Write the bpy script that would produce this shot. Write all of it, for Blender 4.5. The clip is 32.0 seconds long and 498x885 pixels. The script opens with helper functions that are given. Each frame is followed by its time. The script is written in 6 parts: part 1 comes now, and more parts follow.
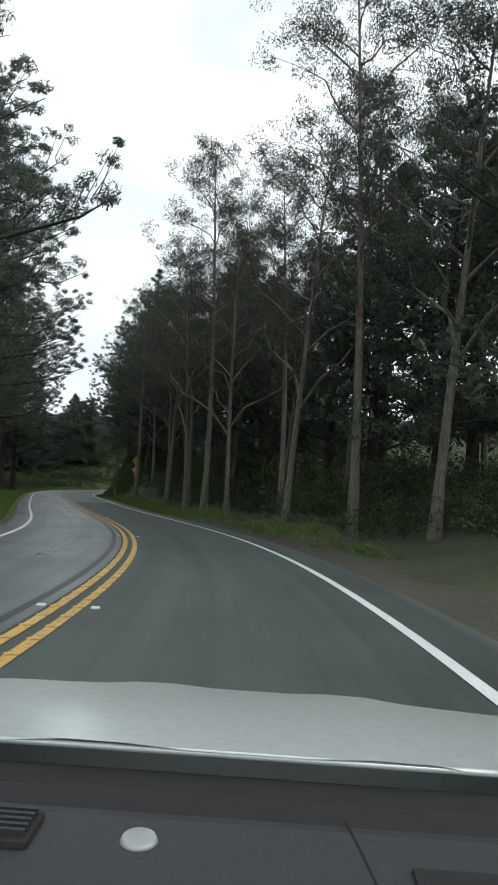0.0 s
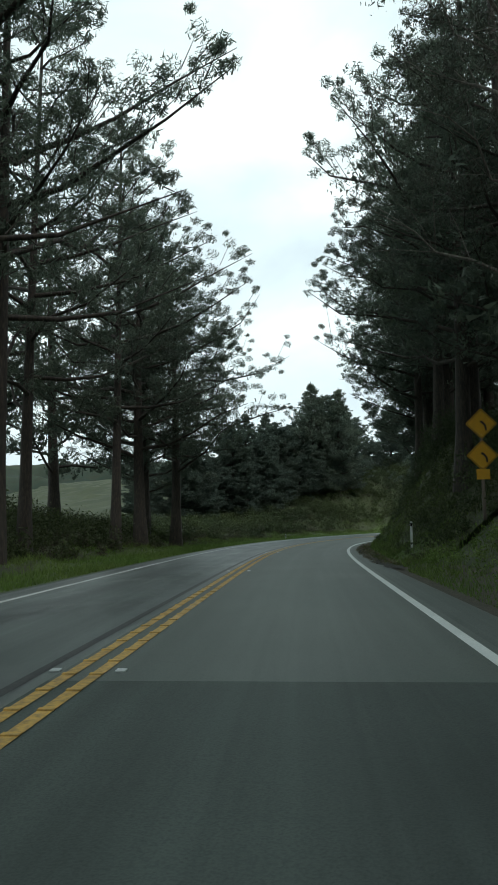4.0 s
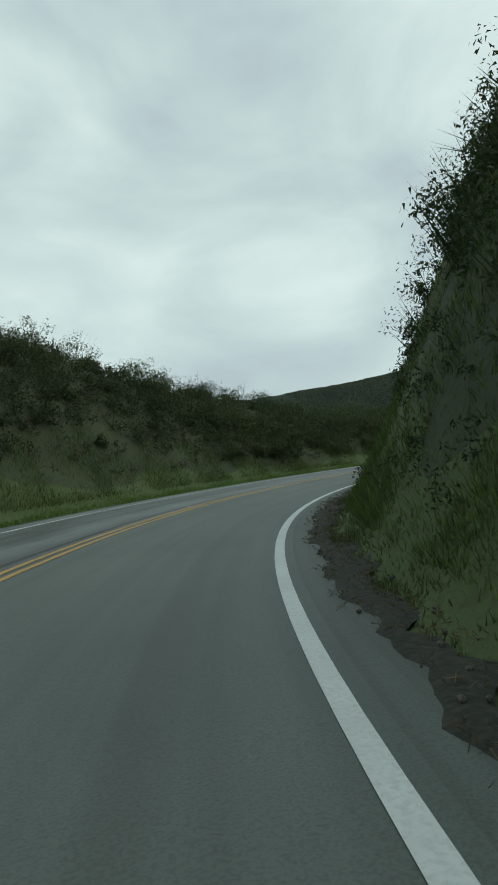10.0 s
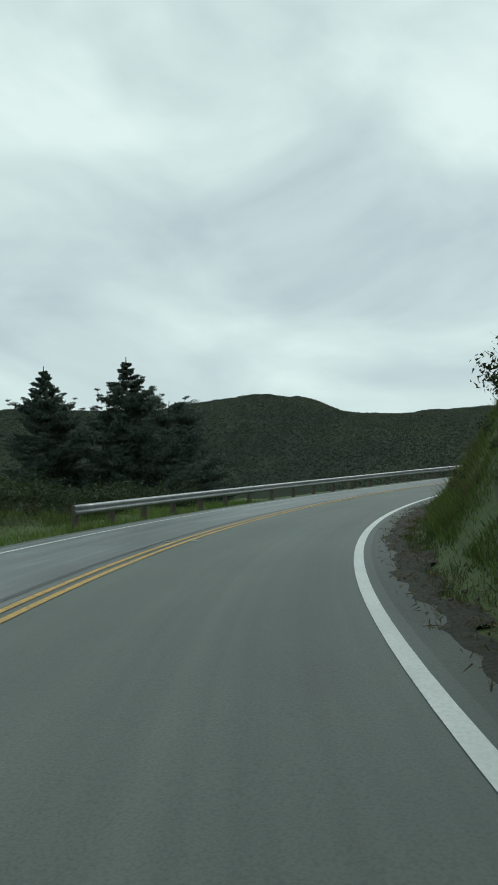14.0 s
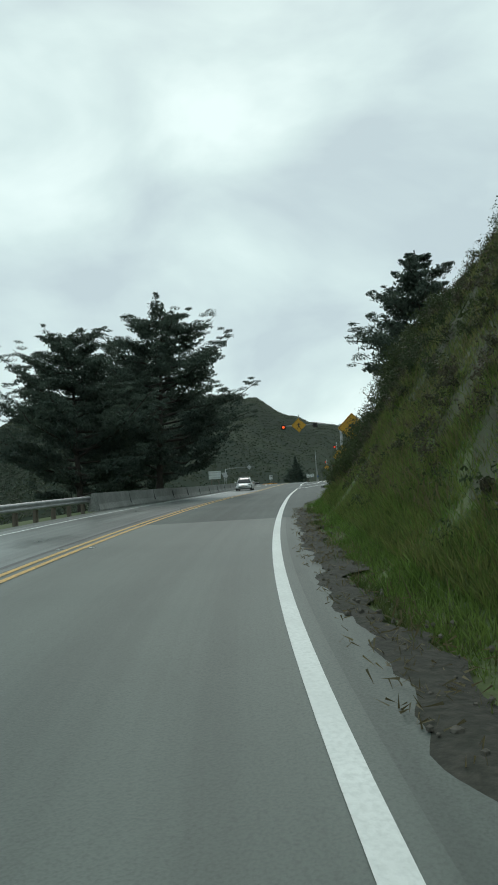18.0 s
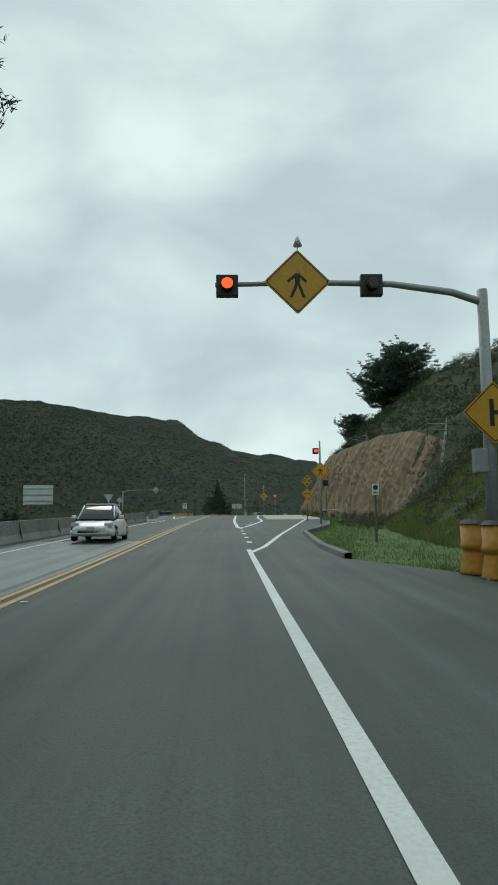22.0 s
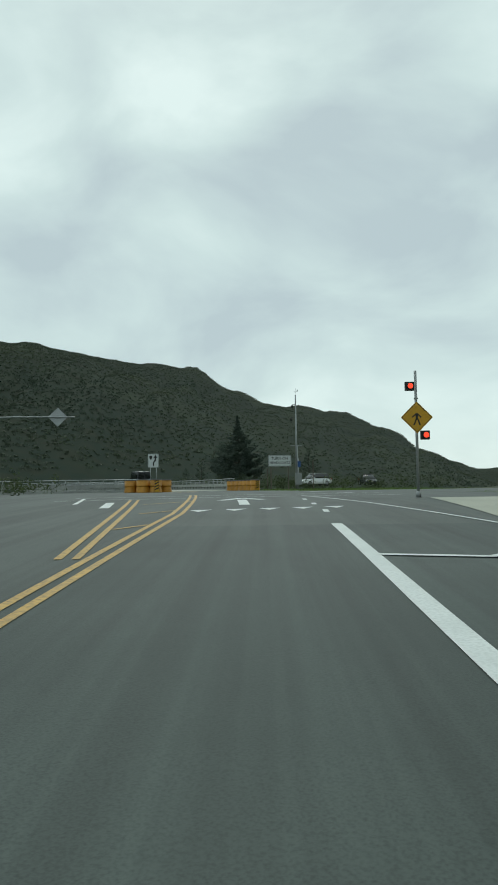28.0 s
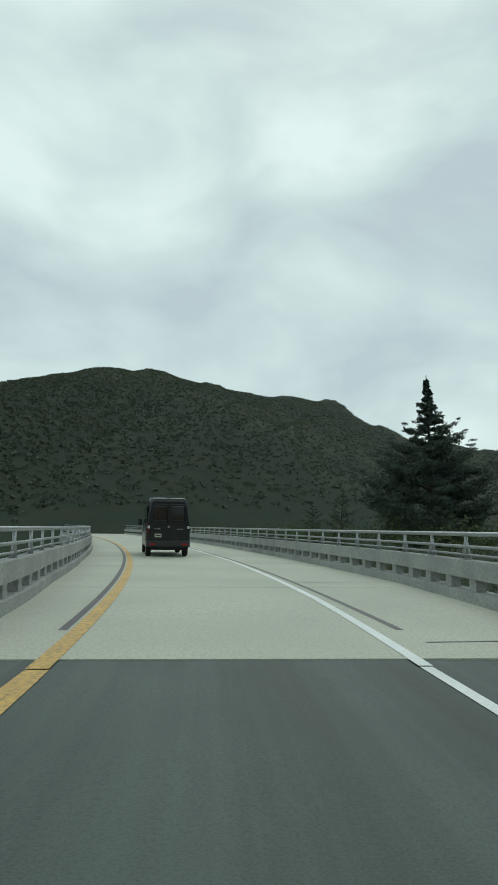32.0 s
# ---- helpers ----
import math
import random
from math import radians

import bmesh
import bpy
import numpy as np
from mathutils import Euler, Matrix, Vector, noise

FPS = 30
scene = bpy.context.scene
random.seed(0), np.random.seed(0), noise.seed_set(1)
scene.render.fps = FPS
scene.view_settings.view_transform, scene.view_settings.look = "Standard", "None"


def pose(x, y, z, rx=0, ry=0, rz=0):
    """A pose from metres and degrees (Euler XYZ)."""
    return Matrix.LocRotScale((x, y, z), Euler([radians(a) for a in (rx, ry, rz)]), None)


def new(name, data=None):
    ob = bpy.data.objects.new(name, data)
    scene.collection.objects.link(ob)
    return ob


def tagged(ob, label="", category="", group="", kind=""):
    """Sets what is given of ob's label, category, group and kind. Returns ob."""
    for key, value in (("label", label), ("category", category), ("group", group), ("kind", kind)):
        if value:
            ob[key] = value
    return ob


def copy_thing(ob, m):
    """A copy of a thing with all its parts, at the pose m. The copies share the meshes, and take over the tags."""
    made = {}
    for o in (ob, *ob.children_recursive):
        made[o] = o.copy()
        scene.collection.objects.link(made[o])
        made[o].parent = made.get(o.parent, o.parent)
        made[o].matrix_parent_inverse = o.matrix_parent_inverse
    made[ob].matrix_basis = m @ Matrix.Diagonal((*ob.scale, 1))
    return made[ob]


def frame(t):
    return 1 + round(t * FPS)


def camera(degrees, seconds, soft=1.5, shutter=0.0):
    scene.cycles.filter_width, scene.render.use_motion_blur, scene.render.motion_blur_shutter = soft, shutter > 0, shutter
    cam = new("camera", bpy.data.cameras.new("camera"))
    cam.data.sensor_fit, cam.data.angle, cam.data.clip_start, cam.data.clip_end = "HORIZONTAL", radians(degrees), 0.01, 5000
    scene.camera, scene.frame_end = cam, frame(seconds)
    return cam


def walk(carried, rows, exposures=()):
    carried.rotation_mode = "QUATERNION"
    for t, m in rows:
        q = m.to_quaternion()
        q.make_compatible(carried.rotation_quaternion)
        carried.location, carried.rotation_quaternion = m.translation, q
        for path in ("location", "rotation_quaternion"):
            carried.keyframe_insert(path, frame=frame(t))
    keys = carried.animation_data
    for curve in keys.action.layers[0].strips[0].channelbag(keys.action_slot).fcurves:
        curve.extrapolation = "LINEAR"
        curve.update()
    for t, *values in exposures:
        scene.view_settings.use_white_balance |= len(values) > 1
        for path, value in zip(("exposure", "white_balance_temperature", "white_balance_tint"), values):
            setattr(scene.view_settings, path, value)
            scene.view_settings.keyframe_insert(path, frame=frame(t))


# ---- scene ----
KAP = [0.00761, 0.00930, 0.01088, 0.01187, 0.00998, 0.00497, -0.00008, -0.00170, -0.00063, 0.00003, -0.00081, -0.00272, -0.00587, -0.00988, -0.01362, -0.01624, -0.01640, -0.01422, -0.01460, -0.01695, -0.01589, -0.01441, -0.01661, -0.01903, -0.01940, -0.01993, -0.02023, -0.01739, -0.01237, -0.00732, -0.00276, -0.00065, -0.00051, -0.00068, -0.00029, 0.00028, -0.00029, -0.00029, -0.00029, -0.00029, -0.00029, -0.00029, -0.00029, -0.00029, -0.00029, 0.00196, 0.00402, 0.00540, 0.00637, 0.00669, 0.00651, 0.00595, 0.00462, 0.00349, 0.00286, 0.00255, 0.00237, 0.00219, 0.00196, 0.00166, 0.00133, 0.00100, 0.00070, 0.00046]
GRADE = [-0.0651, -0.0645, -0.0595, -0.0518, -0.0448, -0.0463, -0.0456, -0.0384, -0.0284, -0.0144, -0.0025, 0.0083, 0.0258, 0.0387, 0.0456, 0.0399, 0.0297, 0.0252, 0.0310, 0.0310, 0.0310, 0.0310, 0.0310, 0.0127, -0.0059, -0.0093, -0.0057, -0.0038, -0.0031, -0.0026, -0.0022, -0.0018, -0.0015, -0.0012, -0.0010, -0.0008]
ROWS = [
    (0.0, 2.03, -0.0, 1.36, 1.47, 3.86, 2.52),
    (0.5, 1.55, 7.62, 0.86, 2.05, 1.97, 8.5),
    (1.0, 0.53, 15.23, 0.4, 3.2, 0.1, 13.32),
    (1.5, -0.96, 22.82, -0.08, 3.77, -1.55, 16.64),
    (2.0, -2.94, 30.21, -0.48, 4.38, -2.71, 19.77),
    (2.5, -5.32, 37.46, -0.9, 5.83, -3.84, 22.41),
    (3.0, -7.92, 44.47, -1.33, 5.17, -3.08, 23.27),
    (3.5, -10.54, 51.38, -1.7, 4.39, -1.9, 23.56),
    (4.0, -13.11, 58.27, -2.04, 4.48, -0.98, 24.02),
    (4.5, -15.64, 65.16, -2.43, 5.51, -0.52, 24.35),
    (5.0, -18.12, 72.06, -2.69, 7.15, -0.49, 23.03),
    (5.5, -20.46, 78.9, -3.03, 8.11, -0.98, 21.51),
    (6.0, -22.68, 85.92, -3.37, 6.34, -1.81, 19.11),
    (6.5, -24.73, 93.11, -3.73, 4.75, -2.53, 15.17),
    (7.0, -26.44, 100.15, -4.03, 4.1, -3.81, 11.04),
    (7.5, -27.56, 106.73, -4.32, 2.9, -4.82, 6.8),
    (8.0, -28.22, 113.42, -4.67, 1.16, -4.42, 0.6),
    (8.5, -28.15, 120.14, -4.89, 0.55, -4.6, -6.46),
    (9.0, -27.36, 126.74, -5.04, 1.3, -4.0, -13.95),
    (9.5, -25.88, 133.06, -5.26, 1.26, -3.83, -21.27),
    (10.0, -23.82, 139.22, -5.45, 1.13, -4.22, -27.47),
    (10.5, -21.18, 145.27, -5.52, 0.82, -4.19, -34.22),
    (11.0, -18.06, 150.91, -5.57, 1.8, -4.42, -39.67),
    (11.5, -14.59, 155.94, -5.63, 3.87, -3.62, -44.02),
    (12.0, -10.69, 160.38, -5.71, 4.04, -3.39, -50.13),
    (12.5, -6.42, 164.28, -5.64, 4.49, -3.51, -55.29),
    (13.0, -1.56, 168.02, -5.62, 4.54, -3.21, -60.03),
    (13.5, 3.58, 171.33, -5.54, 3.79, -3.31, -65.58),
    (14.0, 8.94, 173.92, -5.48, 4.31, -2.87, -71.73),
    (14.5, 14.39, 175.74, -5.35, 4.9, -2.82, -78.74),
    (15.0, 19.85, 176.84, -5.2, 5.04, -3.34, -86.41),
    (15.5, 25.22, 177.26, -5.0, 4.85, -3.92, -94.1),
    (16.0, 30.44, 177.09, -4.83, 5.1, -3.2, -100.3),
    (16.5, 35.41, 176.38, -4.63, 5.63, -3.41, -105.35),
    (17.0, 40.3, 175.13, -4.49, 6.04, -3.69, -110.05),
    (17.5, 45.25, 173.32, -4.18, 4.93, -3.96, -115.82),
    (18.0, 50.19, 171.08, -3.93, 4.93, -3.37, -120.02),
    (18.5, 55.25, 168.46, -3.66, 4.98, -2.71, -123.57),
    (19.0, 60.15, 165.61, -3.44, 4.93, -3.92, -126.12),
    (19.5, 64.83, 162.69, -3.18, 5.88, -5.1, -126.45),
    (20.0, 69.74, 159.53, -2.99, 7.55, -4.72, -125.86),
    (20.5, 74.86, 156.15, -2.75, 8.33, -3.07, -125.94),
    (21.0, 79.91, 152.75, -2.56, 7.35, -1.68, -126.48),
    (21.5, 84.92, 149.31, -2.37, 7.21, -0.57, -126.88),
    (22.0, 89.78, 145.89, -2.24, 7.12, -0.38, -126.84),
    (22.5, 94.85, 142.46, -2.04, 7.83, -0.14, -126.36),
    (23.0, 100.03, 139.04, -1.88, 9.67, -0.55, -125.11),
    (23.5, 105.19, 135.44, -1.7, 9.12, -0.72, -123.99),
    (24.0, 110.49, 131.8, -1.51, 7.84, -0.56, -123.69),
    (24.5, 116.2, 127.94, -1.29, 6.96, -0.74, -124.3),
    (25.0, 122.27, 123.85, -1.07, 5.81, -1.05, -125.31),
    (25.5, 128.58, 119.68, -0.83, 5.34, -1.22, -125.75),
    (26.0, 135.08, 115.37, -0.59, 5.28, -1.97, -126.0),
    (26.5, 141.64, 110.87, -0.34, 5.54, -2.46, -124.6),
    (27.0, 148.22, 106.05, -0.09, 4.82, -1.93, -124.81),
    (27.5, 154.89, 101.14, 0.17, 4.1, -1.25, -125.2),
    (28.0, 161.62, 96.16, 0.43, 3.38, -0.79, -124.69),
    (28.5, 168.35, 91.15, 0.76, 2.66, -0.59, -121.77),
    (29.0, 175.29, 86.42, 0.92, 1.66, -0.52, -122.84),
    (29.5, 182.39, 81.78, 1.07, 2.68, -0.23, -123.7),
    (30.0, 189.73, 77.17, 1.17, 5.64, 0.75, -123.27),
    (30.5, 196.9, 72.98, 1.19, 5.86, 1.1, -121.38),
    (31.0, 203.95, 69.2, 1.11, 6.07, 0.5, -119.2),
    (31.5, 211.03, 65.88, 1.08, 7.01, 0.34, -116.53),
    (32.0, 218.23, 62.88, 1.0, 6.89, 0.77, -113.05),
]

# road frame: s along the centre line, o to the right of it, h above the asphalt
K_STEP, S_MIN = 9.04, -11.3
GRID_S = np.arange(S_MIN, 560.0, 0.5)
_k = np.interp(GRID_S, S_MIN + K_STEP * np.arange(len(KAP)), KAP)
ROAD_T = np.concatenate([[0], np.cumsum((_k[1:] + _k[:-1]) * 0.25)])
ROAD_T -= np.interp(0, GRID_S, ROAD_T)
_m = (ROAD_T[1:] + ROAD_T[:-1]) / 2
ROAD_X = np.concatenate([[0], np.cumsum(-np.sin(_m) * 0.5)])
ROAD_Y = np.concatenate([[0], np.cumsum(np.cos(_m) * 0.5)])
_g = np.interp(GRID_S, S_MIN + 2 * K_STEP * np.arange(len(GRADE)), GRADE)
ROAD_Z = np.concatenate([[0], np.cumsum((_g[1:] + _g[:-1]) * 0.25)])
for _a in (ROAD_X, ROAD_Y, ROAD_Z):
    _a -= np.interp(0, GRID_S, _a)

cam = camera(40.24, 32.0, soft=1.7)
walk(cam, [(t, pose(x, y, z, 90 + pitch, 0, yaw) @ pose(0, 0, 0, 0, 0, roll)) for t, x, y, z, pitch, roll, yaw in ROWS],
     exposures=[(0, 0.66, 6650, 24), (1.5, 0.52, 6600, 20), (2.5, 0.44, 6500, 16), (4.5, 0.62, 6500, 13), (6, 0.38, 6500, 11), (7, 0.32, 6500, 10), (8, 0.20, 6500, 10), (9, 0.16, 6500, 10), (9.7, -0.10, 6500, 10), (13, 0.0, 6500, 10), (17, 0.0, 6500, 10), (18, 0.14, 6500, 10), (19, 0.18, 6500, 10), (20, 0.10, 6500, 9), (22, -0.02, 6500, 9), (32, -0.03, 6500, 9)])

# ---- world and light ----
world = bpy.data.worlds.new("overcast_sky")
scene.world = world
world.use_nodes = True
wn, wl = world.node_tree.nodes, world.node_tree.links
wn.clear()
sky = wn.new("ShaderNodeTexSky")
sky.sky_type, sky.sun_disc = "NISHITA", False
sky.sun_elevation, sky.sun_rotation = radians(48), radians(120)
w_tc = wn.new("ShaderNodeTexCoord")
w_map = wn.new("ShaderNodeMapping")
w_map.inputs["Scale"].default_value = (1.5, 1.5, 2.9)
w_map.inputs["Rotation"].default_value = (0, 0, 0.5)
w_n1 = wn.new("ShaderNodeTexNoise")
w_n1.inputs["Scale"].default_value, w_n1.inputs["Detail"].default_value, w_n1.inputs["Roughness"].default_value = 1.9, 7.0, 0.48
w_n1.inputs["Distortion"].default_value = 0.35
w_r1 = wn.new("ShaderNodeValToRGB")
w_r1.color_ramp.elements[0].position, w_r1.color_ramp.elements[0].color = 0.34, (0.50, 0.615, 0.64, 1)
w_r1.color_ramp.elements[1].position, w_r1.color_ramp.elements[1].color = 0.64, (0.775, 0.93, 0.90, 1)
w_e = w_r1.color_ramp.elements.new(0.5)
w_e.color = (0.63, 0.78, 0.765, 1)
w_sc = wn.new("ShaderNodeMix")
w_sc.data_type = "RGBA"
w_sky = wn.new("ShaderNodeVectorMath")
w_sky.operation = "SCALE"
w_sky.inputs["Scale"].default_value = 0.1
w_bg = wn.new("ShaderNodeBackground")
w_out = wn.new("ShaderNodeOutputWorld")
wl.new(w_tc.outputs["Generated"], w_map.inputs["Vector"])
wl.new(w_map.outputs[0], w_n1.inputs["Vector"])
wl.new(w_n1.outputs["Fac"], w_r1.inputs[0])
wl.new(sky.outputs[0], w_sky.inputs[0])
w_sc.inputs["Factor"].default_value = 0.94
wl.new(w_sky.outputs[0], w_sc.inputs["A"])
wl.new(w_r1.outputs[0], w_sc.inputs["B"])
wl.new(w_sc.outputs["Result"], w_bg.inputs[0])
w_bg.inputs[1].default_value = 1.0
wl.new(w_bg.outputs[0], w_out.inputs[0])
sun_data = bpy.data.lights.new("sun", "SUN")
sun_data.energy, sun_data.angle, sun_data.color = 0.7, radians(25), (1.0, 0.97, 0.92)
sun = new("sun", sun_data)
sun.matrix_world = pose(0, 0, 200, 42, 0, 60)


# ---- materials ----
def mat(name, a, b=None, rough=0.8, scale=2.0, c=None, fine=30.0, bump=0.3, metal=0.0, spread=(0.35, 0.65), stretch=(1, 1, 1), rand=0.0, spec=0.5, island=False):
    """A procedural surface: colour a to b over broad noise, c over fine grain, bump from the grain."""
    m = bpy.data.materials.new(name)
    m.use_nodes = True
    n, l = m.node_tree.nodes, m.node_tree.links
    p = n["Principled BSDF"]
    p.inputs["Roughness"].default_value, p.inputs["Metallic"].default_value = rough, metal
    p.inputs["Specular IOR Level"].default_value = spec
    b = b or tuple(v * 0.75 for v in a)
    c = c or tuple((u + v) / 2 * 0.85 for u, v in zip(a, b))
    tc, mp = n.new("ShaderNodeTexCoord"), n.new("ShaderNodeMapping")
    mp.inputs["Scale"].default_value = stretch
    l.new(tc.outputs["Object"], mp.inputs["Vector"])
    n1, n2 = n.new("ShaderNodeTexNoise"), n.new("ShaderNodeTexNoise")
    n1.inputs["Scale"].default_value, n1.inputs["Detail"].default_value = scale, 5.0
    n2.inputs["Scale"].default_value, n2.inputs["Detail"].default_value = fine, 4.0
    for q in (n1, n2):
        l.new(mp.outputs[0], q.inputs["Vector"])
    r1, r2 = n.new("ShaderNodeMapRange"), n.new("ShaderNodeMapRange")
    r1.inputs["From Min"].default_value, r1.inputs["From Max"].default_value = spread
    r2.inputs["From Min"].default_value, r2.inputs["From Max"].default_value = 0.42, 0.72
    l.new(n1.outputs["Fac"], r1.inputs["Value"])
    l.new(n2.outputs["Fac"], r2.inputs["Value"])
    m1, m2 = n.new("ShaderNodeMix"), n.new("ShaderNodeMix")
    for q in (m1, m2):
        q.data_type = "RGBA"
    m1.inputs["A"].default_value, m1.inputs["B"].default_value = (*a, 1), (*b, 1)
    m2.inputs["B"].default_value = (*c, 1)
    l.new(r1.outputs[0], m1.inputs["Factor"])
    l.new(r2.outputs[0], m2.inputs["Factor"])
    l.new(m1.outputs["Result"], m2.inputs["A"])
    col = m2.outputs["Result"]
    if rand:
        src = n.new("ShaderNodeNewGeometry").outputs["Random Per Island"] if island else n.new("ShaderNodeObjectInfo").outputs["Random"]
        rr, hs = n.new("ShaderNodeMapRange"), n.new("ShaderNodeHueSaturation")
        rr.inputs["To Min"].default_value, rr.inputs["To Max"].default_value = 1 - rand, 1 + rand
        l.new(src, rr.inputs["Value"])
        l.new(rr.outputs[0], hs.inputs["Value"])
        l.new(col, hs.inputs["Color"])
        col = hs.outputs[0]
    l.new(col, p.inputs["Base Color"])
    if bump:
        bp = n.new("ShaderNodeBump")
        bp.inputs["Strength"].default_value, bp.inputs["Distance"].default_value = bump, 0.02
        l.new(n2.outputs["Fac"], bp.inputs["Height"])
        l.new(bp.outputs[0], p.inputs["Normal"])
    return m


def leaf_mat(name, a, b, c, scale=0.25):
    m = mat(name, a, b, rough=0.6, scale=scale, c=c, fine=3.0, bump=0, rand=0.3, island=True, spec=0.25)
    n, l = m.node_tree.nodes, m.node_tree.links
    p = n["Principled BSDF"]
    thin, mix = n.new("ShaderNodeBsdfTranslucent"), n.new("ShaderNodeMixShader")
    l.new(p.inputs["Base Color"].links[0].from_socket, thin.inputs["Color"])
    mix.inputs[0].default_value = 0.38
    l.new(p.outputs[0], mix.inputs[1])
    l.new(thin.outputs[0], mix.inputs[2])
    l.new(mix.outputs[0], n["Material Output"].inputs["Surface"])
    return m


def glow(name, colour, strength):
    m = bpy.data.materials.new(name)
    m.use_nodes = True
    p = m.node_tree.nodes["Principled BSDF"]
    p.inputs["Base Color"].default_value = (*colour, 1)
    p.inputs["Emission Color"].default_value, p.inputs["Emission Strength"].default_value = (*colour, 1), strength
    return m


def road_mat(name, a, b, c, rough, streak=0.35, wet=0.0, spec=0.4):
    """Asphalt with grain, plus streaks, wheel tracks and stains that run along the road (UV: metres along, metres across)."""
    m = mat(name, a, b, rough=rough, scale=0.3, c=c, fine=55, bump=0.18, spec=spec)
    n, l = m.node_tree.nodes, m.node_tree.links
    p = n["Principled BSDF"]
    base = p.inputs["Base Color"].links[0].from_socket
    uv = n.new("ShaderNodeUVMap")
    uv.uv_map = "road"
    sums = []
    for sx, sy, lo, hi in ((0.035, 1.1, 0.36, 0.66), (0.30, 0.75, 0.50, 0.72), (0.012, 3.5, 0.40, 0.62)):
        mp, q, r = n.new("ShaderNodeMapping"), n.new("ShaderNodeTexNoise"), n.new("ShaderNodeMapRange")
        mp.inputs["Scale"].default_value = (sx, sy, 1)
        mp.inputs["Location"].default_value = (sx * 40, sy * 10, 0)
        q.inputs["Scale"].default_value, q.inputs["Detail"].default_value, q.inputs["Roughness"].default_value = 1.0, 5.0, 0.6
        r.inputs["From Min"].default_value, r.inputs["From Max"].default_value = lo, hi
        l.new(uv.outputs[0], mp.inputs["Vector"])
        l.new(mp.outputs[0], q.inputs["Vector"])
        l.new(q.outputs["Fac"], r.inputs["Value"])
        sums.append(r.outputs[0])
    hs = n.new("ShaderNodeHueSaturation")
    mix = n.new("ShaderNodeMath")
    mix.operation = "MULTIPLY_ADD"
    l.new(sums[1], mix.inputs[0])
    mix.inputs[1].default_value = -0.5
    l.new(sums[0], mix.inputs[2])
    add = n.new("ShaderNodeMath")
    add.operation = "MULTIPLY_ADD"
    l.new(sums[2], add.inputs[0])
    add.inputs[1].default_value = 0.45
    l.new(mix.outputs[0], add.inputs[2])
    val = n.new("ShaderNodeMapRange")
    val.clamp = False
    val.inputs["From Min"].default_value, val.inputs["From Max"].default_value = -0.2, 1.2
    val.inputs["To Min"].default_value, val.inputs["To Max"].default_value = 1 - streak, 1 + streak
    l.new(add.outputs[0], val.inputs["Value"])
    l.new(val.outputs[0], hs.inputs["Value"])
    l.new(base, hs.inputs["Color"])
    l.new(hs.outputs[0], p.inputs["Base Color"])
    if wet:
        rr = n.new("ShaderNodeMapRange")
        rr.inputs["To Min"].default_value, rr.inputs["To Max"].default_value = rough, rough - wet
        l.new(sums[1], rr.inputs["Value"])
        l.new(rr.outputs[0], p.inputs["Roughness"])
    return m


ASPHALT = road_mat("asphalt", (0.095, 0.118, 0.105), (0.115, 0.137, 0.121), (0.075, 0.092, 0.083), 0.6, 0.16)
# dark mix: newer asphalt by the junction, painted tree shade in the wood
ASPHALT_NEW_AND_SHADE = road_mat("darker_asphalt", (0.054, 0.071, 0.064), (0.072, 0.092, 0.083), (0.042, 0.055, 0.050), 0.68, 0.28, spec=0.3)
ASPHALT_MID = road_mat("junction_asphalt", (0.066, 0.083, 0.074), (0.082, 0.100, 0.090), (0.050, 0.064, 0.058), 0.66, 0.25, spec=0.3)
ASPHALT_OLD = road_mat("asphalt_worn", (0.135, 0.160, 0.150), (0.085, 0.103, 0.097), (0.085, 0.098, 0.095), 0.42, 0.45, wet=0.16)
ASPHALT_SIDE = road_mat("asphalt_shoulder", (0.085, 0.104, 0.093), (0.100, 0.119, 0.106), (0.062, 0.076, 0.069), 0.65, 0.30)
CONCRETE_PAVE = mat("pale_concrete_paving", (0.45, 0.465, 0.37), (0.38, 0.395, 0.315), rough=0.75, scale=0.3, c=(0.30, 0.31, 0.28), fine=25, bump=0.25)
CONCRETE = mat("cast_concrete", (0.38, 0.39, 0.37), (0.27, 0.28, 0.27), rough=0.85, scale=0.9, c=(0.22, 0.23, 0.22), fine=18, bump=0.3)
CONCRETE_DARK = mat("weathered_concrete", (0.24, 0.25, 0.24), (0.15, 0.16, 0.15), rough=0.9, scale=0.8, c=(0.11, 0.12, 0.11), fine=14, bump=0.4)
WHITE_PAINT = mat("road_white_paint", (0.72, 0.76, 0.74), (0.62, 0.66, 0.64), rough=0.6, scale=1.2, c=(0.56, 0.60, 0.58), fine=30, bump=0.2)
YELLOW_PAINT = mat("road_yellow_paint", (0.60, 0.37, 0.08), (0.50, 0.31, 0.08), rough=0.6, scale=1.5, c=(0.26, 0.18, 0.07), fine=16, bump=0.4)
TAR = mat("tar_seal", (0.03, 0.033, 0.034), (0.05, 0.05, 0.05), rough=0.5, scale=3, fine=30, bump=0.2)
GRASS = mat("verge_grass", (0.054, 0.094, 0.024), (0.070, 0.104, 0.030), rough=0.9, scale=0.45, c=(0.05, 0.06, 0.02), fine=9, bump=0.8)
LAWN = mat("bright_lawn", (0.072, 0.140, 0.028), (0.090, 0.150, 0.036), rough=0.9, scale=0.5, c=(0.05, 0.085, 0.02), fine=10, bump=0.8)
SCRUB = mat("scrub_ground", (0.024, 0.038, 0.014), (0.042, 0.056, 0.020), rough=0.95, scale=0.3, c=(0.034, 0.034, 0.018), fine=4, bump=0.9)
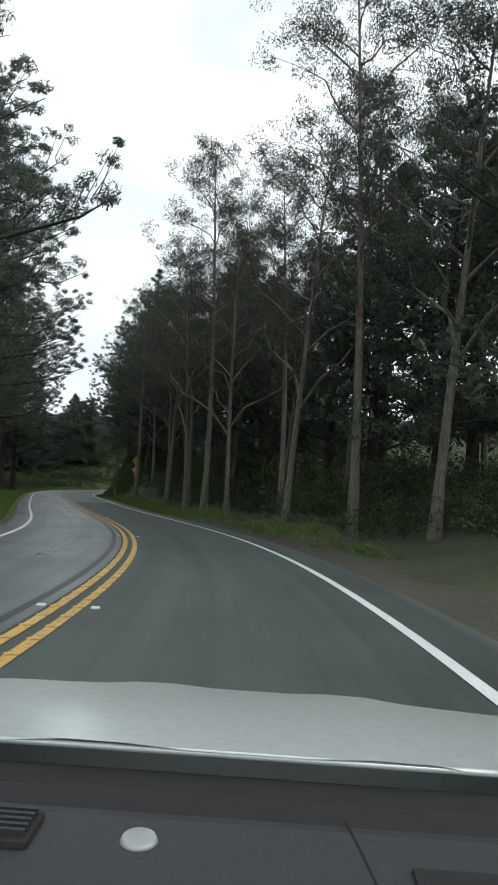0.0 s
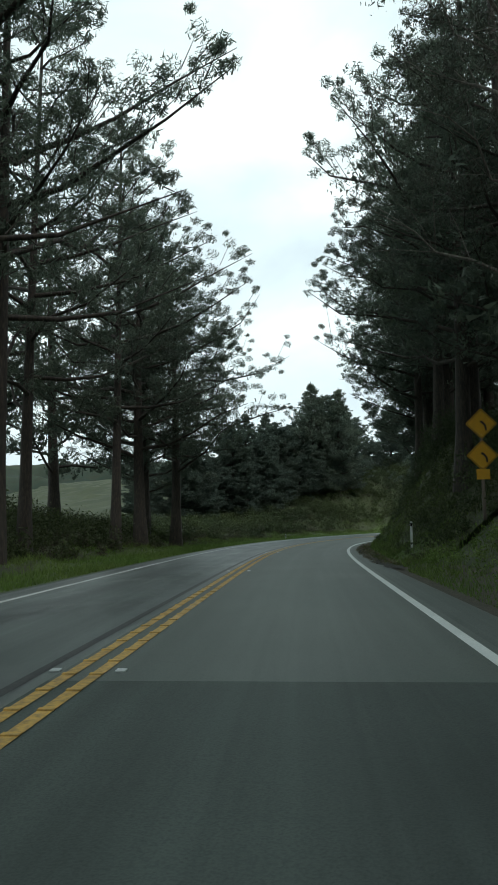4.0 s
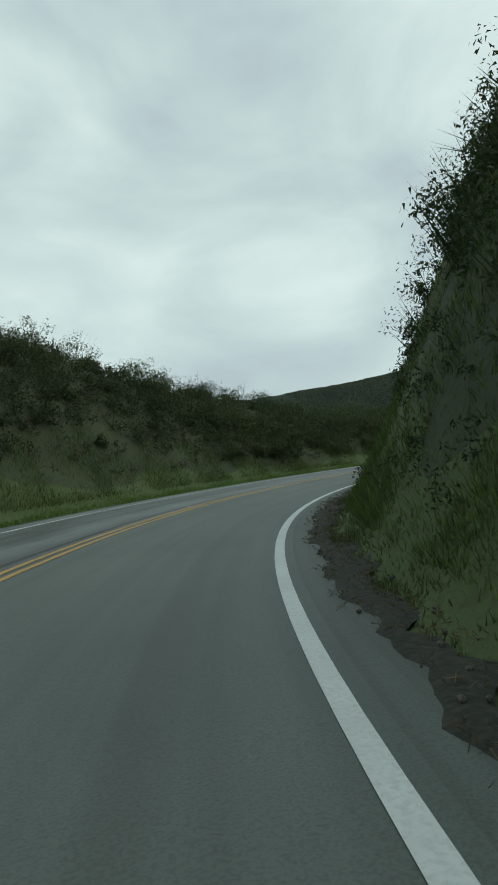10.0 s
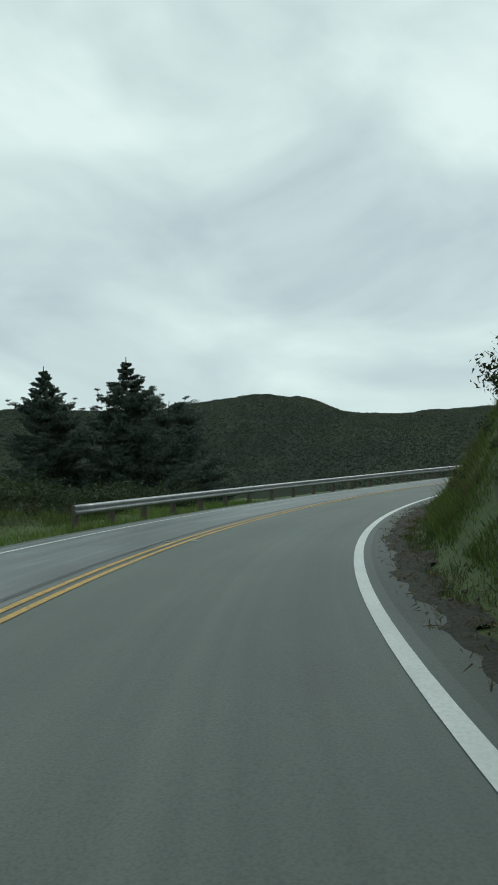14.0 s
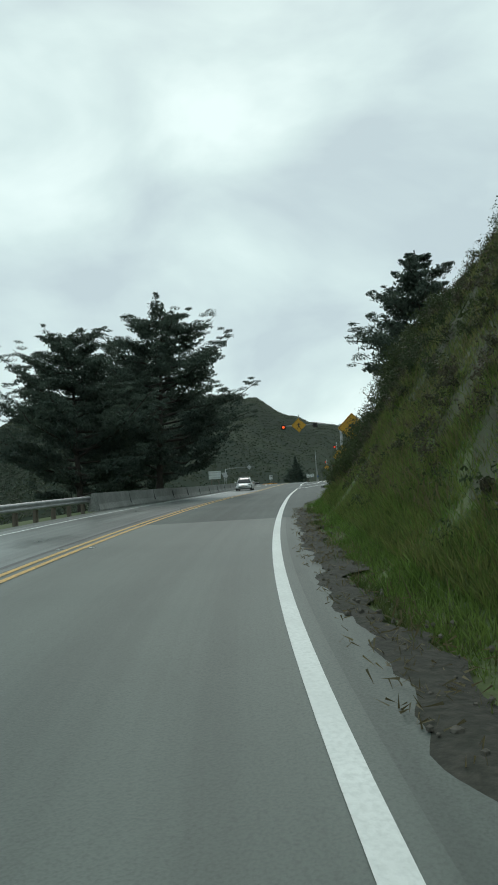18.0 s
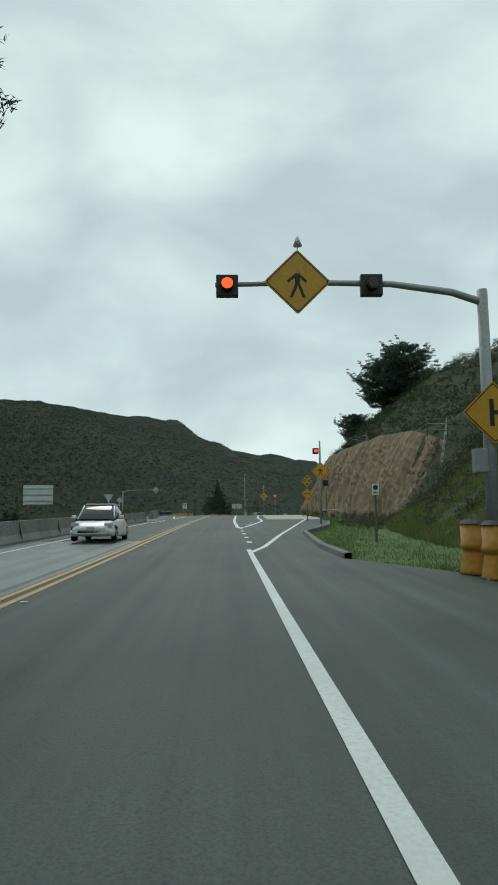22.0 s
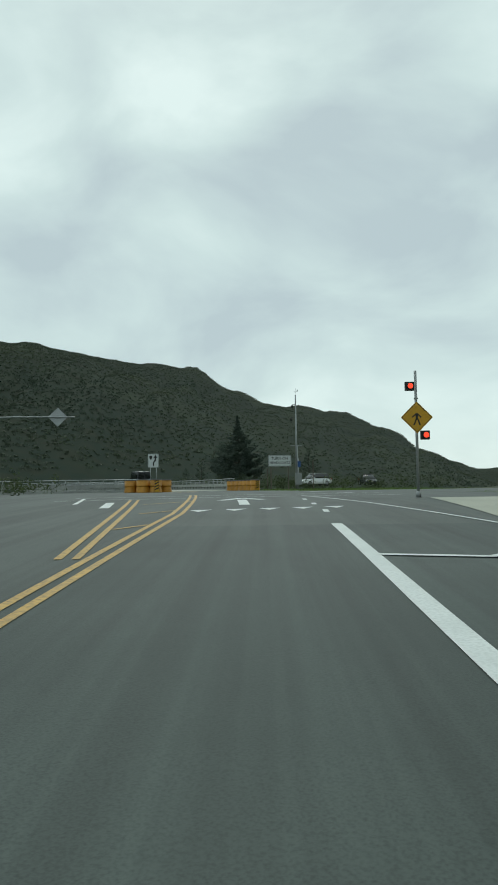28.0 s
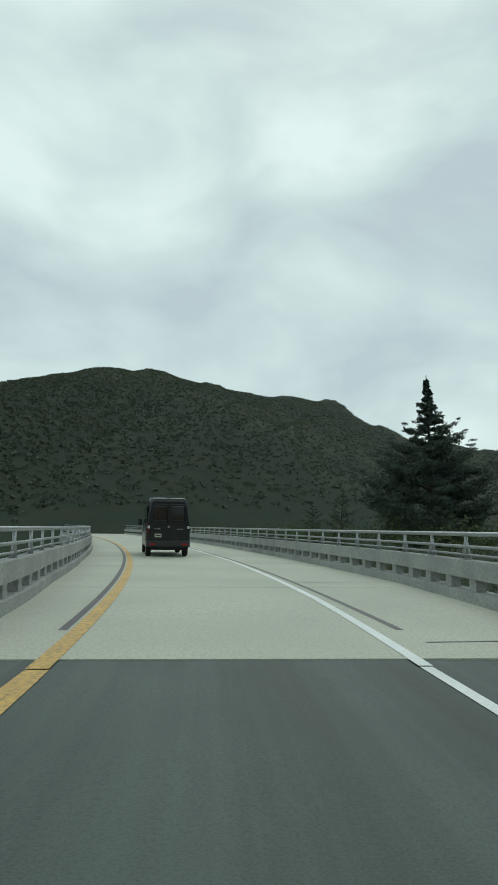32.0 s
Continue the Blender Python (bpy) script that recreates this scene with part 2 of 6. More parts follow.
HILL = mat("coastal_scrub_hill", (0.022, 0.034, 0.025), (0.048, 0.062, 0.036), rough=1.0, scale=0.012, c=(0.030, 0.036, 0.024), fine=0.11, spread=(0.46, 0.72), bump=0.0, spec=0.1)
DIRT = mat("dirt_edge", (0.027, 0.028, 0.022), (0.020, 0.025, 0.015), rough=0.95, scale=1.2, c=(0.052, 0.050, 0.040), fine=14, bump=0.9)
ROCK = mat("cut_rock_face", (0.24, 0.165, 0.10), (0.15, 0.105, 0.068), rough=0.95, scale=0.35, c=(0.32, 0.24, 0.16), fine=2.2, bump=1.0, stretch=(1, 1, 0.35))
BARK_PALE = mat("eucalyptus_bark", (0.15, 0.135, 0.115), (0.065, 0.056, 0.045), rough=0.9, scale=0.8, c=(0.21, 0.20, 0.17), fine=7, bump=0.6, stretch=(3, 3, 0.4))
BARK = mat("pine_bark", (0.046, 0.041, 0.035), (0.029, 0.027, 0.024), rough=0.95, scale=1.5, c=(0.075, 0.06, 0.048), fine=9, bump=0.9, stretch=(2, 2, 0.5))
PINE_LEAF = leaf_mat("pine_needles", (0.086, 0.116, 0.090), (0.116, 0.146, 0.100), (0.070, 0.098, 0.076))
CYPRESS_LEAF = leaf_mat("cypress_foliage", (0.072, 0.102, 0.084), (0.096, 0.126, 0.094), (0.060, 0.088, 0.072))
EUC_LEAF = leaf_mat("eucalyptus_leaves", (0.066, 0.076, 0.058), (0.095, 0.100, 0.076), (0.048, 0.056, 0.042))
FOREST_FLOOR = mat("forest_floor_litter", (0.050, 0.046, 0.032), (0.030, 0.036, 0.020), rough=0.95, scale=0.8, c=(0.085, 0.070, 0.048), fine=16, bump=0.9)
SHRUB_LEAF = leaf_mat("shrub_leaves", (0.038, 0.060, 0.026), (0.080, 0.108, 0.038), (0.044, 0.056, 0.028), scale=0.12)
SHRUB_DRY = leaf_mat("dry_twig_shrub", (0.070, 0.070, 0.046), (0.046, 0.054, 0.030), (0.10, 0.085, 0.06), scale=0.3)
GRASS_BLADE = leaf_mat("grass_blades", (0.11, 0.205, 0.040), (0.16, 0.225, 0.060), (0.085, 0.145, 0.032), scale=0.2)
STRAW = leaf_mat("dead_grass", (0.16, 0.135, 0.075), (0.11, 0.10, 0.055), (0.20, 0.17, 0.10), scale=0.3)
BANK = mat("bank_soil_and_grass", (0.032, 0.050, 0.018), (0.054, 0.070, 0.027), rough=0.95, scale=0.35, c=(0.034, 0.034, 0.018), fine=5, bump=0.9)
SCRUB_HILL = leaf_mat("hill_scrub_leaves", (0.044, 0.064, 0.046), (0.082, 0.100, 0.056), (0.052, 0.068, 0.048), scale=0.010)
BANK_BLADE = leaf_mat("bank_grass_blades", (0.070, 0.112, 0.030), (0.120, 0.142, 0.052), (0.056, 0.080, 0.026), scale=0.35)
SLOPE_BLADE = leaf_mat("slope_grass_blades", (0.130, 0.180, 0.045), (0.190, 0.190, 0.075), (0.090, 0.135, 0.036), scale=0.30)
STONE = mat("grey_brown_stone", (0.13, 0.12, 0.10), (0.08, 0.075, 0.065), rough=0.9, scale=3, fine=20, bump=0.5)
GALV = mat("galvanised_steel", (0.42, 0.44, 0.45), (0.33, 0.35, 0.36), rough=0.42, scale=3, c=(0.27, 0.28, 0.28), fine=25, bump=0.08, metal=0.75)
POLE_GREY = mat("grey_painted_pole", (0.36, 0.38, 0.38), (0.30, 0.32, 0.32), rough=0.5, scale=2, c=(0.26, 0.27, 0.27), fine=20, bump=0.05, metal=0.3)
WOOD_POST = mat("weathered_timber_post", (0.16, 0.135, 0.105), (0.10, 0.085, 0.07), rough=0.9, scale=2, fine=18, bump=0.6, stretch=(4, 4, 0.5))
SIGN_YELLOW = mat("sign_yellow", (0.62, 0.33, 0.012), (0.56, 0.29, 0.012), rough=0.45, scale=1.5, c=(0.50, 0.27, 0.02), fine=12, bump=0.0)
SIGN_BLACK = mat("sign_black", (0.012, 0.012, 0.012), rough=0.5, bump=0.0)
SIGN_WHITE = mat("sign_white", (0.62, 0.66, 0.66), (0.55, 0.59, 0.59), rough=0.45, scale=2, fine=12, bump=0.0)
SIGN_BACK = mat("sign_back_aluminium", (0.42, 0.44, 0.45), (0.36, 0.38, 0.39), rough=0.5, scale=2, fine=14, bump=0.0, metal=0.5)
SIGN_RED = mat("sign_red", (0.45, 0.03, 0.03), rough=0.45, bump=0.0)
SIGN_BLUE = mat("sign_blue", (0.03, 0.10, 0.30), rough=0.45, bump=0.0)
BARREL = mat("orange_yellow_plastic", (0.55, 0.25, 0.020), (0.47, 0.21, 0.020), rough=0.5, scale=1.5, c=(0.36, 0.17, 0.03), fine=9, bump=0.05, rand=0.12)
BARREL_LID = mat("black_barrel_lid", (0.035, 0.037, 0.038), (0.06, 0.062, 0.06), rough=0.7, scale=3, fine=14, bump=0.2)
BLACK_BOX = mat("black_signal_housing", (0.012, 0.014, 0.014), rough=0.5, bump=0.02)
LENS_OFF = mat("dark_signal_lens", (0.02, 0.018, 0.015), rough=0.25, bump=0)
LENS_AMBER = glow("lit_amber_lens", (1.0, 0.10, 0.02), 1.3)
LENS_RED = glow("lit_red_lens", (1.0, 0.05, 0.02), 1.4)
VAN_PAINT = mat("black_van_paint", (0.008, 0.010, 0.013), (0.010, 0.012, 0.015), rough=0.22, scale=2, c=(0.014, 0.015, 0.016), fine=20, bump=0.0, spec=0.5)
VAN_PLASTIC = mat("black_bumper_plastic", (0.018, 0.019, 0.02), rough=0.6, bump=0.05)
CAR_WHITE = mat("white_car_paint", (0.74, 0.76, 0.76), (0.70, 0.72, 0.72), rough=0.2, scale=1, fine=10, bump=0)
CAR_DARK = mat("dark_car_paint", (0.02, 0.025, 0.03), rough=0.2, bump=0)
CAR_SILVER = mat("silver_green_car_paint", (0.52, 0.57, 0.55), (0.50, 0.55, 0.53), rough=0.24, scale=1.2, c=(0.47, 0.52, 0.50), fine=60, bump=0.0, metal=0.3)
GLASS_DARK = mat("tinted_glass", (0.010, 0.012, 0.014), rough=0.06, bump=0, spec=0.8)
TYRE = mat("tyre_rubber", (0.016, 0.016, 0.016), rough=0.85, bump=0.1)
RIM = mat("wheel_rim_alloy", (0.45, 0.46, 0.47), rough=0.35, bump=0, metal=0.9)
CHROME = mat("bright_trim", (0.55, 0.56, 0.57), rough=0.2, bump=0, metal=1.0)
LAMP_RED = mat("red_tail_lamp", (0.42, 0.012, 0.012), (0.30, 0.01, 0.01), rough=0.2, scale=8, fine=30, bump=0)
LAMP_CLEAR = mat("clear_lamp", (0.6, 0.62, 0.62), rough=0.12, bump=0)
DASH = mat("soft_dash_plastic", (0.024, 0.026, 0.027), (0.020, 0.022, 0.023), rough=0.62, scale=4, c=(0.029, 0.031, 0.032), fine=140, bump=0.12)
DASH_DARK = mat("matt_black_trim", (0.010, 0.010, 0.011), rough=0.8, bump=0.05)
PLATE_TAN = mat("number_plate", (0.55, 0.5, 0.42), rough=0.5, bump=0)


# ---- geometry helpers ----
def road(s, o, h=0.0):
    """World places for arrays of s, o, h."""
    s = np.asarray(s, float)
    t = np.interp(s, GRID_S, ROAD_T)
    return np.stack([np.interp(s, GRID_S, ROAD_X) + o * np.cos(t), np.interp(s, GRID_S, ROAD_Y) + o * np.sin(t), np.interp(s, GRID_S, ROAD_Z) + h], -1)


def place(s, o, h=0.0, turn=0.0, scale=1.0):
    """A pose at a spot of the road frame: x to the right, y along the road, z up."""
    x, y, z = road(s, o, h)
    m = pose(x, y, z, 0, 0, math.degrees(np.interp(s, GRID_S, ROAD_T)) + turn)
    return m @ Matrix.Scale(scale, 4)


def mesh_np(name, verts, faces, material, smooth=False):
    me = bpy.data.meshes.new(name)
    verts, faces = np.asarray(verts, np.float32), np.asarray(faces, np.int32)
    k = faces.shape[1]
    me.vertices.add(len(verts))
    me.vertices.foreach_set("co", verts.ravel())
    me.loops.add(faces.size)
    me.loops.foreach_set("vertex_index", faces.ravel())
    me.polygons.add(len(faces))
    me.polygons.foreach_set("loop_start", np.arange(0, faces.size, k, dtype=np.int32))
    me.polygons.foreach_set("loop_total", np.full(len(faces), k, np.int32))
    me.polygons.foreach_set("use_smooth", np.full(len(faces), smooth))
    me.update(calc_edges=True)
    me.materials.append(material)
    return me


def part(name, bm, material, parent, label=""):
    """Links a bmesh (or a ready mesh) as one mesh object under a thing or a part."""
    if isinstance(bm, bpy.types.Mesh):
        me = bm
    else:
        me = bpy.data.meshes.new(name)
        bm.to_mesh(me)
        bm.free()
        me.materials.append(material)
    ob = new(name, me)
    ob.parent = parent
    if label:
        tagged(ob, label)
    return ob


def thing(name, label, category, group="", kind="", m=None):
    e = new(name)
    e.empty_display_size = 0.2
    if m is not None:
        e.matrix_world = m
    return tagged(e, label, category, group, kind)


def box(size, at=(0, 0, 0), bevel=0.0, rot=None, taper=None, segs=2):
    bm = bmesh.new()
    bmesh.ops.create_cube(bm, size=1)
    for v in bm.verts:
        v.co = Vector((v.co.x * size[0], v.co.y * size[1], v.co.z * size[2]))
        if taper and v.co.z > 0:
            v.co.x *= taper[0]
            v.co.y *= taper[1]
    if bevel:
        bmesh.ops.bevel(bm, geom=bm.edges[:], offset=bevel, segments=segs, affect="EDGES", profile=0.6)
    m = Matrix.Translation(at)
    if rot:
        m = m @ Euler([radians(a) for a in rot]).to_matrix().to_4x4()
    bmesh.ops.transform(bm, matrix=m, verts=bm.verts)
    return bm


def rod(a, b, r, r2=None, sides=10):
    a, b = Vector(a), Vector(b)
    bm = bmesh.new()
    bmesh.ops.create_cone(bm, cap_ends=True, segments=sides, radius1=r, radius2=r if r2 is None else r2, depth=(b - a).length)
    q = (b - a).to_track_quat("Z", "Y").to_matrix().to_4x4()
    bmesh.ops.transform(bm, matrix=Matrix.Translation((a + b) / 2) @ q, verts=bm.verts)
    for f in bm.faces:
        f.smooth = len(f.verts) == 4
    return bm


def poly(points, depth, y=0.0):
    """A flat plate in the xz plane, from y - depth to y."""
    bm = bmesh.new()
    vs = [bm.verts.new((x, y - depth, z)) for x, z in points]
    f = bm.faces.new(vs)
    r = bmesh.ops.extrude_face_region(bm, geom=[f])
    bmesh.ops.translate(bm, vec=(0, depth, 0), verts=[g for g in r["geom"] if isinstance(g, bmesh.types.BMVert)])
    bmesh.ops.recalc_face_normals(bm, faces=bm.faces[:])
    return bm


def joined(*bms):
    out = bmesh.new()
    for b in bms:
        me = bpy.data.meshes.new("joined")
        b.to_mesh(me)
        b.free()
        out.from_mesh(me)
        bpy.data.meshes.remove(me)
    return out


def tube(points, radii, sides=6):
    pts = np.asarray(points, float)
    n = len(pts)
    d = np.gradient(pts, axis=0)
    d /= np.linalg.norm(d, axis=1, keepdims=True) + 1e-9
    ref = np.where(np.abs(d[:, 2:3]) > 0.9, [[1.0, 0, 0]], [[0, 0, 1.0]])
    u = np.cross(d, ref)
    u /= np.linalg.norm(u, axis=1, keepdims=True)
    w = np.cross(d, u)
    a = np.linspace(0, 2 * np.pi, sides, endpoint=False)
    v = pts[:, None] + (u[:, None] * np.cos(a)[None, :, None] + w[:, None] * np.sin(a)[None, :, None]) * np.asarray(radii)[:, None, None]
    i, j = np.meshgrid(np.arange(n - 1), np.arange(sides), indexing="ij")
    k = (j + 1) % sides
    f = np.stack([i * sides + j, i * sides + k, (i + 1) * sides + k, (i + 1) * sides + j], -1).reshape(-1, 4)
    return v.reshape(-1, 3), f


def stack(pieces):
    vs, fs, n = [], [], 0
    for v, f in pieces:
        vs.append(v)
        fs.append(f + n)
        n += len(v)
    return np.concatenate(vs), np.concatenate(fs)


def leaves(centres, radii, per, size, rng, flat=0.6, aspect=2.2, lean=None, hang=0.0, out=0.0):
    """Narrow pointed leaves in round clumps; out turns their faces away from the clump's middle."""
    n = len(centres) * per
    c = np.repeat(np.asarray(centres), per, 0)
    r = np.repeat(np.asarray(radii), per)[:, None]
    d = rng.normal(size=(n, 3))
    d /= np.linalg.norm(d, axis=1, keepdims=True)
    p = c + d * rng.uniform(0.25, 1.0, (n, 1)) ** 0.6 * r * [1, 1, flat]
    v = rng.normal(size=(n, 3))
    if lean is not None:
        v += np.repeat(np.asarray(lean), per, 0) * 1.6
    v[:, 2] -= hang
    if out:
        nr = d * out + rng.normal(size=(n, 3)) * 0.45 + [0, 0, 0.35]
        nr /= np.linalg.norm(nr, axis=1, keepdims=True)
        v -= nr * (v * nr).sum(1, keepdims=True) * 0.85
    else:
        nr = rng.normal(size=(n, 3))
    v /= np.linalg.norm(v, axis=1, keepdims=True)
    u = np.cross(v, nr)
    u /= np.linalg.norm(u, axis=1, keepdims=True) + 1e-9
    sz = size * rng.uniform(0.6, 1.4, (n, 1))
    q = np.stack([p - v * sz * aspect / 2 - u * sz / 2, p - v * sz * aspect / 2 + u * sz / 2, p + v * sz * aspect / 2], 1)
    return q.reshape(-1, 3), np.arange(n * 3).reshape(-1, 3)


# ---- shape of the land, in the road frame ----
def table(s, rows, col):
    return np.interp(s, [r[0] for r in rows], [r[col] for r in rows])


def smooth(x):
    x = np.clip(x, 0, 1)
    return x * x * (3 - 2 * x)


# s, pavement edge, bank foot, bank width, bank height, second rise: foot, width, height
RIGHT = [(-12, 4.9, 5.4, 14, 0.8, 20, 30, 2), (70, 4.8, 5.4, 12, 1.5, 20, 30, 3), (84, 4.7, 5.3, 7, 4, 18, 30, 5), (100, 4.6, 5.1, 5.5, 6.5, 14, 30, 8),
         (130, 4.6, 5.05, 4.5, 7.5, 12, 25, 8), (160, 4.6, 5.0, 4.1, 7.5, 12, 25, 8), (190, 4.55, 4.95, 4.3, 7.0, 12, 25, 8), (215, 4.55, 5.0, 5.2, 7.2, 12, 25, 9), (236, 4.55, 5.1, 5.6, 7.5, 12, 25, 10), (250, 4.55, 5.1, 5.8, 8.0, 12.5, 24, 12),
         (262, 4.55, 5.1, 5.8, 7.7, 13, 26, 13), (270, 4.7, 5.2, 4.9, 6.6, 15, 28, 13), (274, 5.3, 6.0, 7.5, 6.2, 17, 30, 13.5), (279, 6.2, 7.3, 13, 7.0, 19, 30, 14), (288, 7.6, 8.8, 15, 7.6, 20, 30, 14), (296, 8.9, 9.8, 16, 8.2, 20, 30, 14), (300, 9.6, 10.4, 16, 8.5, 20, 30, 14),
         (308, 6.4, 9.5, 15, 8.8, 20, 28, 14), (313, 6.4, 9.8, 15, 9.2, 20, 28, 14), (325, 7.2, 11.0, 14, 10, 20, 26, 13), (331, 8.8, 12.4, 13, 10.4, 20, 25, 13), (337, 10.2, 15.2, 9, 9.6, 20, 24, 12),
         (347, 11.6, 17.6, 3.0, 8.0, 19.5, 20, 12), (361, 12.8, 17.6, 3.0, 8.5, 19.5, 18, 12), (370, 13.5, 17.2, 3.0, 8.8, 19, 16, 11), (392, 13.7, 16.9, 3.0, 8.8, 18, 14, 11), (408, 13.8, 16.9, 4, 8.5, 18, 14, 10), (414, 12.0, 18.0, 8, 3.5, 24, 28, 8), (424, 7.0, 30.0, 30, 1.0, 50, 40, -6), (452, 6.4, 30.0, 30, -1.0, 60, 40, -8), (560, 7.6, 9, 14, -14, 40, 40, -8)]
LEFT = [(-12, 4.4, 5.4, 12, 0.6, 30, 40, 2), (60, 4.4, 5.4, 12, 0.5, 30, 40, 2), (92, 4.4, 6.5, 14, 1.5, 30, 40, 3), (118, 4.5, 6.6, 14, 0.8, 24, 30, 0), (132, 4.5, 6.8, 12, 1.2, 24, 30, 0), (142, 4.5, 6.8, 10, 3.2, 24, 30, 1), (152, 4.5, 6.6, 9, 6.8, 24, 30, 2), (165, 4.5, 6.4, 8.5, 9.0, 24, 30, 2),
        (180, 4.5, 6.4, 8.5, 8.5, 24, 30, 1), (192, 4.5, 6.6, 9, 6.4, 24, 30, 0), (206, 4.5, 6.8, 9, 4.4, 24, 30, -2), (216, 4.6, 6.8, 10, 3.6, 24, 30, -4), (225, 4.6, 7.0, 14, 0.5, 24, 40, -8), (238, 4.7, 6.8, 17, -5.0, 26, 40, -10), (250, 4.8, 6.8, 18, -7.0, 26, 40, -10),
        (300, 5.0, 7.0, 18, -6.0, 26, 40, -10), (360, 6.0, 8.5, 20, -6.0, 30, 40, -10), (420, 16.0, 17.0, 20, -12.0, 40, 40, -8), (452, 12.0, 13.0, 16, -16.0, 40, 40, -4), (560, 12, 13, 16, -16.0, 40, 40, -4)]


def rise(s, o):
    """Height of the land over the road's level."""
    s, o = np.asarray(s, float), np.asarray(o, float)
    out = np.zeros(np.broadcast(s, o).shape)
    for rows, side in ((RIGHT, 1), (LEFT, -1)):
        q = o * side
        e, b, w, hgt, b2, w2, h2 = (table(s, rows, k) for k in range(1, 8))
        z = -0.03 - 0.05 * smooth((q - e) / 0.5) + hgt * (0.5 * np.clip((q - b) / w, 0, 1) + 0.5 * smooth((q - b) / w)) + h2 * smooth((q - b2) / w2)
        lump = np.sin(s * 0.9 + o * 0.7) * 0.10 + np.sin(s * 0.37 - o * 1.1) * 0.16 + np.sin(s * 2.1 + o * 1.7) * 0.05
        z = z + lump * smooth((q - b) / 2.0)
        out = np.where(q > 0, z, out)
    return out


def strip(name, s0, s1, o0, o1, h, material, step=1.0, label="", category="", kind="structure", cols=2, thick=0.0):
    """A ribbon along the road between two offsets (numbers or functions of s)."""
    ss = np.linspace(s0, s1, max(2, int(abs(s1 - s0) / step) + 1))
    a = o0(ss) if callable(o0) else np.full(len(ss), float(o0))
    b = o1(ss) if callable(o1) else np.full(len(ss), float(o1))
    w = np.linspace(0, 1, cols)
    oo = a[:, None] * (1 - w) + b[:, None] * w
    v = road(np.repeat(ss, cols), oo.ravel(), h)
    i, j = np.meshgrid(np.arange(len(ss) - 1), np.arange(cols - 1), indexing="ij")
    f = np.stack([i * cols + j, i * cols + j + 1, (i + 1) * cols + j + 1, (i + 1) * cols + j], -1).reshape(-1, 4)
    me = mesh_np(name, v, f, material, True)
    uv = np.stack([np.repeat(ss, cols), oo.ravel()], -1)[f.ravel()]
    me.uv_layers.new(name="road").data.foreach_set("uv", uv.astype(np.float32).ravel())
    return tagged(new(name, me), label, category, "", kind)


# ---- ground ----
def build_ground():
    xs, ys = np.arange(-130, 420, 2.6), np.arange(-130, 340, 2.6)
    gx, gy = np.meshgrid(xs, ys, indexing="ij")
    px, py = gx.ravel(), gy.ravel()
    rx, ry = ROAD_X[::4], ROAD_Y[::4]
    best, arg = np.full(len(px), 1e18), np.zeros(len(px), int)
    for k in range(len(rx)):
        d = (px - rx[k]) ** 2 + (py - ry[k]) ** 2
        m = d < best
        best[m], arg[m] = d[m], k
    s = GRID_S[::4][arg]
    t = np.interp(s, GRID_S, ROAD_T)
    o = (px - rx[arg]) * np.cos(t) + (py - ry[arg]) * np.sin(t)
    o = np.sign(o) * np.sqrt(best)
    z = np.interp(s, GRID_S, ROAD_Z) + rise(s, o) - 2.2 * (1 - smooth((np.abs(o) - 15.2) / 2.6)) - 0.06
    z = np.where(s > 446, np.minimum(z, -9.0 - 2 * np.sin(px * 0.05)), z)
    n, m = len(xs), len(ys)
    v = np.stack([px, py, z], -1)
    i, j = np.meshgrid(np.arange(n - 1), np.arange(m - 1), indexing="ij")
    f = np.stack([i * m + j, (i + 1) * m + j, (i + 1) * m + j + 1, i * m + j + 1], -1).reshape(-1, 4)
    # the outer sheet, out to the horizon
    rim = np.array([[-4000, -4000, -24], [4000, -4000, -24], [4000, 4000, -24], [-4000, 4000, -24]], float)
    f2 = np.array([[0, 1, 2, 3]])
    v, f = stack([(v, f), (rim, f2)])
    tagged(new("ground", mesh_np("ground", v, f, SCRUB, True)), "rough scrubby hillside ground under the trees", "ground", "", "structure")


def build_verges():
    for side, rows, name in ((1, RIGHT, "verge_right"), (-1, LEFT, "verge_left")):
        first = ((-11, 84, FOREST_FLOOR, "_wood", "leaf-littered verge under the tall trees"), (84, 272, GRASS, "", "grassy verge and cut bank beside the road")) if side > 0 else ((-11, 258, GRASS, "", "grassy verge and cut bank beside the road"),)
        for s0, s1, near, tag, label in (*first, (272 if side > 0 else 258, 424 if side > 0 else 448, LAWN if side > 0 else GRASS, "_far", "green grass verge near the junction")):
            ss = np.arange(s0, s1 + 0.1, 0.8)
            e = table(ss, rows, 1) - 0.1 + 0.12 * np.sin(ss * 1.7) + 0.10 * np.sin(ss * 4.3 + 1)
            mid = np.clip(table(ss, rows, 2) + 1.3 + 0.4 * np.sin(ss * 0.6) + 0.12 * np.sin(ss * 1.9), 5.6, 15.5)
            for lo, hi, cols, material, end in ((e, mid, 10, near, ""), (mid, np.full(len(ss), 17.5), 22, BANK, "_bank")):
                w = np.linspace(0, 1, cols)
                oo = lo[:, None] * (1 - w) + hi[:, None] * w
                sg = np.repeat(ss, cols)
                v = road(sg, side * oo.ravel(), rise(sg, side * oo.ravel()))
                i, j = np.meshgrid(np.arange(len(ss) - 1), np.arange(cols - 1), indexing="ij")
                f = np.stack([i * cols + j, i * cols + j + 1, (i + 1) * cols + j + 1, (i + 1) * cols + j], -1).reshape(-1, 4)
                if side < 0:
                    f = f[:, ::-1]
                tagged(new(name + tag + end, mesh_np(name, v, f, material, True)), label, "verge", "", "structure")


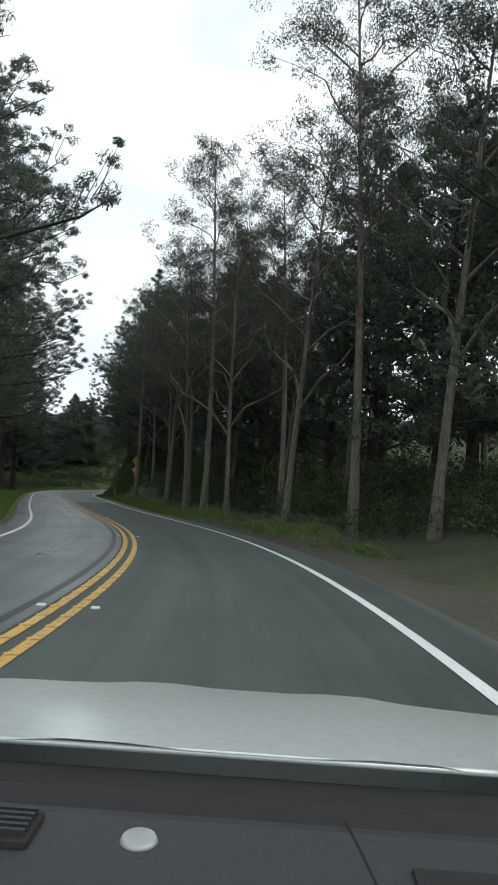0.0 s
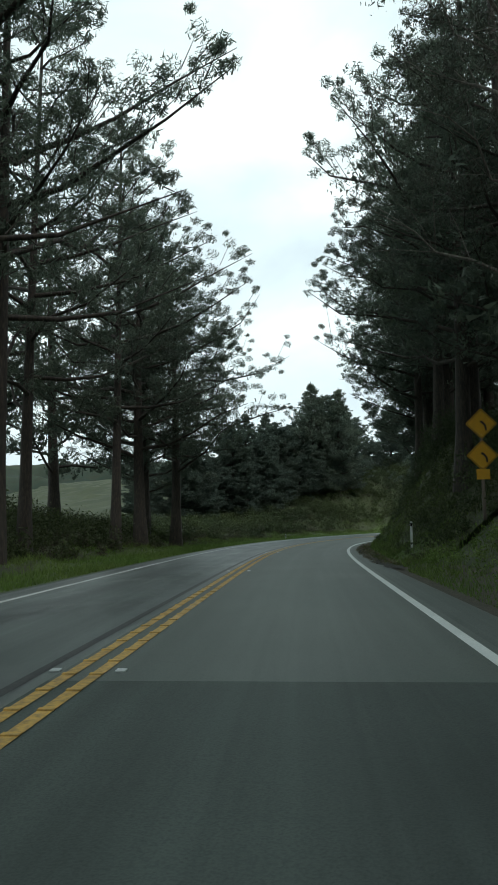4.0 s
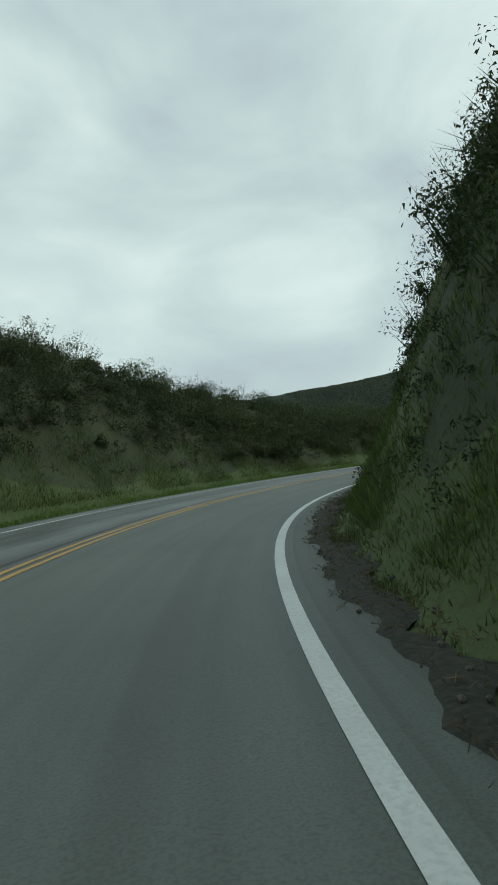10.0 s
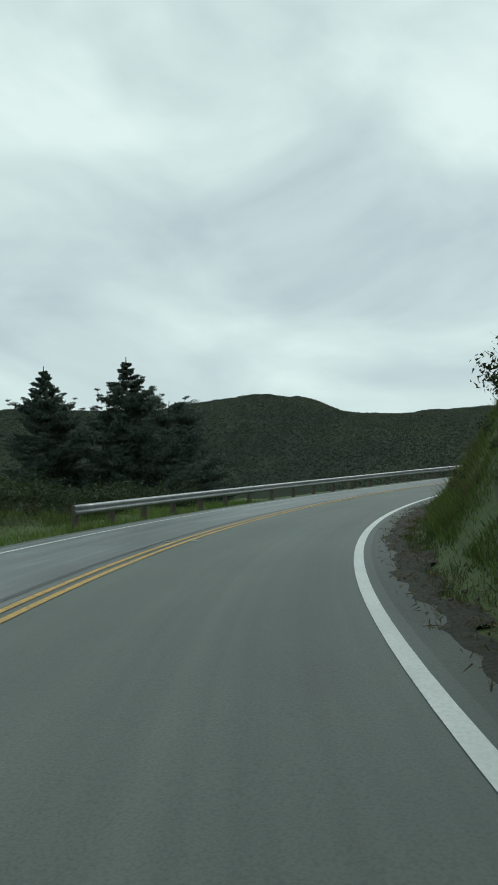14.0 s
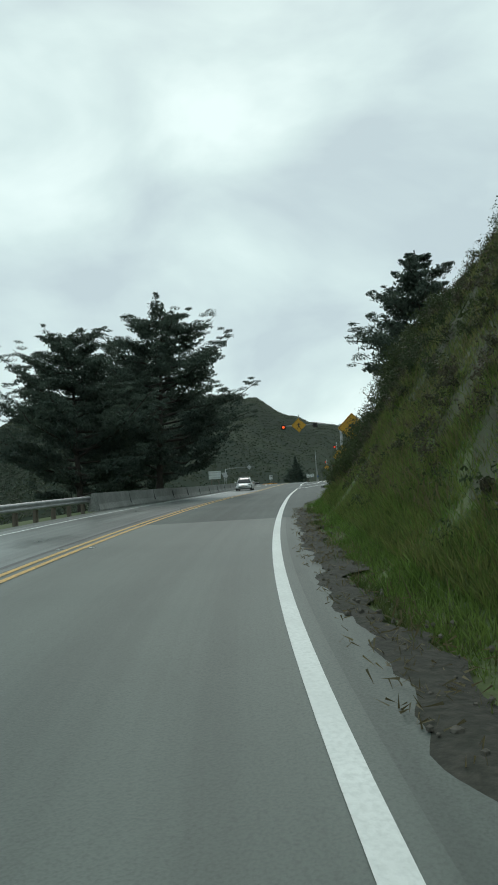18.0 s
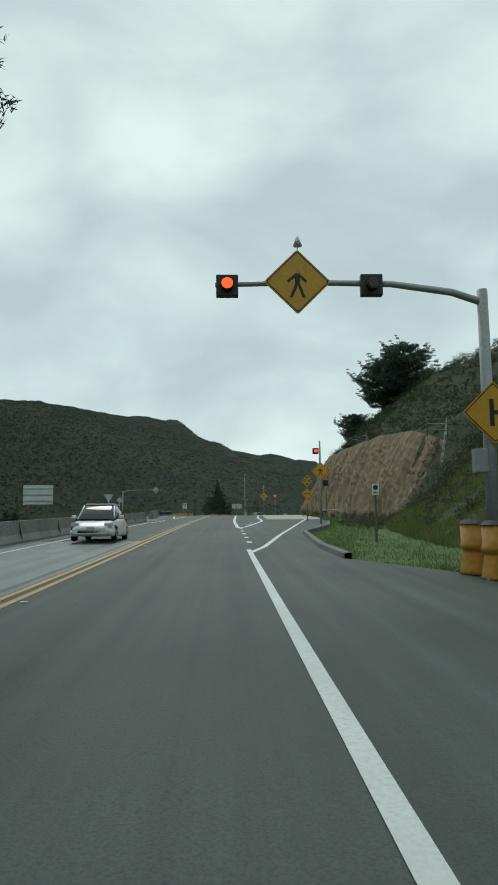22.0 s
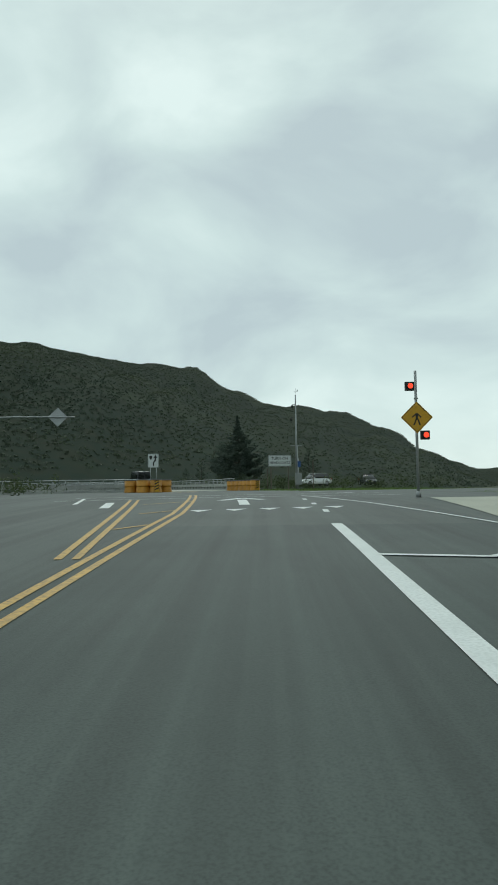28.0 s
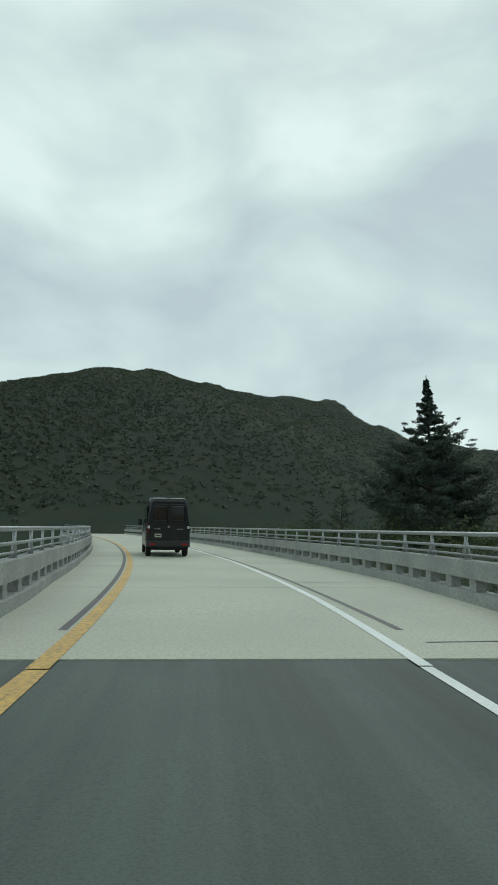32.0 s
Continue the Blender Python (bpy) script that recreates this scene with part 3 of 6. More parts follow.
def build_dirt():
    ss = np.arange(82, 266, 0.25)
    cols = 5
    e = table(ss, RIGHT, 1) - 0.16 + 0.06 * np.sin(ss * 1.3) + 0.05 * np.sin(ss * 3.7) + 0.04 * np.sin(ss * 9.1)
    w = np.linspace(0, 1, cols)
    oo = e[:, None] + (0.5 + 0.12 * np.sin(ss * 0.7) + 0.10 * np.sin(ss * 2.9) + 0.06 * np.sin(ss * 7.1))[:, None] * w
    sg = np.repeat(ss, cols)
    v = road(sg, oo.ravel(), np.maximum(rise(sg, oo.ravel()), -0.02) + 0.03 * np.tile(np.sin(w * np.pi), len(ss)) + 0.008)
    i, j = np.meshgrid(np.arange(len(ss) - 1), np.arange(cols - 1), indexing="ij")
    f = np.stack([i * cols + j, i * cols + j + 1, (i + 1) * cols + j + 1, (i + 1) * cols + j], -1).reshape(-1, 4)
    tagged(new("dirt_edge", mesh_np("dirt_edge", v, f, DIRT, True)), "dark crumbly soil washed down along the bank's foot", "ground", "", "structure")
    # fallen stones, twigs and litter on it
    rng = np.random.default_rng(14)
    k = 6000
    s = rng.uniform(84, 266, k)
    c = road(s, table(s, RIGHT, 1) + rng.uniform(-0.25, 0.9, k), 0.03)
    v, f = leaves(c, np.full(k, 0.09), 3, 0.013, rng, flat=0.15, aspect=7.0)
    tagged(new("leaf_litter", mesh_np("leaf_litter", v, f, STRAW)), "pale twigs and litter scattered on the soil edge", "litter", "", "stuff")
    base = bmesh.new()
    bmesh.ops.create_icosphere(base, subdivisions=1, radius=1)
    iv = np.array([q.co[:] for q in base.verts])
    jf = np.array([[q.index for q in g.verts] for g in base.faces])
    base.free()
    k = 1500
    s = rng.uniform(84, 266, k)
    c = road(s, table(s, RIGHT, 1) + rng.uniform(-0.15, 0.8, k), 0.015)
    sz = rng.uniform(0.008, 0.035, (k, 1, 1)) * rng.uniform(0.6, 1.3, (k, 1, 3))
    v = c[:, None] + iv[None] * sz * rng.uniform(0.8, 1.2, (k, len(iv), 1))
    f = jf[None] + (np.arange(k) * len(iv))[:, None, None]
    tagged(new("fallen_stones", mesh_np("fallen_stones", v.reshape(-1, 3), f.reshape(-1, 3), STONE)), "small fallen stones along the bank's foot", "stone", "", "stuff")


# azimuth, height of the skyline, distance of the ridge
SKYLINE = [(-200, 30, 700), (-180, 8, 900), (-150, -8, 1600), (-145, 2, 1620), (-141, 25, 1620), (-137.8, 64, 1620), (-133.7, 122, 1620), (-129.4, 156, 1620), (-125, 179, 1620), (-122.6, 178, 1400), (-120.7, 177, 1220), (-116.5, 166, 1070), (-112.7, 160, 960), (-109, 134, 790), (-106, 112, 680),
           (-102, 97, 640), (-98.4, 71, 640), (-96, 60, 690), (-94, 70, 700), (-90, 75, 700), (-83, 73, 700), (-78, 79, 700), (-75, 95, 700), (-70, 105, 700), (-65, 98, 700), (-61, 90, 700), (-48, 93, 700), (-36, 77, 700), (-30, 66, 700), (-15, 50, 700), (60, 30, 700), (160, 30, 700)]


def build_hills():
    az = np.arange(-200, 160.1, 0.6)
    u = np.concatenate([np.linspace(0, 1, 60), np.linspace(1.08, 2.2, 8)])
    top, ridge = (np.interp(az, [q[0] for q in SKYLINE], [q[k] for q in SKYLINE]) for k in (1, 2))
    A, U = np.meshgrid(az, u, indexing="ij")
    T = np.repeat(top[:, None], len(u), 1)
    R = 235 + (ridge[:, None] - 235) * U
    u = U
    body = -22 + (T + 22) * np.where(u < 1, np.clip(u, 0, 1) ** 1.15 * (2 - np.clip(u, 0, 1) ** 1.15) ** 0.5, 1 - 0.35 * (u - 1))
    gully = np.sin(A * 0.55 + np.sin(u * 5.1) * 2.0) * 9 + np.sin(A * 1.7 + u * 9 + np.sin(u * 14) * 0.8) * 4 + np.sin(A * 4.1 + u * 23) * 1.2
    rough = np.sin(A * 5.3) * 0.35 + np.sin(A * 13.1 + 2) * 0.3
    Z = body + gully * np.clip(u, 0, 1) * np.clip(1.0 - u, 0, 1) * 2.6 * (R / 700) + rough * np.clip(u * 2 - 1, 0, 1) * (R / 700)
    X, Y = 69.7 - np.sin(np.radians(A)) * R, 159.5 + np.cos(np.radians(A)) * R
    n, m = A.shape
    i, j = np.meshgrid(np.arange(n - 1), np.arange(m - 1), indexing="ij")
    f = np.stack([i * m + j, i * m + j + 1, (i + 1) * m + j + 1, (i + 1) * m + j], -1).reshape(-1, 4)
    v = np.stack([X, Y, Z], -1).reshape(-1, 3)
    tagged(new("backdrop_hills", mesh_np("hills", v, f, HILL, True)), "dark green scrub-covered coastal hills in the distance", "hill", "", "structure")
    # scrub on the hills
    rng = np.random.default_rng(5)
    k = 85000
    a = rng.uniform(-150, -25, k)
    w = 0.14 + 0.88 * rng.uniform(0, 1, k) ** 0.8
    fa = (a + 200) / 0.6
    ia = np.clip(fa.astype(int), 0, n - 2)
    fu = w * 59
    iu = np.clip(fu.astype(int), 0, 58)
    fa, fu = fa - ia, np.clip(fu - iu, 0, 1)
    zz = (Z[ia, iu] * (1 - fa) + Z[ia + 1, iu] * fa) * (1 - fu) + (Z[ia, iu + 1] * (1 - fa) + Z[ia + 1, iu + 1] * fa) * fu
    r = 235 + (np.interp(a, az, ridge) - 235) * w
    c = np.stack([69.7 - np.sin(np.radians(a)) * r, 159.5 + np.cos(np.radians(a)) * r, zz + 0.25], -1)
    big = r / 640
    v, f = leaves(c, rng.uniform(0.8, 2.4, k) * np.clip(big, 0.8, 1.6), 9, 0.62, rng, flat=0.36, aspect=1.5, out=1.0)
    tagged(new("hill_scrub", mesh_np("hill_scrub", v, f, SCRUB_HILL)), "dark scrub bushes covering the far hills", "shrub", "", "stuff")


build_ground()
build_verges()
build_dirt()
build_hills()

# ---- road ----
def edge_r(s):
    return table(s, RIGHT, 1) + 0.05


def edge_l(s):
    return -(table(s, LEFT, 1) + 0.05)


# up to s = 66 the trees' shade is put into the lane's colour
strip("road_right_lane", -11, 66, -0.25, 4.15, 0.0, ASPHALT_NEW_AND_SHADE, label="asphalt lane coloured darker for the shade of the trees", category="road", cols=5)
strip("road_right_lane", 66, 262, -0.25, 4.15, 0.0, ASPHALT, label="smooth grey asphalt driving lane", category="road", cols=5)
strip("road_right_lane", 262, 392, -0.25, 4.15, 0.0, ASPHALT_NEW_AND_SHADE, label="darker newer asphalt driving lane", category="road", cols=5)
strip("road_right_lane", 392, 430, -0.25, 4.15, 0.0, ASPHALT_MID, label="pale grey asphalt of the junction lane", category="road", cols=5)
strip("road_right_lane", 430, 450, -0.25, 4.15, 0.0, ASPHALT_NEW_AND_SHADE, label="dark asphalt patch before the bridge", category="road", cols=5)
strip("road_left_lane", -11, 318, -4.3, -0.25, 0.0, ASPHALT_OLD, label="worn pale asphalt lane with damp dark patches", category="road", cols=5)
strip("road_left_lane", 318, 372, -4.3, -0.25, 0.0, ASPHALT_NEW_AND_SHADE, label="darker newer asphalt of the oncoming lane", category="road", cols=5)
# shoulder in the wood: tree shade painted in with the same dark mix
strip("road_shoulder_right", -11, 66, 4.15, edge_r, -0.004, ASPHALT_NEW_AND_SHADE, label="asphalt shoulder coloured darker for the shade of the trees", category="road", cols=4)
strip("road_shoulder_right", 66, 262, 4.15, edge_r, -0.004, ASPHALT_SIDE, label="grey asphalt shoulder", category="road", cols=4)
strip("road_shoulder_right", 262, 392, 4.15, edge_r, -0.004, ASPHALT_NEW_AND_SHADE, label="dark asphalt shoulder and pull-out", category="road", cols=4)
strip("road_shoulder_right", 392, 430, 4.15, edge_r, -0.004, ASPHALT_MID, label="pale asphalt shoulder at the junction", category="road", cols=4)
strip("road_shoulder_right", 430, 452, 4.15, edge_r, -0.004, ASPHALT_NEW_AND_SHADE, label="dark asphalt shoulder before the bridge", category="road", cols=4)
strip("road_shoulder_left", -11, 372, edge_l, -4.3, -0.004, ASPHALT_SIDE, label="dark asphalt shoulder strip", category="road", cols=3)
strip("road_junction_left", 372, 452, lambda s: np.interp(s, [372, 400, 440, 452], [-7, -16, -13, -2]), -0.25, 0.0, ASPHALT_MID, label="wide asphalt junction apron", category="road", cols=6)
strip("road_junction_right", 404, 424, 6.0, lambda s: np.interp(s, [404, 412, 424], [12, 40, 40]), 0.004, ASPHALT_MID, label="asphalt side road leaving the junction", category="road", cols=4)
strip("tar_joint", -11, 372, -0.52, -0.40, 0.004, TAR, label="black tar seam along the centre of the road", category="road seam")


def line(name, s0, s1, o, w, material, label, h=0.008, step=0.8):
    f = o if callable(o) else (lambda s, o=o: np.full(len(s), float(o)))
    return strip(name, s0, s1, lambda s: f(s) - w / 2, lambda s: f(s) + w / 2, h, material, step=step, label=label, category="road marking")


line("yellow_line", -11, 412, lambda s: np.interp(s, [396, 404, 412], [-0.13, -0.5, -0.86]), 0.12, YELLOW_PAINT, "worn yellow centre line, one of a pair")
line("yellow_line", -11, 412, lambda s: np.interp(s, [396, 404, 412], [0.13, -0.24, -0.60]), 0.12, YELLOW_PAINT, "worn yellow centre line, one of a pair")
line("white_edge_line", -11, 312, 3.95, 0.15, WHITE_PAINT, "white painted edge line")
line("white_edge_line_left", -11, 349.5, -3.63, 0.13, WHITE_PAINT, "thin white edge line beside the oncoming lane")


def bar(s0, o0, s1, o1, w, material, label, name="road_stripe", h=0.010):
    """A straight painted bar between two spots."""
    a, b = road(s0, o0, h), road(s1, o1, h)
    d = (b - a)[:2] / np.linalg.norm((b - a)[:2])
    nrm = np.array([-d[1], d[0], 0]) * w / 2
    k = max(2, int(np.linalg.norm(b - a)))
    t = np.linspace(0, 1, k)
    ss, oo = s0 + (s1 - s0) * t, o0 + (o1 - o0) * t
    c = road(ss, oo, h)
    v = np.concatenate([c - nrm, c + nrm])
    f = np.array([[i, i + 1, k + i + 1, k + i] for i in range(k - 1)])
    return tagged(new(name, mesh_np(name, v, f, material)), label, "road marking", "", "structure")


def build_markings():
    lab = "white painted channelising line"
    line("channel_line", 310.5, 367, lambda s: np.interp(s, [310.5, 313.5, 315.5, 323.5, 331.7, 345, 361, 367], [3.95, 4.55, 4.82, 5.90, 7.1, 9.0, 11.2, 11.8]), 0.18, WHITE_PAINT, lab)
    for k in range(5):
        bar(315.95 + k * 3.92, 4.12, 317.05 + k * 3.92, 4.12, 0.2, WHITE_PAINT, "short white lane dash")
    left_leg = ([333.6, 336, 350, 360, 392.2], [4.0, 3.93, 3.80, 3.80, 3.92])
    right_leg = ([333.6, 336, 340, 346, 352, 358, 370, 382, 392], [4.1, 4.5, 5.0, 5.65, 6.25, 6.48, 6.5, 6.9, 7.2])
    line("gore_line", 333.6, 392.2, lambda s: np.interp(s, *left_leg), 0.24, WHITE_PAINT, lab)
    line("gore_line", 333.6, 391, lambda s: np.interp(s, *right_leg), 0.22, WHITE_PAINT, lab, h=0.012)
    for s in (341.0, 347.4, 354.0, 360.6, 367.3, 374.0, 380.7, 387.2):
        a, b = np.interp(s, *left_leg) + 0.1, np.interp(s + 0.9, *right_leg) - 0.1
        knee = a + (b - a) * 0.52
        bar(s, a, s - 0.35, knee, 0.20, WHITE_PAINT, "thin white chevron bar")
        bar(s - 0.38, knee - 0.05, s + 0.9, b, 0.20, WHITE_PAINT, "thin white chevron bar", h=0.014)
    # the white-edged island of the oncoming side
    for s0, o0, s1, o1 in ((349.5, -3.4, 357, -3.0), (357, -3.0, 362, -5.2), (366, -2.85, 380, -2.8), (380, -2.8, 383.5, -3.4), (383.5, -3.4, 384.5, -4.6), (384.5, -4.6, 366, -2.95)):
        bar(s0, o0, s1, o1, 0.16, WHITE_PAINT, "white line round the painted island")
    for k in range(6):
        bar(370 + k * 2.2, -2.9, 371.5 + k * 2.2, -3.2 - 0.16 * k, 0.06, WHITE_PAINT, "thin white island hatch")
    for k in range(5):
        o = 0.53 + k * 1.01
        sb = 397.45 + 0.28 * (o - 0.53)
        me = bpy.data.meshes.new("yield_triangle")
        me.from_pydata([tuple(p) for p in road([sb - 0.09, sb + 0.09, sb - 0.92], [o - 0.33, o + 0.33, o - 0.02], 0.010)], [], [(0, 2, 1)])
        me.materials.append(WHITE_PAINT)
        tagged(new("yield_triangle", me), "white painted yield-line triangle", "road marking", "yield line", "structure")
    for s0, o0, o1, w in ((400.1, 1.77, 1.62, 0.82), (435.4, 1.94, 1.92, 0.84)):
        long = 4.25
        bar(s0, o0, s0 + long, o1, 0.36, WHITE_PAINT, "white straight-ahead arrow shaft painted on the lane", h=0.011)
        for sd in (-1, 1):
            bar(s0 + long + 1.7, o1, s0 + long - 0.35 + 0.2 * sd, o1 + sd * w, 0.36, WHITE_PAINT, "white arrow head stroke painted on the lane", h=0.012 + 0.001 * sd)
    bar(399, -2.7, 403, -3.3, 0.32, WHITE_PAINT, "white arrow shaft painted on the oncoming lane", h=0.011)
    bar(402, -4.4, 408, -5.4, 0.16, WHITE_PAINT, "white lane line on the oncoming side")
    for s in (407.0, 410.6):
        bar(s - 1.7, -6, s + 0.8, 1, 0.14, WHITE_PAINT, "white crosswalk line")
        bar(s + 0.8, 1, s + 1.2, 9, 0.14, WHITE_PAINT, "white crosswalk line")
    for s in (395.9, 399.8, 403.5):
        bar(s, 4.07, s + 1.1, 4.12, 0.16, WHITE_PAINT, "short white lane dash")
    bar(408.6, 4.42, 401.0, 5.92, 0.12, WHITE_PAINT, lab)
    bar(401.0, 5.92, 388, 7.9, 0.12, WHITE_PAINT, lab)
    # yellow gore lines round the median
    for s0, o0, s1, o1 in ((387, -0.30, 405.6, -2.65), (387, -0.56, 405.2, -2.92), (396, -1.05, 397.4, -0.2), (401.2, -1.8, 403.4, -0.25), (391.4, -0.75, 392.4, -0.2)):
        bar(s0, o0, s1, o1, 0.12, YELLOW_PAINT, "yellow median line")
    for o in (-0.13, 0.13):
        line("yellow_line", 424, 449.5, lambda s, o=o: np.interp(s, [424, 426, 428, 431, 440, 449.5], [-2.4, -1.3, -0.7, o - 0.12, o - 0.12, 0.42 * o]), 0.12, YELLOW_PAINT, "yellow centre line round the median nose")
    for k in range(4):
        bar(421 + k * 4.5, -0.35, 420 + k * 4.5, -2.6, 0.12, YELLOW_PAINT, "yellow median hatch bar")
    line("yellow_line", 449.5, 540, 0.0, 0.22, YELLOW_PAINT, "broad yellow edge line on the bridge deck", h=0.018)
    line("white_edge_line", 412, 449.6, lambda s: np.interp(s, [412, 418, 424, 429, 436, 443, 447, 450], [7.6, 6.5, 6.8, 6.6, 5.2, 3.95, 3.80, 3.80]), 0.13, WHITE_PAINT, "white edge line bending onto the bridge")
    line("white_edge_line", 449.6, 540, lambda s: np.interp(s, [449.6, 456, 470], [3.80, 3.98, 4.12]), 0.15, WHITE_PAINT, "white edge line on the bridge deck", h=0.018)
    rid = box((0.13, 0.06, 0.012), (0, 0, 0.006), bevel=0.004)
    me = bpy.data.meshes.new("rumble_ridge")
    rid.to_mesh(me)
    rid.free()
    me.materials.append(YELLOW_PAINT)
    ridges = thing("rumble_ridges", "low yellow rumble ridges across the centre lines", "road marking", kind="structure")
    for k in range(150):
        for o in (-0.13, 0.13):
            ob = part("ridge", me, YELLOW_PAINT, ridges)
            ob.matrix_world = place(3 + k * 0.62, o, 0.008)
    # raised lane markers
    for k in range(24):
        for o in (-0.32, 0.32):
            b = box((0.10, 0.10, 0.018), bevel=0.008)
            ob = new("road_reflector", bpy.data.meshes.new("road_reflector"))
            b.to_mesh(ob.data)
            b.free()
            ob.data.materials.append(SIGN_WHITE)
            ob.matrix_world = place(8 + k * 14.6, o, 0.009)
            tagged(ob, "small raised road reflector beside the centre line", "road reflector", "road reflectors")


build_markings()
# ---- bridge ----
def build_bridge():
    deck = thing("bridge", "pale concrete bridge with parapets and steel rails over the valley", "bridge", kind="structure")

    def rib(name, s0, s1, o0, o1, h0, h1, material, parent, step=1.0, label=""):
        """A closed bar along the road: o0..o1 wide, h0..h1 high."""
        ss = np.linspace(s0, s1, max(2, int((s1 - s0) / step) + 1))
        o0, o1 = (q(ss) if callable(q) else q for q in (o0, o1))
        rings = np.stack([road(ss, o0, h0), road(ss, o1, h0), road(ss, o1, h1), road(ss, o0, h1)], 1)
        n = len(ss)
        i, j = np.meshgrid(np.arange(n - 1), np.arange(4), indexing="ij")
        k = (j + 1) % 4
        f = np.stack([i * 4 + j, i * 4 + k, (i + 1) * 4 + k, (i + 1) * 4 + j], -1).reshape(-1, 4)
        f = np.concatenate([f[:, ::-1], [[0, 1, 2, 3], [4 * n - 1, 4 * n - 2, 4 * n - 3, 4 * n - 4]]])
        return part(name, mesh_np(name, rings.reshape(-1, 3), f, material), material, parent, label)

    for k in range(12):
        rib("deck_slab", 450 + k * 8.6, 450 + k * 8.6 + 8.57, -2.5, 8.0, -0.9, 0.012, CONCRETE_PAVE, deck)
    rib("edge_beam", 450, 553, 8.0, 8.35, -1.3, -0.1, CONCRETE, deck)
    rib("edge_beam", 450, 553, -2.9, -2.5, -1.3, -0.1, CONCRETE, deck)
    def right_off(s):
        return np.interp(s, [449, 453, 460, 553], [6.75, 6.85, 7.3, 7.3])

    def left_off(s):
        return np.interp(s, [440, 450, 455, 460, 472, 485], [-1.40, -1.45, -1.60, -1.88, -2.08, -2.1])

    for off, side in ((right_off, 1), (left_off, -1)):
        s0 = 449 if side > 0 else 450.2
        par = thing("bridge_parapet", "concrete parapet with square openings and a tubular steel rail on top", "parapet", "bridge parapets", "structure")
        rib("kerb", s0, 553, lambda s: off(s) - 0.22, lambda s: off(s) + 0.22, 0.0, 0.22, CONCRETE, par)
        rib("beam", s0, 553, lambda s: off(s) - 0.16, lambda s: off(s) + 0.16, 0.46, 0.80, CONCRETE, par)
        rib("end_block", s0 - 0.6, s0 + 0.5, lambda s: off(s) - 0.24, lambda s: off(s) + 0.24, 0.0, 0.82, CONCRETE, par)
        pm = bpy.data.meshes.new("stub_post")
        b = box((0.22, 0.30, 0.26), (0, 0, 0.34), bevel=0.015)
        b.to_mesh(pm)
        b.free()
        pm.materials.append(CONCRETE)
        for k in range(58):
            s = s0 + 1.2 + k * 1.3
            p = part("stub_post", pm, CONCRETE, par)
            p.matrix_world = place(s, float(off(s)))
        rm = bpy.data.meshes.new("rail_post")
        b = joined(rod((0, 0, 0.78), (0.0, 0, 1.30), 0.035), rod((0.0, -0.22, 0.82), (0.0, 0.0, 1.27), 0.018), rod((0.0, 0.22, 0.82), (0.0, 0.0, 1.27), 0.018), box((0.14, 0.14, 0.02), (0, 0, 0.81)))
        b.to_mesh(rm)
        b.free()
        rm.materials.append(GALV)
        for k in range(38):
            p = part("rail_post", rm, GALV, par)
            p.matrix_world = place(s0 + 0.8 + k * 2.05, float(off(s0 + 0.8 + k * 2.05)))
        for h, r in ((1.31, 0.045), (1.06, 0.032), (0.90, 0.024)):
            ss = np.arange(s0 + 0.3, 553, 0.8)
            v, f = tube(road(ss, off(ss), h), np.full(len(ss), r), 8)
            part("rail_tube", mesh_np("rail_tube", v, f, GALV, True), GALV, par, "galvanised tube rail")
    # wing of the parapet that turns away from the lane
    wing = thing("bridge_wing_wall", "concrete wing parapet with a steel rail turning away from the lane", "parapet", kind="structure")
    way = np.array([(450.6, -1.7), (449.8, -2.2), (449.6, -3.2), (450.2, -6.0), (451.6, -11.0), (453.4, -17.0), (455.5, -24.0)])
    run = np.concatenate([[0], np.cumsum(np.hypot(*np.diff(way, axis=0).T))])

    def on_wing(d, h):
        return road(np.interp(d, run, way[:, 0]), np.interp(d, run, way[:, 1]), h)

    dd = np.linspace(0, run[-1], 40)
    for name, half, h0, h1 in (("kerb", 0.24, -0.6, 0.22), ("beam", 0.17, 0.46, 0.80)):
        c = on_wing(dd, 0.0)
        t = np.gradient(c, axis=0)
        nrm = np.stack([-t[:, 1], t[:, 0], 0 * t[:, 0]], -1)
        nrm *= half / np.linalg.norm(nrm, axis=1, keepdims=True)
        lo, hi = np.array([0, 0, h0]), np.array([0, 0, h1])
        rings = np.stack([c - nrm + lo, c + nrm + lo, c + nrm + hi, c - nrm + hi], 1).reshape(-1, 3)
        i, j = np.meshgrid(np.arange(len(dd) - 1), np.arange(4), indexing="ij")
        f = np.stack([i * 4 + j, i * 4 + (j + 1) % 4, (i + 1) * 4 + (j + 1) % 4, (i + 1) * 4 + j], -1).reshape(-1, 4)
        f = np.concatenate([f, [[3, 2, 1, 0]], [[4 * len(dd) - 4, 4 * len(dd) - 3, 4 * len(dd) - 2, 4 * len(dd) - 1]]])
        part(name, mesh_np(name, rings, f, CONCRETE), CONCRETE, wing)
    for k in range(17):
        x, y, z = on_wing(0.7 + k * 1.3, 0.0)
        q = part("stub_post", pm, CONCRETE, wing)
        q.matrix_world = pose(x, y, z)
        q = part("rail_post", rm, GALV, wing)
        q.matrix_world = pose(x, y, z, 0, 0, 40)
    for h, r in ((1.31, 0.045), (1.06, 0.032), (0.90, 0.024)):
        v, f = tube(on_wing(dd, h), np.full(len(dd), r), 8)
        part("rail_tube", mesh_np("rail_tube", v, f, GALV, True), GALV, wing, "galvanised tube rail")
    for k in range(5):
        bar(451 + k * 9, 4.3, 451.2 + k * 9, 7.1, 0.04, TAR, "dark joint across the bridge shoulder", "deck_joint", h=0.018)
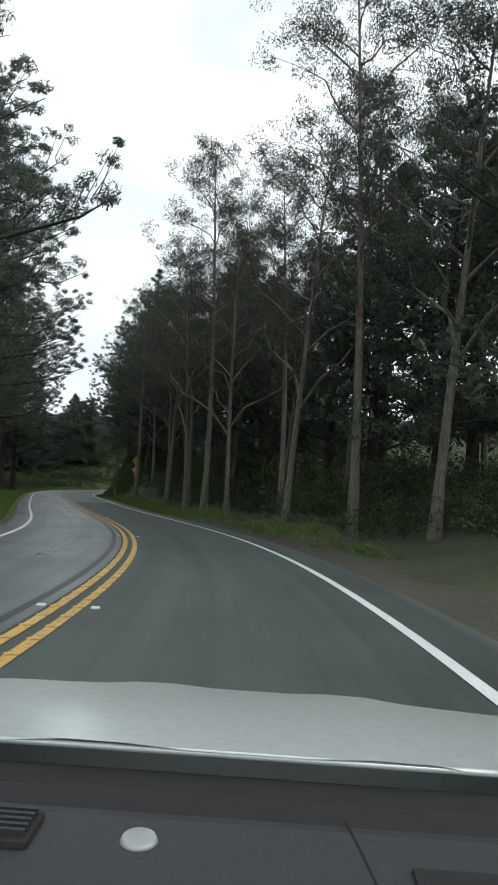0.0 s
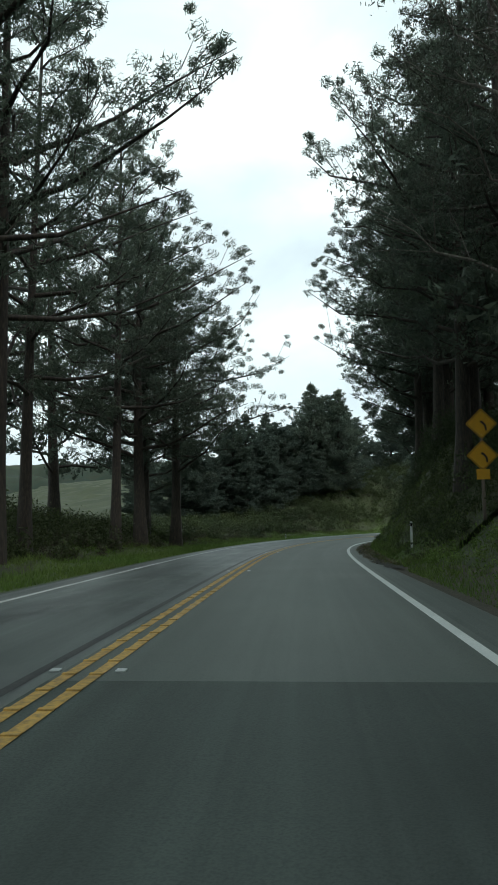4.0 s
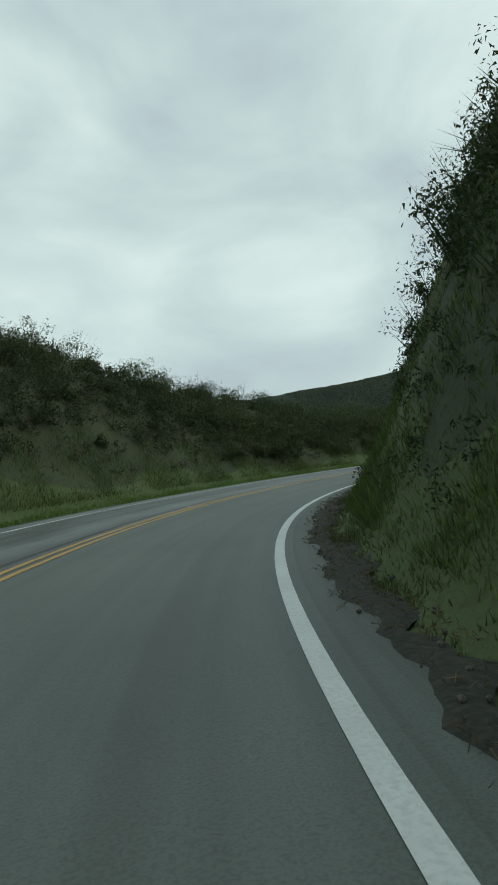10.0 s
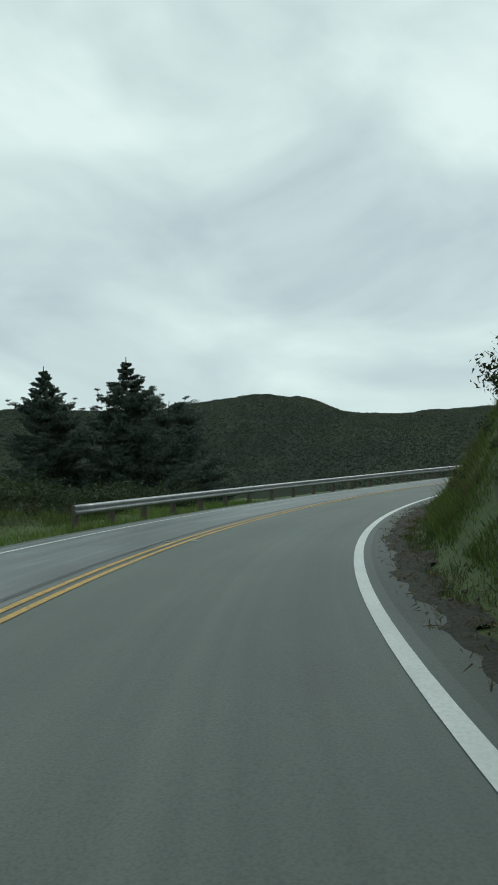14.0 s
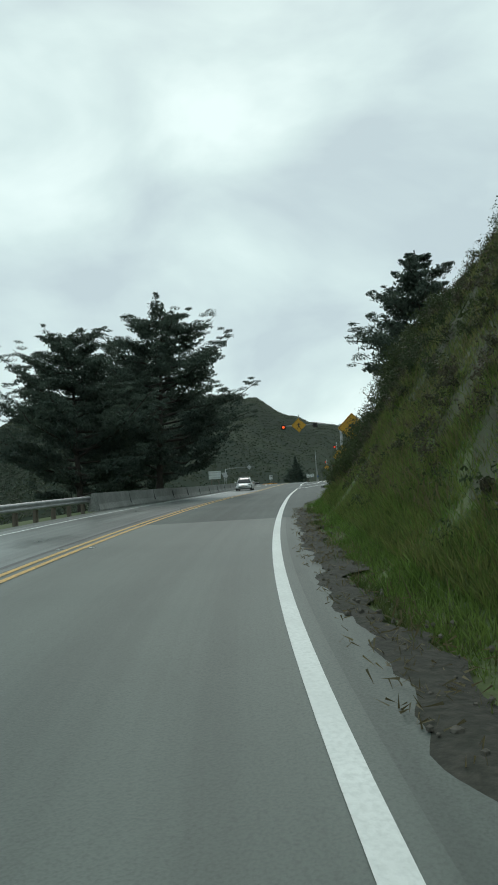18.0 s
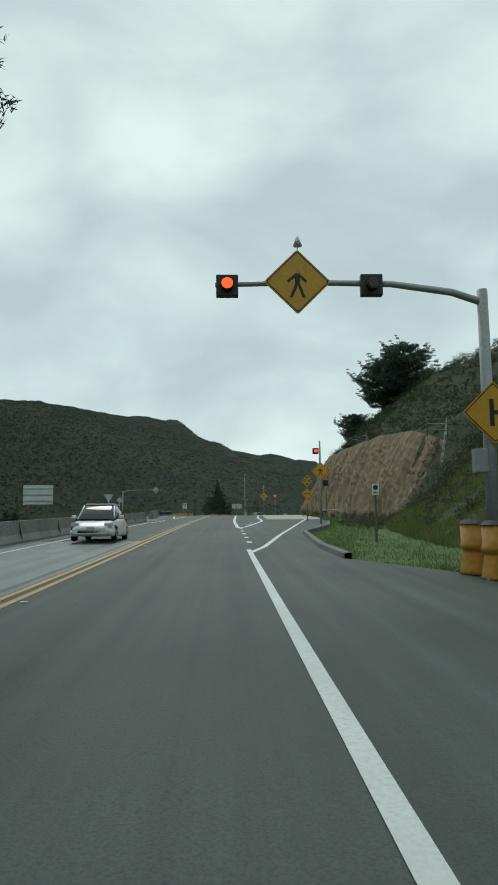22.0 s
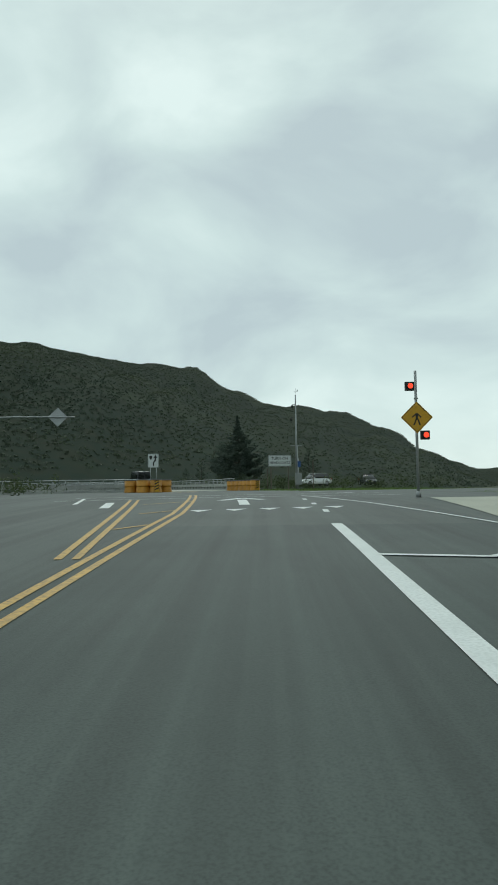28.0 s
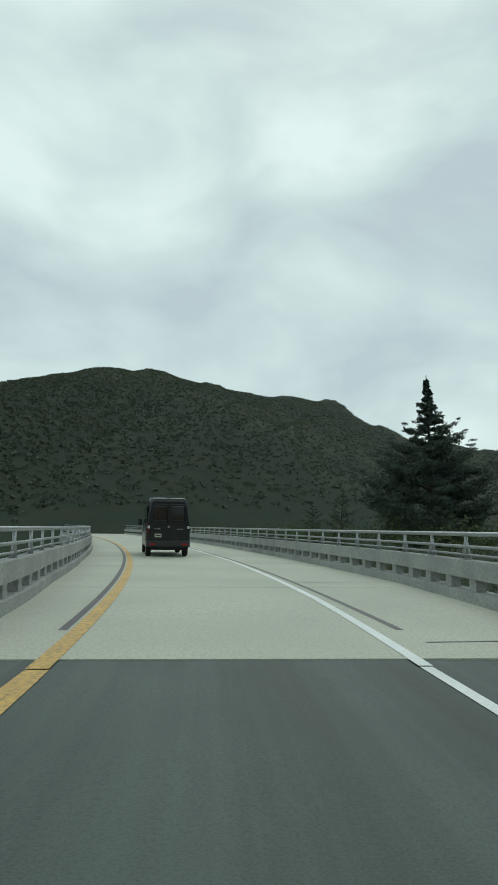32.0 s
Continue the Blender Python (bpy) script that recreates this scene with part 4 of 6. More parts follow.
    strip("deck_seam", 452, 540, 4.25, 4.36, 0.016, TAR, label="dark seam beside the edge line on the bridge", category="road seam")
    strip("deck_seam", 452, 540, -0.28, -0.16, 0.016, TAR, label="dark seam beside the yellow line on the bridge", category="road seam")


# ---- roadside fixtures ----
def build_guard_rail():
    g = thing("guard_rail", "galvanised corrugated steel guard rail on timber posts along the drop", "guard rail")
    prof = [(0.00, 0.30), (0.05, 0.34), (0.05, 0.40), (0.0, 0.45), (0.05, 0.50), (0.05, 0.56), (0.0, 0.61)]
    ss = np.arange(217, 275, 0.95)
    v = np.stack([road(ss, -5.45 + dx, h + 0.12) for dx, h in prof], 1)
    n, m = len(ss), len(prof)
    i, j = np.meshgrid(np.arange(n - 1), np.arange(m - 1), indexing="ij")
    f = np.stack([i * m + j, i * m + j + 1, (i + 1) * m + j + 1, (i + 1) * m + j], -1).reshape(-1, 4)
    ob = part("beam", mesh_np("beam", v.reshape(-1, 3), f, GALV, True), GALV, g)
    ob.modifiers.new("thickness", "SOLIDIFY").thickness = 0.012
    pm, bm_ = bpy.data.meshes.new("post"), box((0.15, 0.2, 1.0), (0, 0, 0.22), bevel=0.012)
    bm_.to_mesh(pm)
    bm_.free()
    pm.materials.append(WOOD_POST)
    for k in range(31):
        p = part("post", pm, WOOD_POST, g)
        p.matrix_world = place(217.3 + k * 1.905, -5.62)
    # delineators
    for s, o in ((124.9, -6.0), (87.6, 6.2)):
        d = thing("delineator", "thin white roadside delineator post with a reflector", "delineator post", "delineators", m=place(s, o, float(rise(s, o)) - (0.6 if o < 0 else 0.0)))
        part("post", box((0.09, 0.02, 1.1), (0, 0, 0.5), bevel=0.006), SIGN_WHITE, d)
        part("reflector", box((0.07, 0.012, 0.14), (0, -0.015, 0.92), bevel=0.004), LENS_OFF, d, "dark reflector")


def build_barrier():
    g = thing("concrete_barrier", "long weathered concrete safety barrier beside the oncoming lane", "barrier")
    prof = [(-0.30, 0.0), (-0.30, 0.08), (-0.17, 0.34), (-0.11, 0.86), (0.11, 0.86), (0.17, 0.34), (0.30, 0.08), (0.30, 0.0)]
    for k in range(18):
        a = 274.5 + k * 6.1 if k < 13 else 367.0 + (k - 13) * 5.0
        ss = np.linspace(a, a + (6.07 if k < 13 else 4.97), 5)
        o = np.interp(ss, [274, 340, 354, 366, 367, 380, 392], [-5.1, -5.0, -4.6, -4.6, -5.6, -6.4, -8.5])
        v = np.stack([road(ss, o + dx, h) for dx, h in prof], 1)
        n, m = len(ss), len(prof)
        i, j = np.meshgrid(np.arange(n - 1), np.arange(m - 1), indexing="ij")
        f = np.stack([i * m + j, i * m + j + 1, (i + 1) * m + j + 1, (i + 1) * m + j], -1).reshape(-1, 4)
        caps = [[0, 3, 4, 7], [0, 1, 2, 3], [4, 5, 6, 7]]
        f = np.concatenate([f, [[c[3], c[2], c[1], c[0]] for c in caps], [[q + (n - 1) * m for q in c] for c in caps]])
        part("barrier_segment", mesh_np("barrier_segment", v.reshape(-1, 3), f, CONCRETE_DARK), CONCRETE_DARK, g)


def barrel_mesh():
    bm = bmesh.new()
    prof = [(0.0, 0.0), (0.50, 0.0), (0.495, 0.05), (0.43, 0.42), (0.425, 0.47), (0.47, 0.49), (0.475, 0.60), (0.455, 0.63), (0.465, 0.98), (0.0, 0.98)]
    rings = []
    for r, z in prof:
        rings.append([bm.verts.new((r * math.cos(a), r * math.sin(a), z)) for a in np.linspace(0, 2 * math.pi, 18, endpoint=False)] if r else [bm.verts.new((0, 0, z))])
    for a, b in zip(rings, rings[1:]):
        for k in range(18):
            q = (k + 1) % 18
            vs = [a[k % len(a)], a[q % len(a)], b[q % len(b)], b[k % len(b)]]
            vs = [v for i, v in enumerate(vs) if v not in vs[:i]]
            if len(vs) > 2:
                f = bm.faces.new(vs)
                f.smooth = True
    return bm


def lid_mesh():
    bm = bmesh.new()
    bmesh.ops.create_cone(bm, cap_ends=True, segments=18, radius1=0.50, radius2=0.40, depth=0.10)
    bmesh.ops.translate(bm, vec=(0, 0, 1.03), verts=bm.verts)
    bmesh.ops.bevel(bm, geom=[e for e in bm.edges if len(e.link_faces) == 2 and abs(e.calc_face_angle(0)) > 0.6], offset=0.015, segments=2, affect="EDGES")
    return bm


def build_barrels():
    first = thing("crash_barrel", "orange-yellow plastic sand barrel with a black lid", "crash barrel", "crash barrels")
    part("drum", barrel_mesh(), BARREL, first)
    part("lid", lid_mesh(), BARREL_LID, first, "black domed lid")
    spots = [(299.0, 9.35)]
    for k in range(5):
        spots += [(299.6 + k * 1.0, 8.65 - 0.06 * k)] + ([(299.9 + k * 1.0, 9.6 - 0.05 * k)] if k else [])
    for k in range(7):
        spots.append((442.4 + k * 0.98, 7.05 - 0.16 * k))
        if k > 1:
            spots.append((442.9 + k * 0.98, 8.05 - 0.16 * k))
    for k in range(6):
        spots.append((432.2 + k * 1.02, -3.25 - 0.04 * k))
        spots.append((432.6 + k * 1.02, -4.25 - 0.03 * k))
        if k > 0:
            spots.append((433.6 + k * 1.02, -2.3 - 0.02 * k))
        if k > 1:
            spots.append((433.0 + k * 1.02, -5.2))
    rng = random.Random(3)
    for n, (s, o) in enumerate(spots):
        m = place(s, o, max(0.0, float(rise(s, o))) if abs(o) > 8.9 else 0.004, rng.uniform(0, 90))
        if n == 0:
            first.matrix_world = m
        else:
            copy_thing(first, m)
    for s, o in ((298.35, 9.35), (441.75, 7.1), (431.6, -3.2)):
        h = thing("hazard_marker", "black and yellow diagonally striped hazard panel on the end barrel", "hazard marker", "hazard markers", m=place(s, o, 0.02))
        part("panel", box((0.34, 0.02, 0.86), (0, 0, 0.47), bevel=0.006), SIGN_YELLOW, h)
        for k in range(4):
            z = 0.14 + k * 0.22
            part("stripe", poly([(-0.165, z), (0.165, z + 0.16), (0.165, z + 0.27 if z + 0.27 < 0.9 else 0.9), (-0.165, z + 0.11)], 0.004, -0.0115), SIGN_BLACK, h)
        part("bracket", box((0.06, 0.10, 0.5), (0, 0.06, 0.4)), GALV, h)


def rounded(w, h, r, n=5):
    pts = []
    for cx, cz, a0 in ((w / 2 - r, h / 2 - r, 0), (-w / 2 + r, h / 2 - r, 90), (-w / 2 + r, -h / 2 + r, 180), (w / 2 - r, -h / 2 + r, 270)):
        pts += [(cx + r * math.cos(radians(a0 + 90 * k / n)), cz + r * math.sin(radians(a0 + 90 * k / n))) for k in range(n + 1)]
    return pts


def turned(pts, deg, dx=0.0, dz=0.0):
    c, s = math.cos(radians(deg)), math.sin(radians(deg))
    return [(x * c - z * s + dx, x * s + z * c + dz) for x, z in pts]


def frame_plate(outer, inner, depth, y):
    bm = bmesh.new()
    n = len(outer)
    a = [bm.verts.new((x, y, z)) for x, z in outer]
    b = [bm.verts.new((x, y, z)) for x, z in inner]
    for k in range(n):
        q = (k + 1) % n
        bm.faces.new((a[k], b[k], b[q], a[q]))
    bmesh.ops.recalc_face_normals(bm, faces=bm.faces[:])
    return bm


WALK = [[(-0.05, -0.06), (0.05, -0.06), (0.06, 0.18), (-0.06, 0.18)], [(-0.05, -0.05), (0.02, -0.05), (-0.10, -0.34), (-0.17, -0.34)], [(0.0, -0.05), (0.06, -0.05), (0.17, -0.34), (0.10, -0.34)],
        [(-0.05, 0.17), (-0.04, 0.10), (-0.19, -0.02), (-0.22, 0.03)], [(0.05, 0.17), (0.04, 0.10), (0.18, -0.03), (0.20, 0.03)]]
LEFT_ARROW = [[(0.16, -0.32), (0.24, -0.32), (0.22, -0.08), (0.08, 0.10), (-0.03, 0.15), (-0.07, 0.06), (0.05, 0.0), (0.14, -0.12)], [(-0.30, 0.17), (-0.04, 0.26), (-0.12, 0.0)]]
SIDE_T = [[(-0.10, -0.30), (0.0, -0.30), (0.0, 0.30), (-0.10, 0.30)], [(0.0, -0.05), (0.26, -0.05), (0.26, 0.05), (0.0, 0.05)]]


def diamond(parent, h, size, shapes, x=0.0, y=-0.05, name="sign_plate"):
    """A yellow diamond plate with a black border and plain black shapes, under parent."""
    r = size / 2
    plate = part(name, poly(turned(rounded(size, size, 0.05), 45, x, h), 0.004, y), SIGN_YELLOW, parent, "yellow diamond plate")
    part("border", frame_plate(turned(rounded(size - 0.05, size - 0.05, 0.04), 45, x, h), turned(rounded(size - 0.09, size - 0.09, 0.035), 45, x, h), 0.002, y - 0.0065), SIGN_BLACK, plate)
    for sh in shapes:
        part("symbol", poly([(px * size + x, pz * size + h) for px, pz in sh], 0.002, y - 0.005), SIGN_BLACK, plate)
    for dz in (-size * 0.5, size * 0.5):
        part("bolt", rod((x, y - 0.012, h + dz), (x, y, h + dz), 0.012, sides=8), GALV, plate)
    return plate


def words(text, size, x, z, y, parent, material=None, name="lettering"):
    cu = bpy.data.curves.new(name, "FONT")
    cu.body, cu.size, cu.align_x, cu.align_y, cu.extrude = text, size, "CENTER", "CENTER", 0.001
    cu.offset = size * 0.012
    tmp = bpy.data.objects.new(name, cu)
    scene.collection.objects.link(tmp)
    dg = bpy.context.evaluated_depsgraph_get()
    me = bpy.data.meshes.new_from_object(tmp.evaluated_get(dg))
    bpy.data.objects.remove(tmp)
    bpy.data.curves.remove(cu)
    me.transform(Matrix.Translation((x, y, z)) @ Matrix.Rotation(radians(90), 4, "X"))
    me.materials.clear()
    me.materials.append(material or SIGN_BLACK)
    return part(name, me, material or SIGN_BLACK, parent)


def signal_box(parent, x, h, lit, y=-0.12, w=0.42):
    b = part("signal_head", box((w, 0.16, w), (x, y, h), bevel=0.02), BLACK_BOX, parent, "square black flashing-beacon housing")
    part("visor", rod((x, y - 0.20, h), (x, y - 0.08, h), 0.125, 0.115, 16), BLACK_BOX, b)
    part("lens", rod((x, y - 0.215, h), (x, y - 0.20, h), 0.10, 0.11, 16), lit or LENS_OFF, b, "lit beacon lens" if lit else "unlit beacon lens")
    return b


def zg(s, o):
    return float(rise(s, o))


def build_signs():
    # curve warning with plates in the woods
    s, o = 84, 8.2
    g = thing("curve_warning_sign", "yellow diamond warning sign with plates on a timber post", "road sign", m=place(s, o, zg(s, o)))
    part("post", box((0.10, 0.10, 3.6), (0, 0, 1.8), bevel=0.008), WOOD_POST, g)
    diamond(g, 3.3, 0.76, LEFT_ARROW[:1])
    diamond(g, 2.2, 0.76, LEFT_ARROW[:1])
    part("plate", box((0.45, 0.006, 0.35), (0, -0.06, 1.55), bevel=0.002), SIGN_YELLOW, g)
    # pedestrian warning on the bank, then the left-curve arrow
    s, o = 272.6, 7.05
    g = thing("crossing_warning_sign", "yellow diamond crossing-ahead sign on a thin post on the bank", "road sign", m=place(s, o, zg(s, o)))
    part("post", rod((0, 0, -0.1), (0, 0, 3.6 - zg(s, o)), 0.035), GALV, g)
    diamond(g, 3.05 - zg(s, o), 0.9, WALK)
    s, o = 285.6, 10.0
    g = thing("left_curve_sign", "yellow diamond left-curve arrow sign on a green steel post", "road sign", m=place(s, o, zg(s, o)))
    part("post", box((0.06, 0.05, 3.3), (0, 0, 1.5), bevel=0.006), WOOD_POST, g)
    diamond(g, 2.65 - zg(s, o) + 0.1, 0.92, LEFT_ARROW)
    s, o = 287.0, 11.0
    q = thing("parking_sign", "small white regulatory sign on a weathered timber post in the grass", "road sign", m=place(317.5, 9.3, zg(317.5, 9.3)))
    part("post", box((0.10, 0.09, 2.3), (0, 0, 1.15), bevel=0.01), WOOD_POST, q)
    pl = part("plate", box((0.30, 0.015, 0.46), (0, -0.055, 2.12), bevel=0.006), SIGN_WHITE, q)
    part("symbol", rod((0, -0.064, 2.20), (0, -0.068, 2.20), 0.10, sides=20), SIGN_BLACK, pl)
    part("text_bar", box((0.20, 0.004, 0.04), (0, -0.065, 2.00)), SIGN_BLACK, pl)
    g = thing("milepost_marker", "small white roadside marker plate on a thin stake", "marker", m=place(s, o, zg(s, o)))
    part("post", rod((0, 0, -0.1), (0, 0, 1.7), 0.025), GALV, g)
    part("plate", box((0.26, 0.006, 0.36), (0, -0.03, 1.5), bevel=0.002), SIGN_WHITE, g)
    for k in range(3):
        part("text_bar", box((0.12, 0.004, 0.06), (0, -0.036, 1.6 - k * 0.1)), SIGN_BLACK, g)
    # mast arm with beacons
    s, o = 302.6, 8.22
    z = zg(s, o)
    g = thing("beacon_mast_arm", "grey steel mast arm carrying a diamond sign and two beacons", "signal mast", m=place(s, o, z))
    part("base_plate", box((0.45, 0.45, 0.05), (0, 0, 0.03), bevel=0.01), POLE_GREY, g)
    part("pole", rod((0, 0, 0), (0, 0, 5.55 - z), 0.13, 0.10, 14), POLE_GREY, g)
    pts = [(0, 0, 5.3 - z), (-0.6, 0, 5.50 - z), (-1.8, 0, 5.66 - z), (-3.4, 0, 5.68 - z), (-5.2, 0, 5.62 - z)]
    v, f = tube(pts, [0.075, 0.07, 0.062, 0.055, 0.045], 10)
    part("arm", mesh_np("arm", v, f, POLE_GREY, True), POLE_GREY, g)
    diamond(g, 5.66 - z, 0.92, WALK, x=-3.62, y=-0.09)
    signal_box(g, -4.97, 5.55 - z, LENS_AMBER)
    signal_box(g, -2.2, 5.58 - z, None)
    part("aerial", rod((-3.62, 0, 5.7 - z), (-3.6, 0, 6.55 - z), 0.012, 0.008, 8), SIGN_WHITE, g)
    part("beacon_cone", rod((-3.6, 0, 6.42 - z), (-3.6, 0, 6.62 - z), 0.09, 0.02, 10), SIGN_WHITE, g)
    diamond(g, 3.1 - z, 0.86, SIDE_T, x=0.05, y=-0.16)
    part("cabinet", box((0.25, 0.2, 0.45), (-0.2, 0, 2.2 - z), bevel=0.02), POLE_GREY, g)
    # crossing signs with beacons on posts
    for s, o, h, lit, second, sz in ((331.7, 9.0, 3.5, LENS_RED, None, 0.84), (404.5, 8.7, 3.2, None, LENS_RED, 0.92)):
        z = zg(s, o)
        g = thing("beacon_post", "grey post with a yellow diamond crossing sign and flashing beacons", "road sign", "beacon posts", m=place(s, o, max(z, 0)))
        z = max(z, 0)
        part("pole", rod((0, 0, 0), (0, 0, h + 1.9 - z), 0.06, 0.055, 12), POLE_GREY, g)
        part("cap", rod((0, 0, h + 0.75 - z), (0, 0, h + 0.95 - z), 0.09, 0.02, 10), SIGN_WHITE, g)
        diamond(g, h - z, sz, WALK, y=-0.08)
        signal_box(g, -0.28, h + 1.25 - z, lit or LENS_RED, w=0.36)
        signal_box(g, 0.30, h - 0.72 - z, second, w=0.36)
        part("foot", rod((0, 0, 0), (0, 0, 0.25), 0.12, 0.08, 12), POLE_GREY, g)
    # clearance and tunnel sign
    s, o = 351.7, 10.4
    z = zg(s, o)
    g = thing("tunnel_clearance_sign", "two yellow diamonds reading 15'-6\" and TUNNEL on a timber post", "road sign", m=place(s, o, z))
    part("post", box((0.10, 0.10, 4.2), (0, 0, 1.95), bevel=0.01), WOOD_POST, g)
    up = diamond(g, 3.65 - z, 0.80, [[(-0.16, 0.30), (0.16, 0.30), (0, 0.52)], [(-0.16, -0.30), (0.16, -0.30), (0, -0.52)]])
    words("15'-6\"", 0.36, 0, 3.65 - z, -0.0595, up)
    low = diamond(g, 2.48 - z, 0.80, [])
    words("TUNNEL", 0.20, 0, 2.48 - z, -0.0595, low)
    part("plate", box((0.55, 0.006, 0.26), (0, -0.06, 1.72 - z), bevel=0.002), SIGN_YELLOW, g)
    # back of a broad sign behind the barrier
    s, o = 323.7, -6.0
    z = zg(s, o)
    g = thing("guide_sign_back", "pale back of a broad sign board on timber posts", "road sign", m=place(s, o, z))
    for x in (-0.45, 0.45):
        part("post", box((0.10, 0.12, 2.5 - z), (x, 0.08, (2.5 - z) / 2), bevel=0.01), WOOD_POST, g)
    pl = part("plate", box((1.45, 0.02, 0.95), (0, 0, 2.0 - z), bevel=0.004), SIGN_WHITE, g)
    for dz in (-0.3, 0.0, 0.3):
        part("stiffener", box((1.40, 0.03, 0.05), (0, -0.022, 2.0 - z + dz), bevel=0.004), SIGN_BACK, pl)
    # backs of signs facing the other way
    for s, o, h, shape in ((404.5, -15.4, 2.65, "d"), (373, -11.5, 2.4, "t")):
        z = zg(s, o)
        g = thing("sign_from_behind", "bare aluminium back of a road sign on a post", "road sign", "sign backs", m=place(s, o, z))
        part("post", rod((0, 0, 0), (0, 0, h + 0.5 - z), 0.035), GALV, g)
        pts = turned(rounded(0.8, 0.8, 0.05), 45, 0, h - z) if shape == "d" else [(-0.6, h - z + 0.5), (0, h - z - 0.5), (0.6, h - z + 0.5)]
        part("plate", poly(pts, 0.005, 0.05), SIGN_BACK, g)
    s, o = 426, -16.5
    z = zg(s, o)
    g = thing("cantilever_sign", "grey cantilever pole showing the back of a diamond sign", "road sign", m=place(s, o, min(0, z)))
    z = min(0, z)
    part("pole", rod((0, 0, 0), (0, 0, 5.2 - z), 0.12, 0.09, 12), POLE_GREY, g)
    v, f = tube([(0, 0, 5.0 - z), (1.2, 0, 5.3 - z), (3.5, 0, 5.4 - z), (7.6, 0, 5.4 - z)], [0.07, 0.065, 0.055, 0.04], 8)
    part("arm", mesh_np("arm", v, f, POLE_GREY, True), POLE_GREY, g)
    part("plate", poly(turned(rounded(0.95, 0.95, 0.05), 45, 6.4, 5.4 - z), 0.006, 0.09), SIGN_BACK, g)
    # yield sign
    s, o = 397.0, 10.0
    g = thing("yield_sign", "red and white downward triangle yield sign on a post", "road sign", m=place(s, o, max(0, zg(s, o))))
    part("post", rod((0, 0, 0), (0, 0, 3.3), 0.035), GALV, g)
    part("plate", poly([(-0.5, 3.3), (0, 2.42), (0.5, 3.3)], 0.005, -0.04), SIGN_RED, g)
    part("centre", poly([(-0.27, 3.18), (0, 2.70), (0.27, 3.18)], 0.003, -0.0455), SIGN_WHITE, g, "white centre")
    # keep-right sign at the median
    s, o = 437.4, -3.2
    g = thing("keep_right_sign", "white sign with black curved arrow standing behind yellow barrels", "road sign", m=place(s, o, 0))
    for x in (-0.25, 0.25):
        part("post", rod((x, 0, 0), (x, 0, 3.1), 0.03), GALV, g)
    pl = part("plate", poly(turned(rounded(0.95, 1.2, 0.06), 0, 0, 2.75), 0.006, -0.04), SIGN_WHITE, g)
    part("border", frame_plate(turned(rounded(0.91, 1.16, 0.05), 0, 0, 2.75), turned(rounded(0.87, 1.12, 0.045), 0, 0, 2.75), 0, -0.0475), SIGN_BLACK, pl)
    part("median_mark", poly([(-0.34, 3.18), (-0.10, 3.18), (-0.10, 2.98), (-0.22, 2.80), (-0.34, 2.98)], 0.003, -0.046), SIGN_BLACK, pl)
    part("arrow", poly([(-0.05, 2.28), (0.06, 2.28), (0.07, 2.55), (0.24, 2.78), (0.24, 2.98), (0.36, 2.98), (0.18, 3.26), (0.0, 2.98), (0.12, 2.98), (0.12, 2.84), (-0.04, 2.60)], 0.003, -0.046), SIGN_BLACK, pl)
    # headlights sign
    s, o = 439.6, 8.75
    z = max(zg(s, o), 0.0)
    g = thing("headlights_sign", "white TURN ON HEADLIGHTS sign on two timber posts in the grass", "road sign", m=place(s, o, z))
    for x in (-0.85, 0.85):
        part("post", box((0.10, 0.10, 3.4), (x, 0.05, 1.6), bevel=0.01), WOOD_POST, g)
    pl = part("plate", poly(turned(rounded(2.25, 1.05, 0.08), 0, 0, 2.75), 0.006, -0.02), SIGN_WHITE, g)
    part("border", frame_plate(turned(rounded(2.19, 0.99, 0.07), 0, 0, 2.75), turned(rounded(2.14, 0.94, 0.06), 0, 0, 2.75), 0, -0.0275), SIGN_BLACK, pl)
    words("TURN ON", 0.36, 0, 2.97, -0.0275, pl)
    words("HEADLIGHTS", 0.335, 0, 2.56, -0.0275, pl)
    # camera pole
    s, o = 444.1, 11.9
    g = thing("camera_pole", "tall grey pole with traffic cameras, a beacon and a control cabinet", "camera pole", m=place(s, o, 0.1))
    part("pole", rod((0, 0, 0), (0, 0, 9.6), 0.12, 0.06, 14), POLE_GREY, g)
    part("lightning_rod", rod((0, 0, 9.6), (0, 0, 10.3), 0.012), GALV, g)
    part("sensor", joined(rod((-0.22, 0, 9.9), (0.22, 0, 9.95), 0.015), rod((0.2, 0, 9.95), (0.2, 0, 10.15), 0.05)), SIGN_WHITE, g)
    for z, x in ((8.4, -0.35), (7.1, -0.5)):
        cm = part("camera_head", joined(rod((x, 0, z - 0.12), (x, 0, z + 0.15), 0.11, 0.09), rod((x, 0, z + 0.2), (0, 0, z + 0.2), 0.025)), BLACK_BOX, g)
        part("dome", rod((x, 0, z - 0.2), (x, 0, z - 0.12), 0.06, 0.1), GLASS_DARK, cm)
    part("floodlight", joined(box((0.30, 0.16, 0.12), (-0.45, 0, 4.4), bevel=0.02), rod((-0.45, 0, 4.4), (0.45, 0, 4.4), 0.02), box((0.30, 0.16, 0.12), (0.45, 0, 4.4), bevel=0.02)), POLE_GREY, g)
    part("cabinet", box((0.6, 0.4, 1.2), (0.1, -0.25, 1.0), bevel=0.02), POLE_GREY, g, "grey control cabinet")
    g = thing("blue_info_sign", "small blue information sign on a slim post", "road sign", m=place(445.5, 12.6, 0.05))
    part("post", rod((0, 0, 0), (0, 0, 3.2), 0.04), GALV, g)
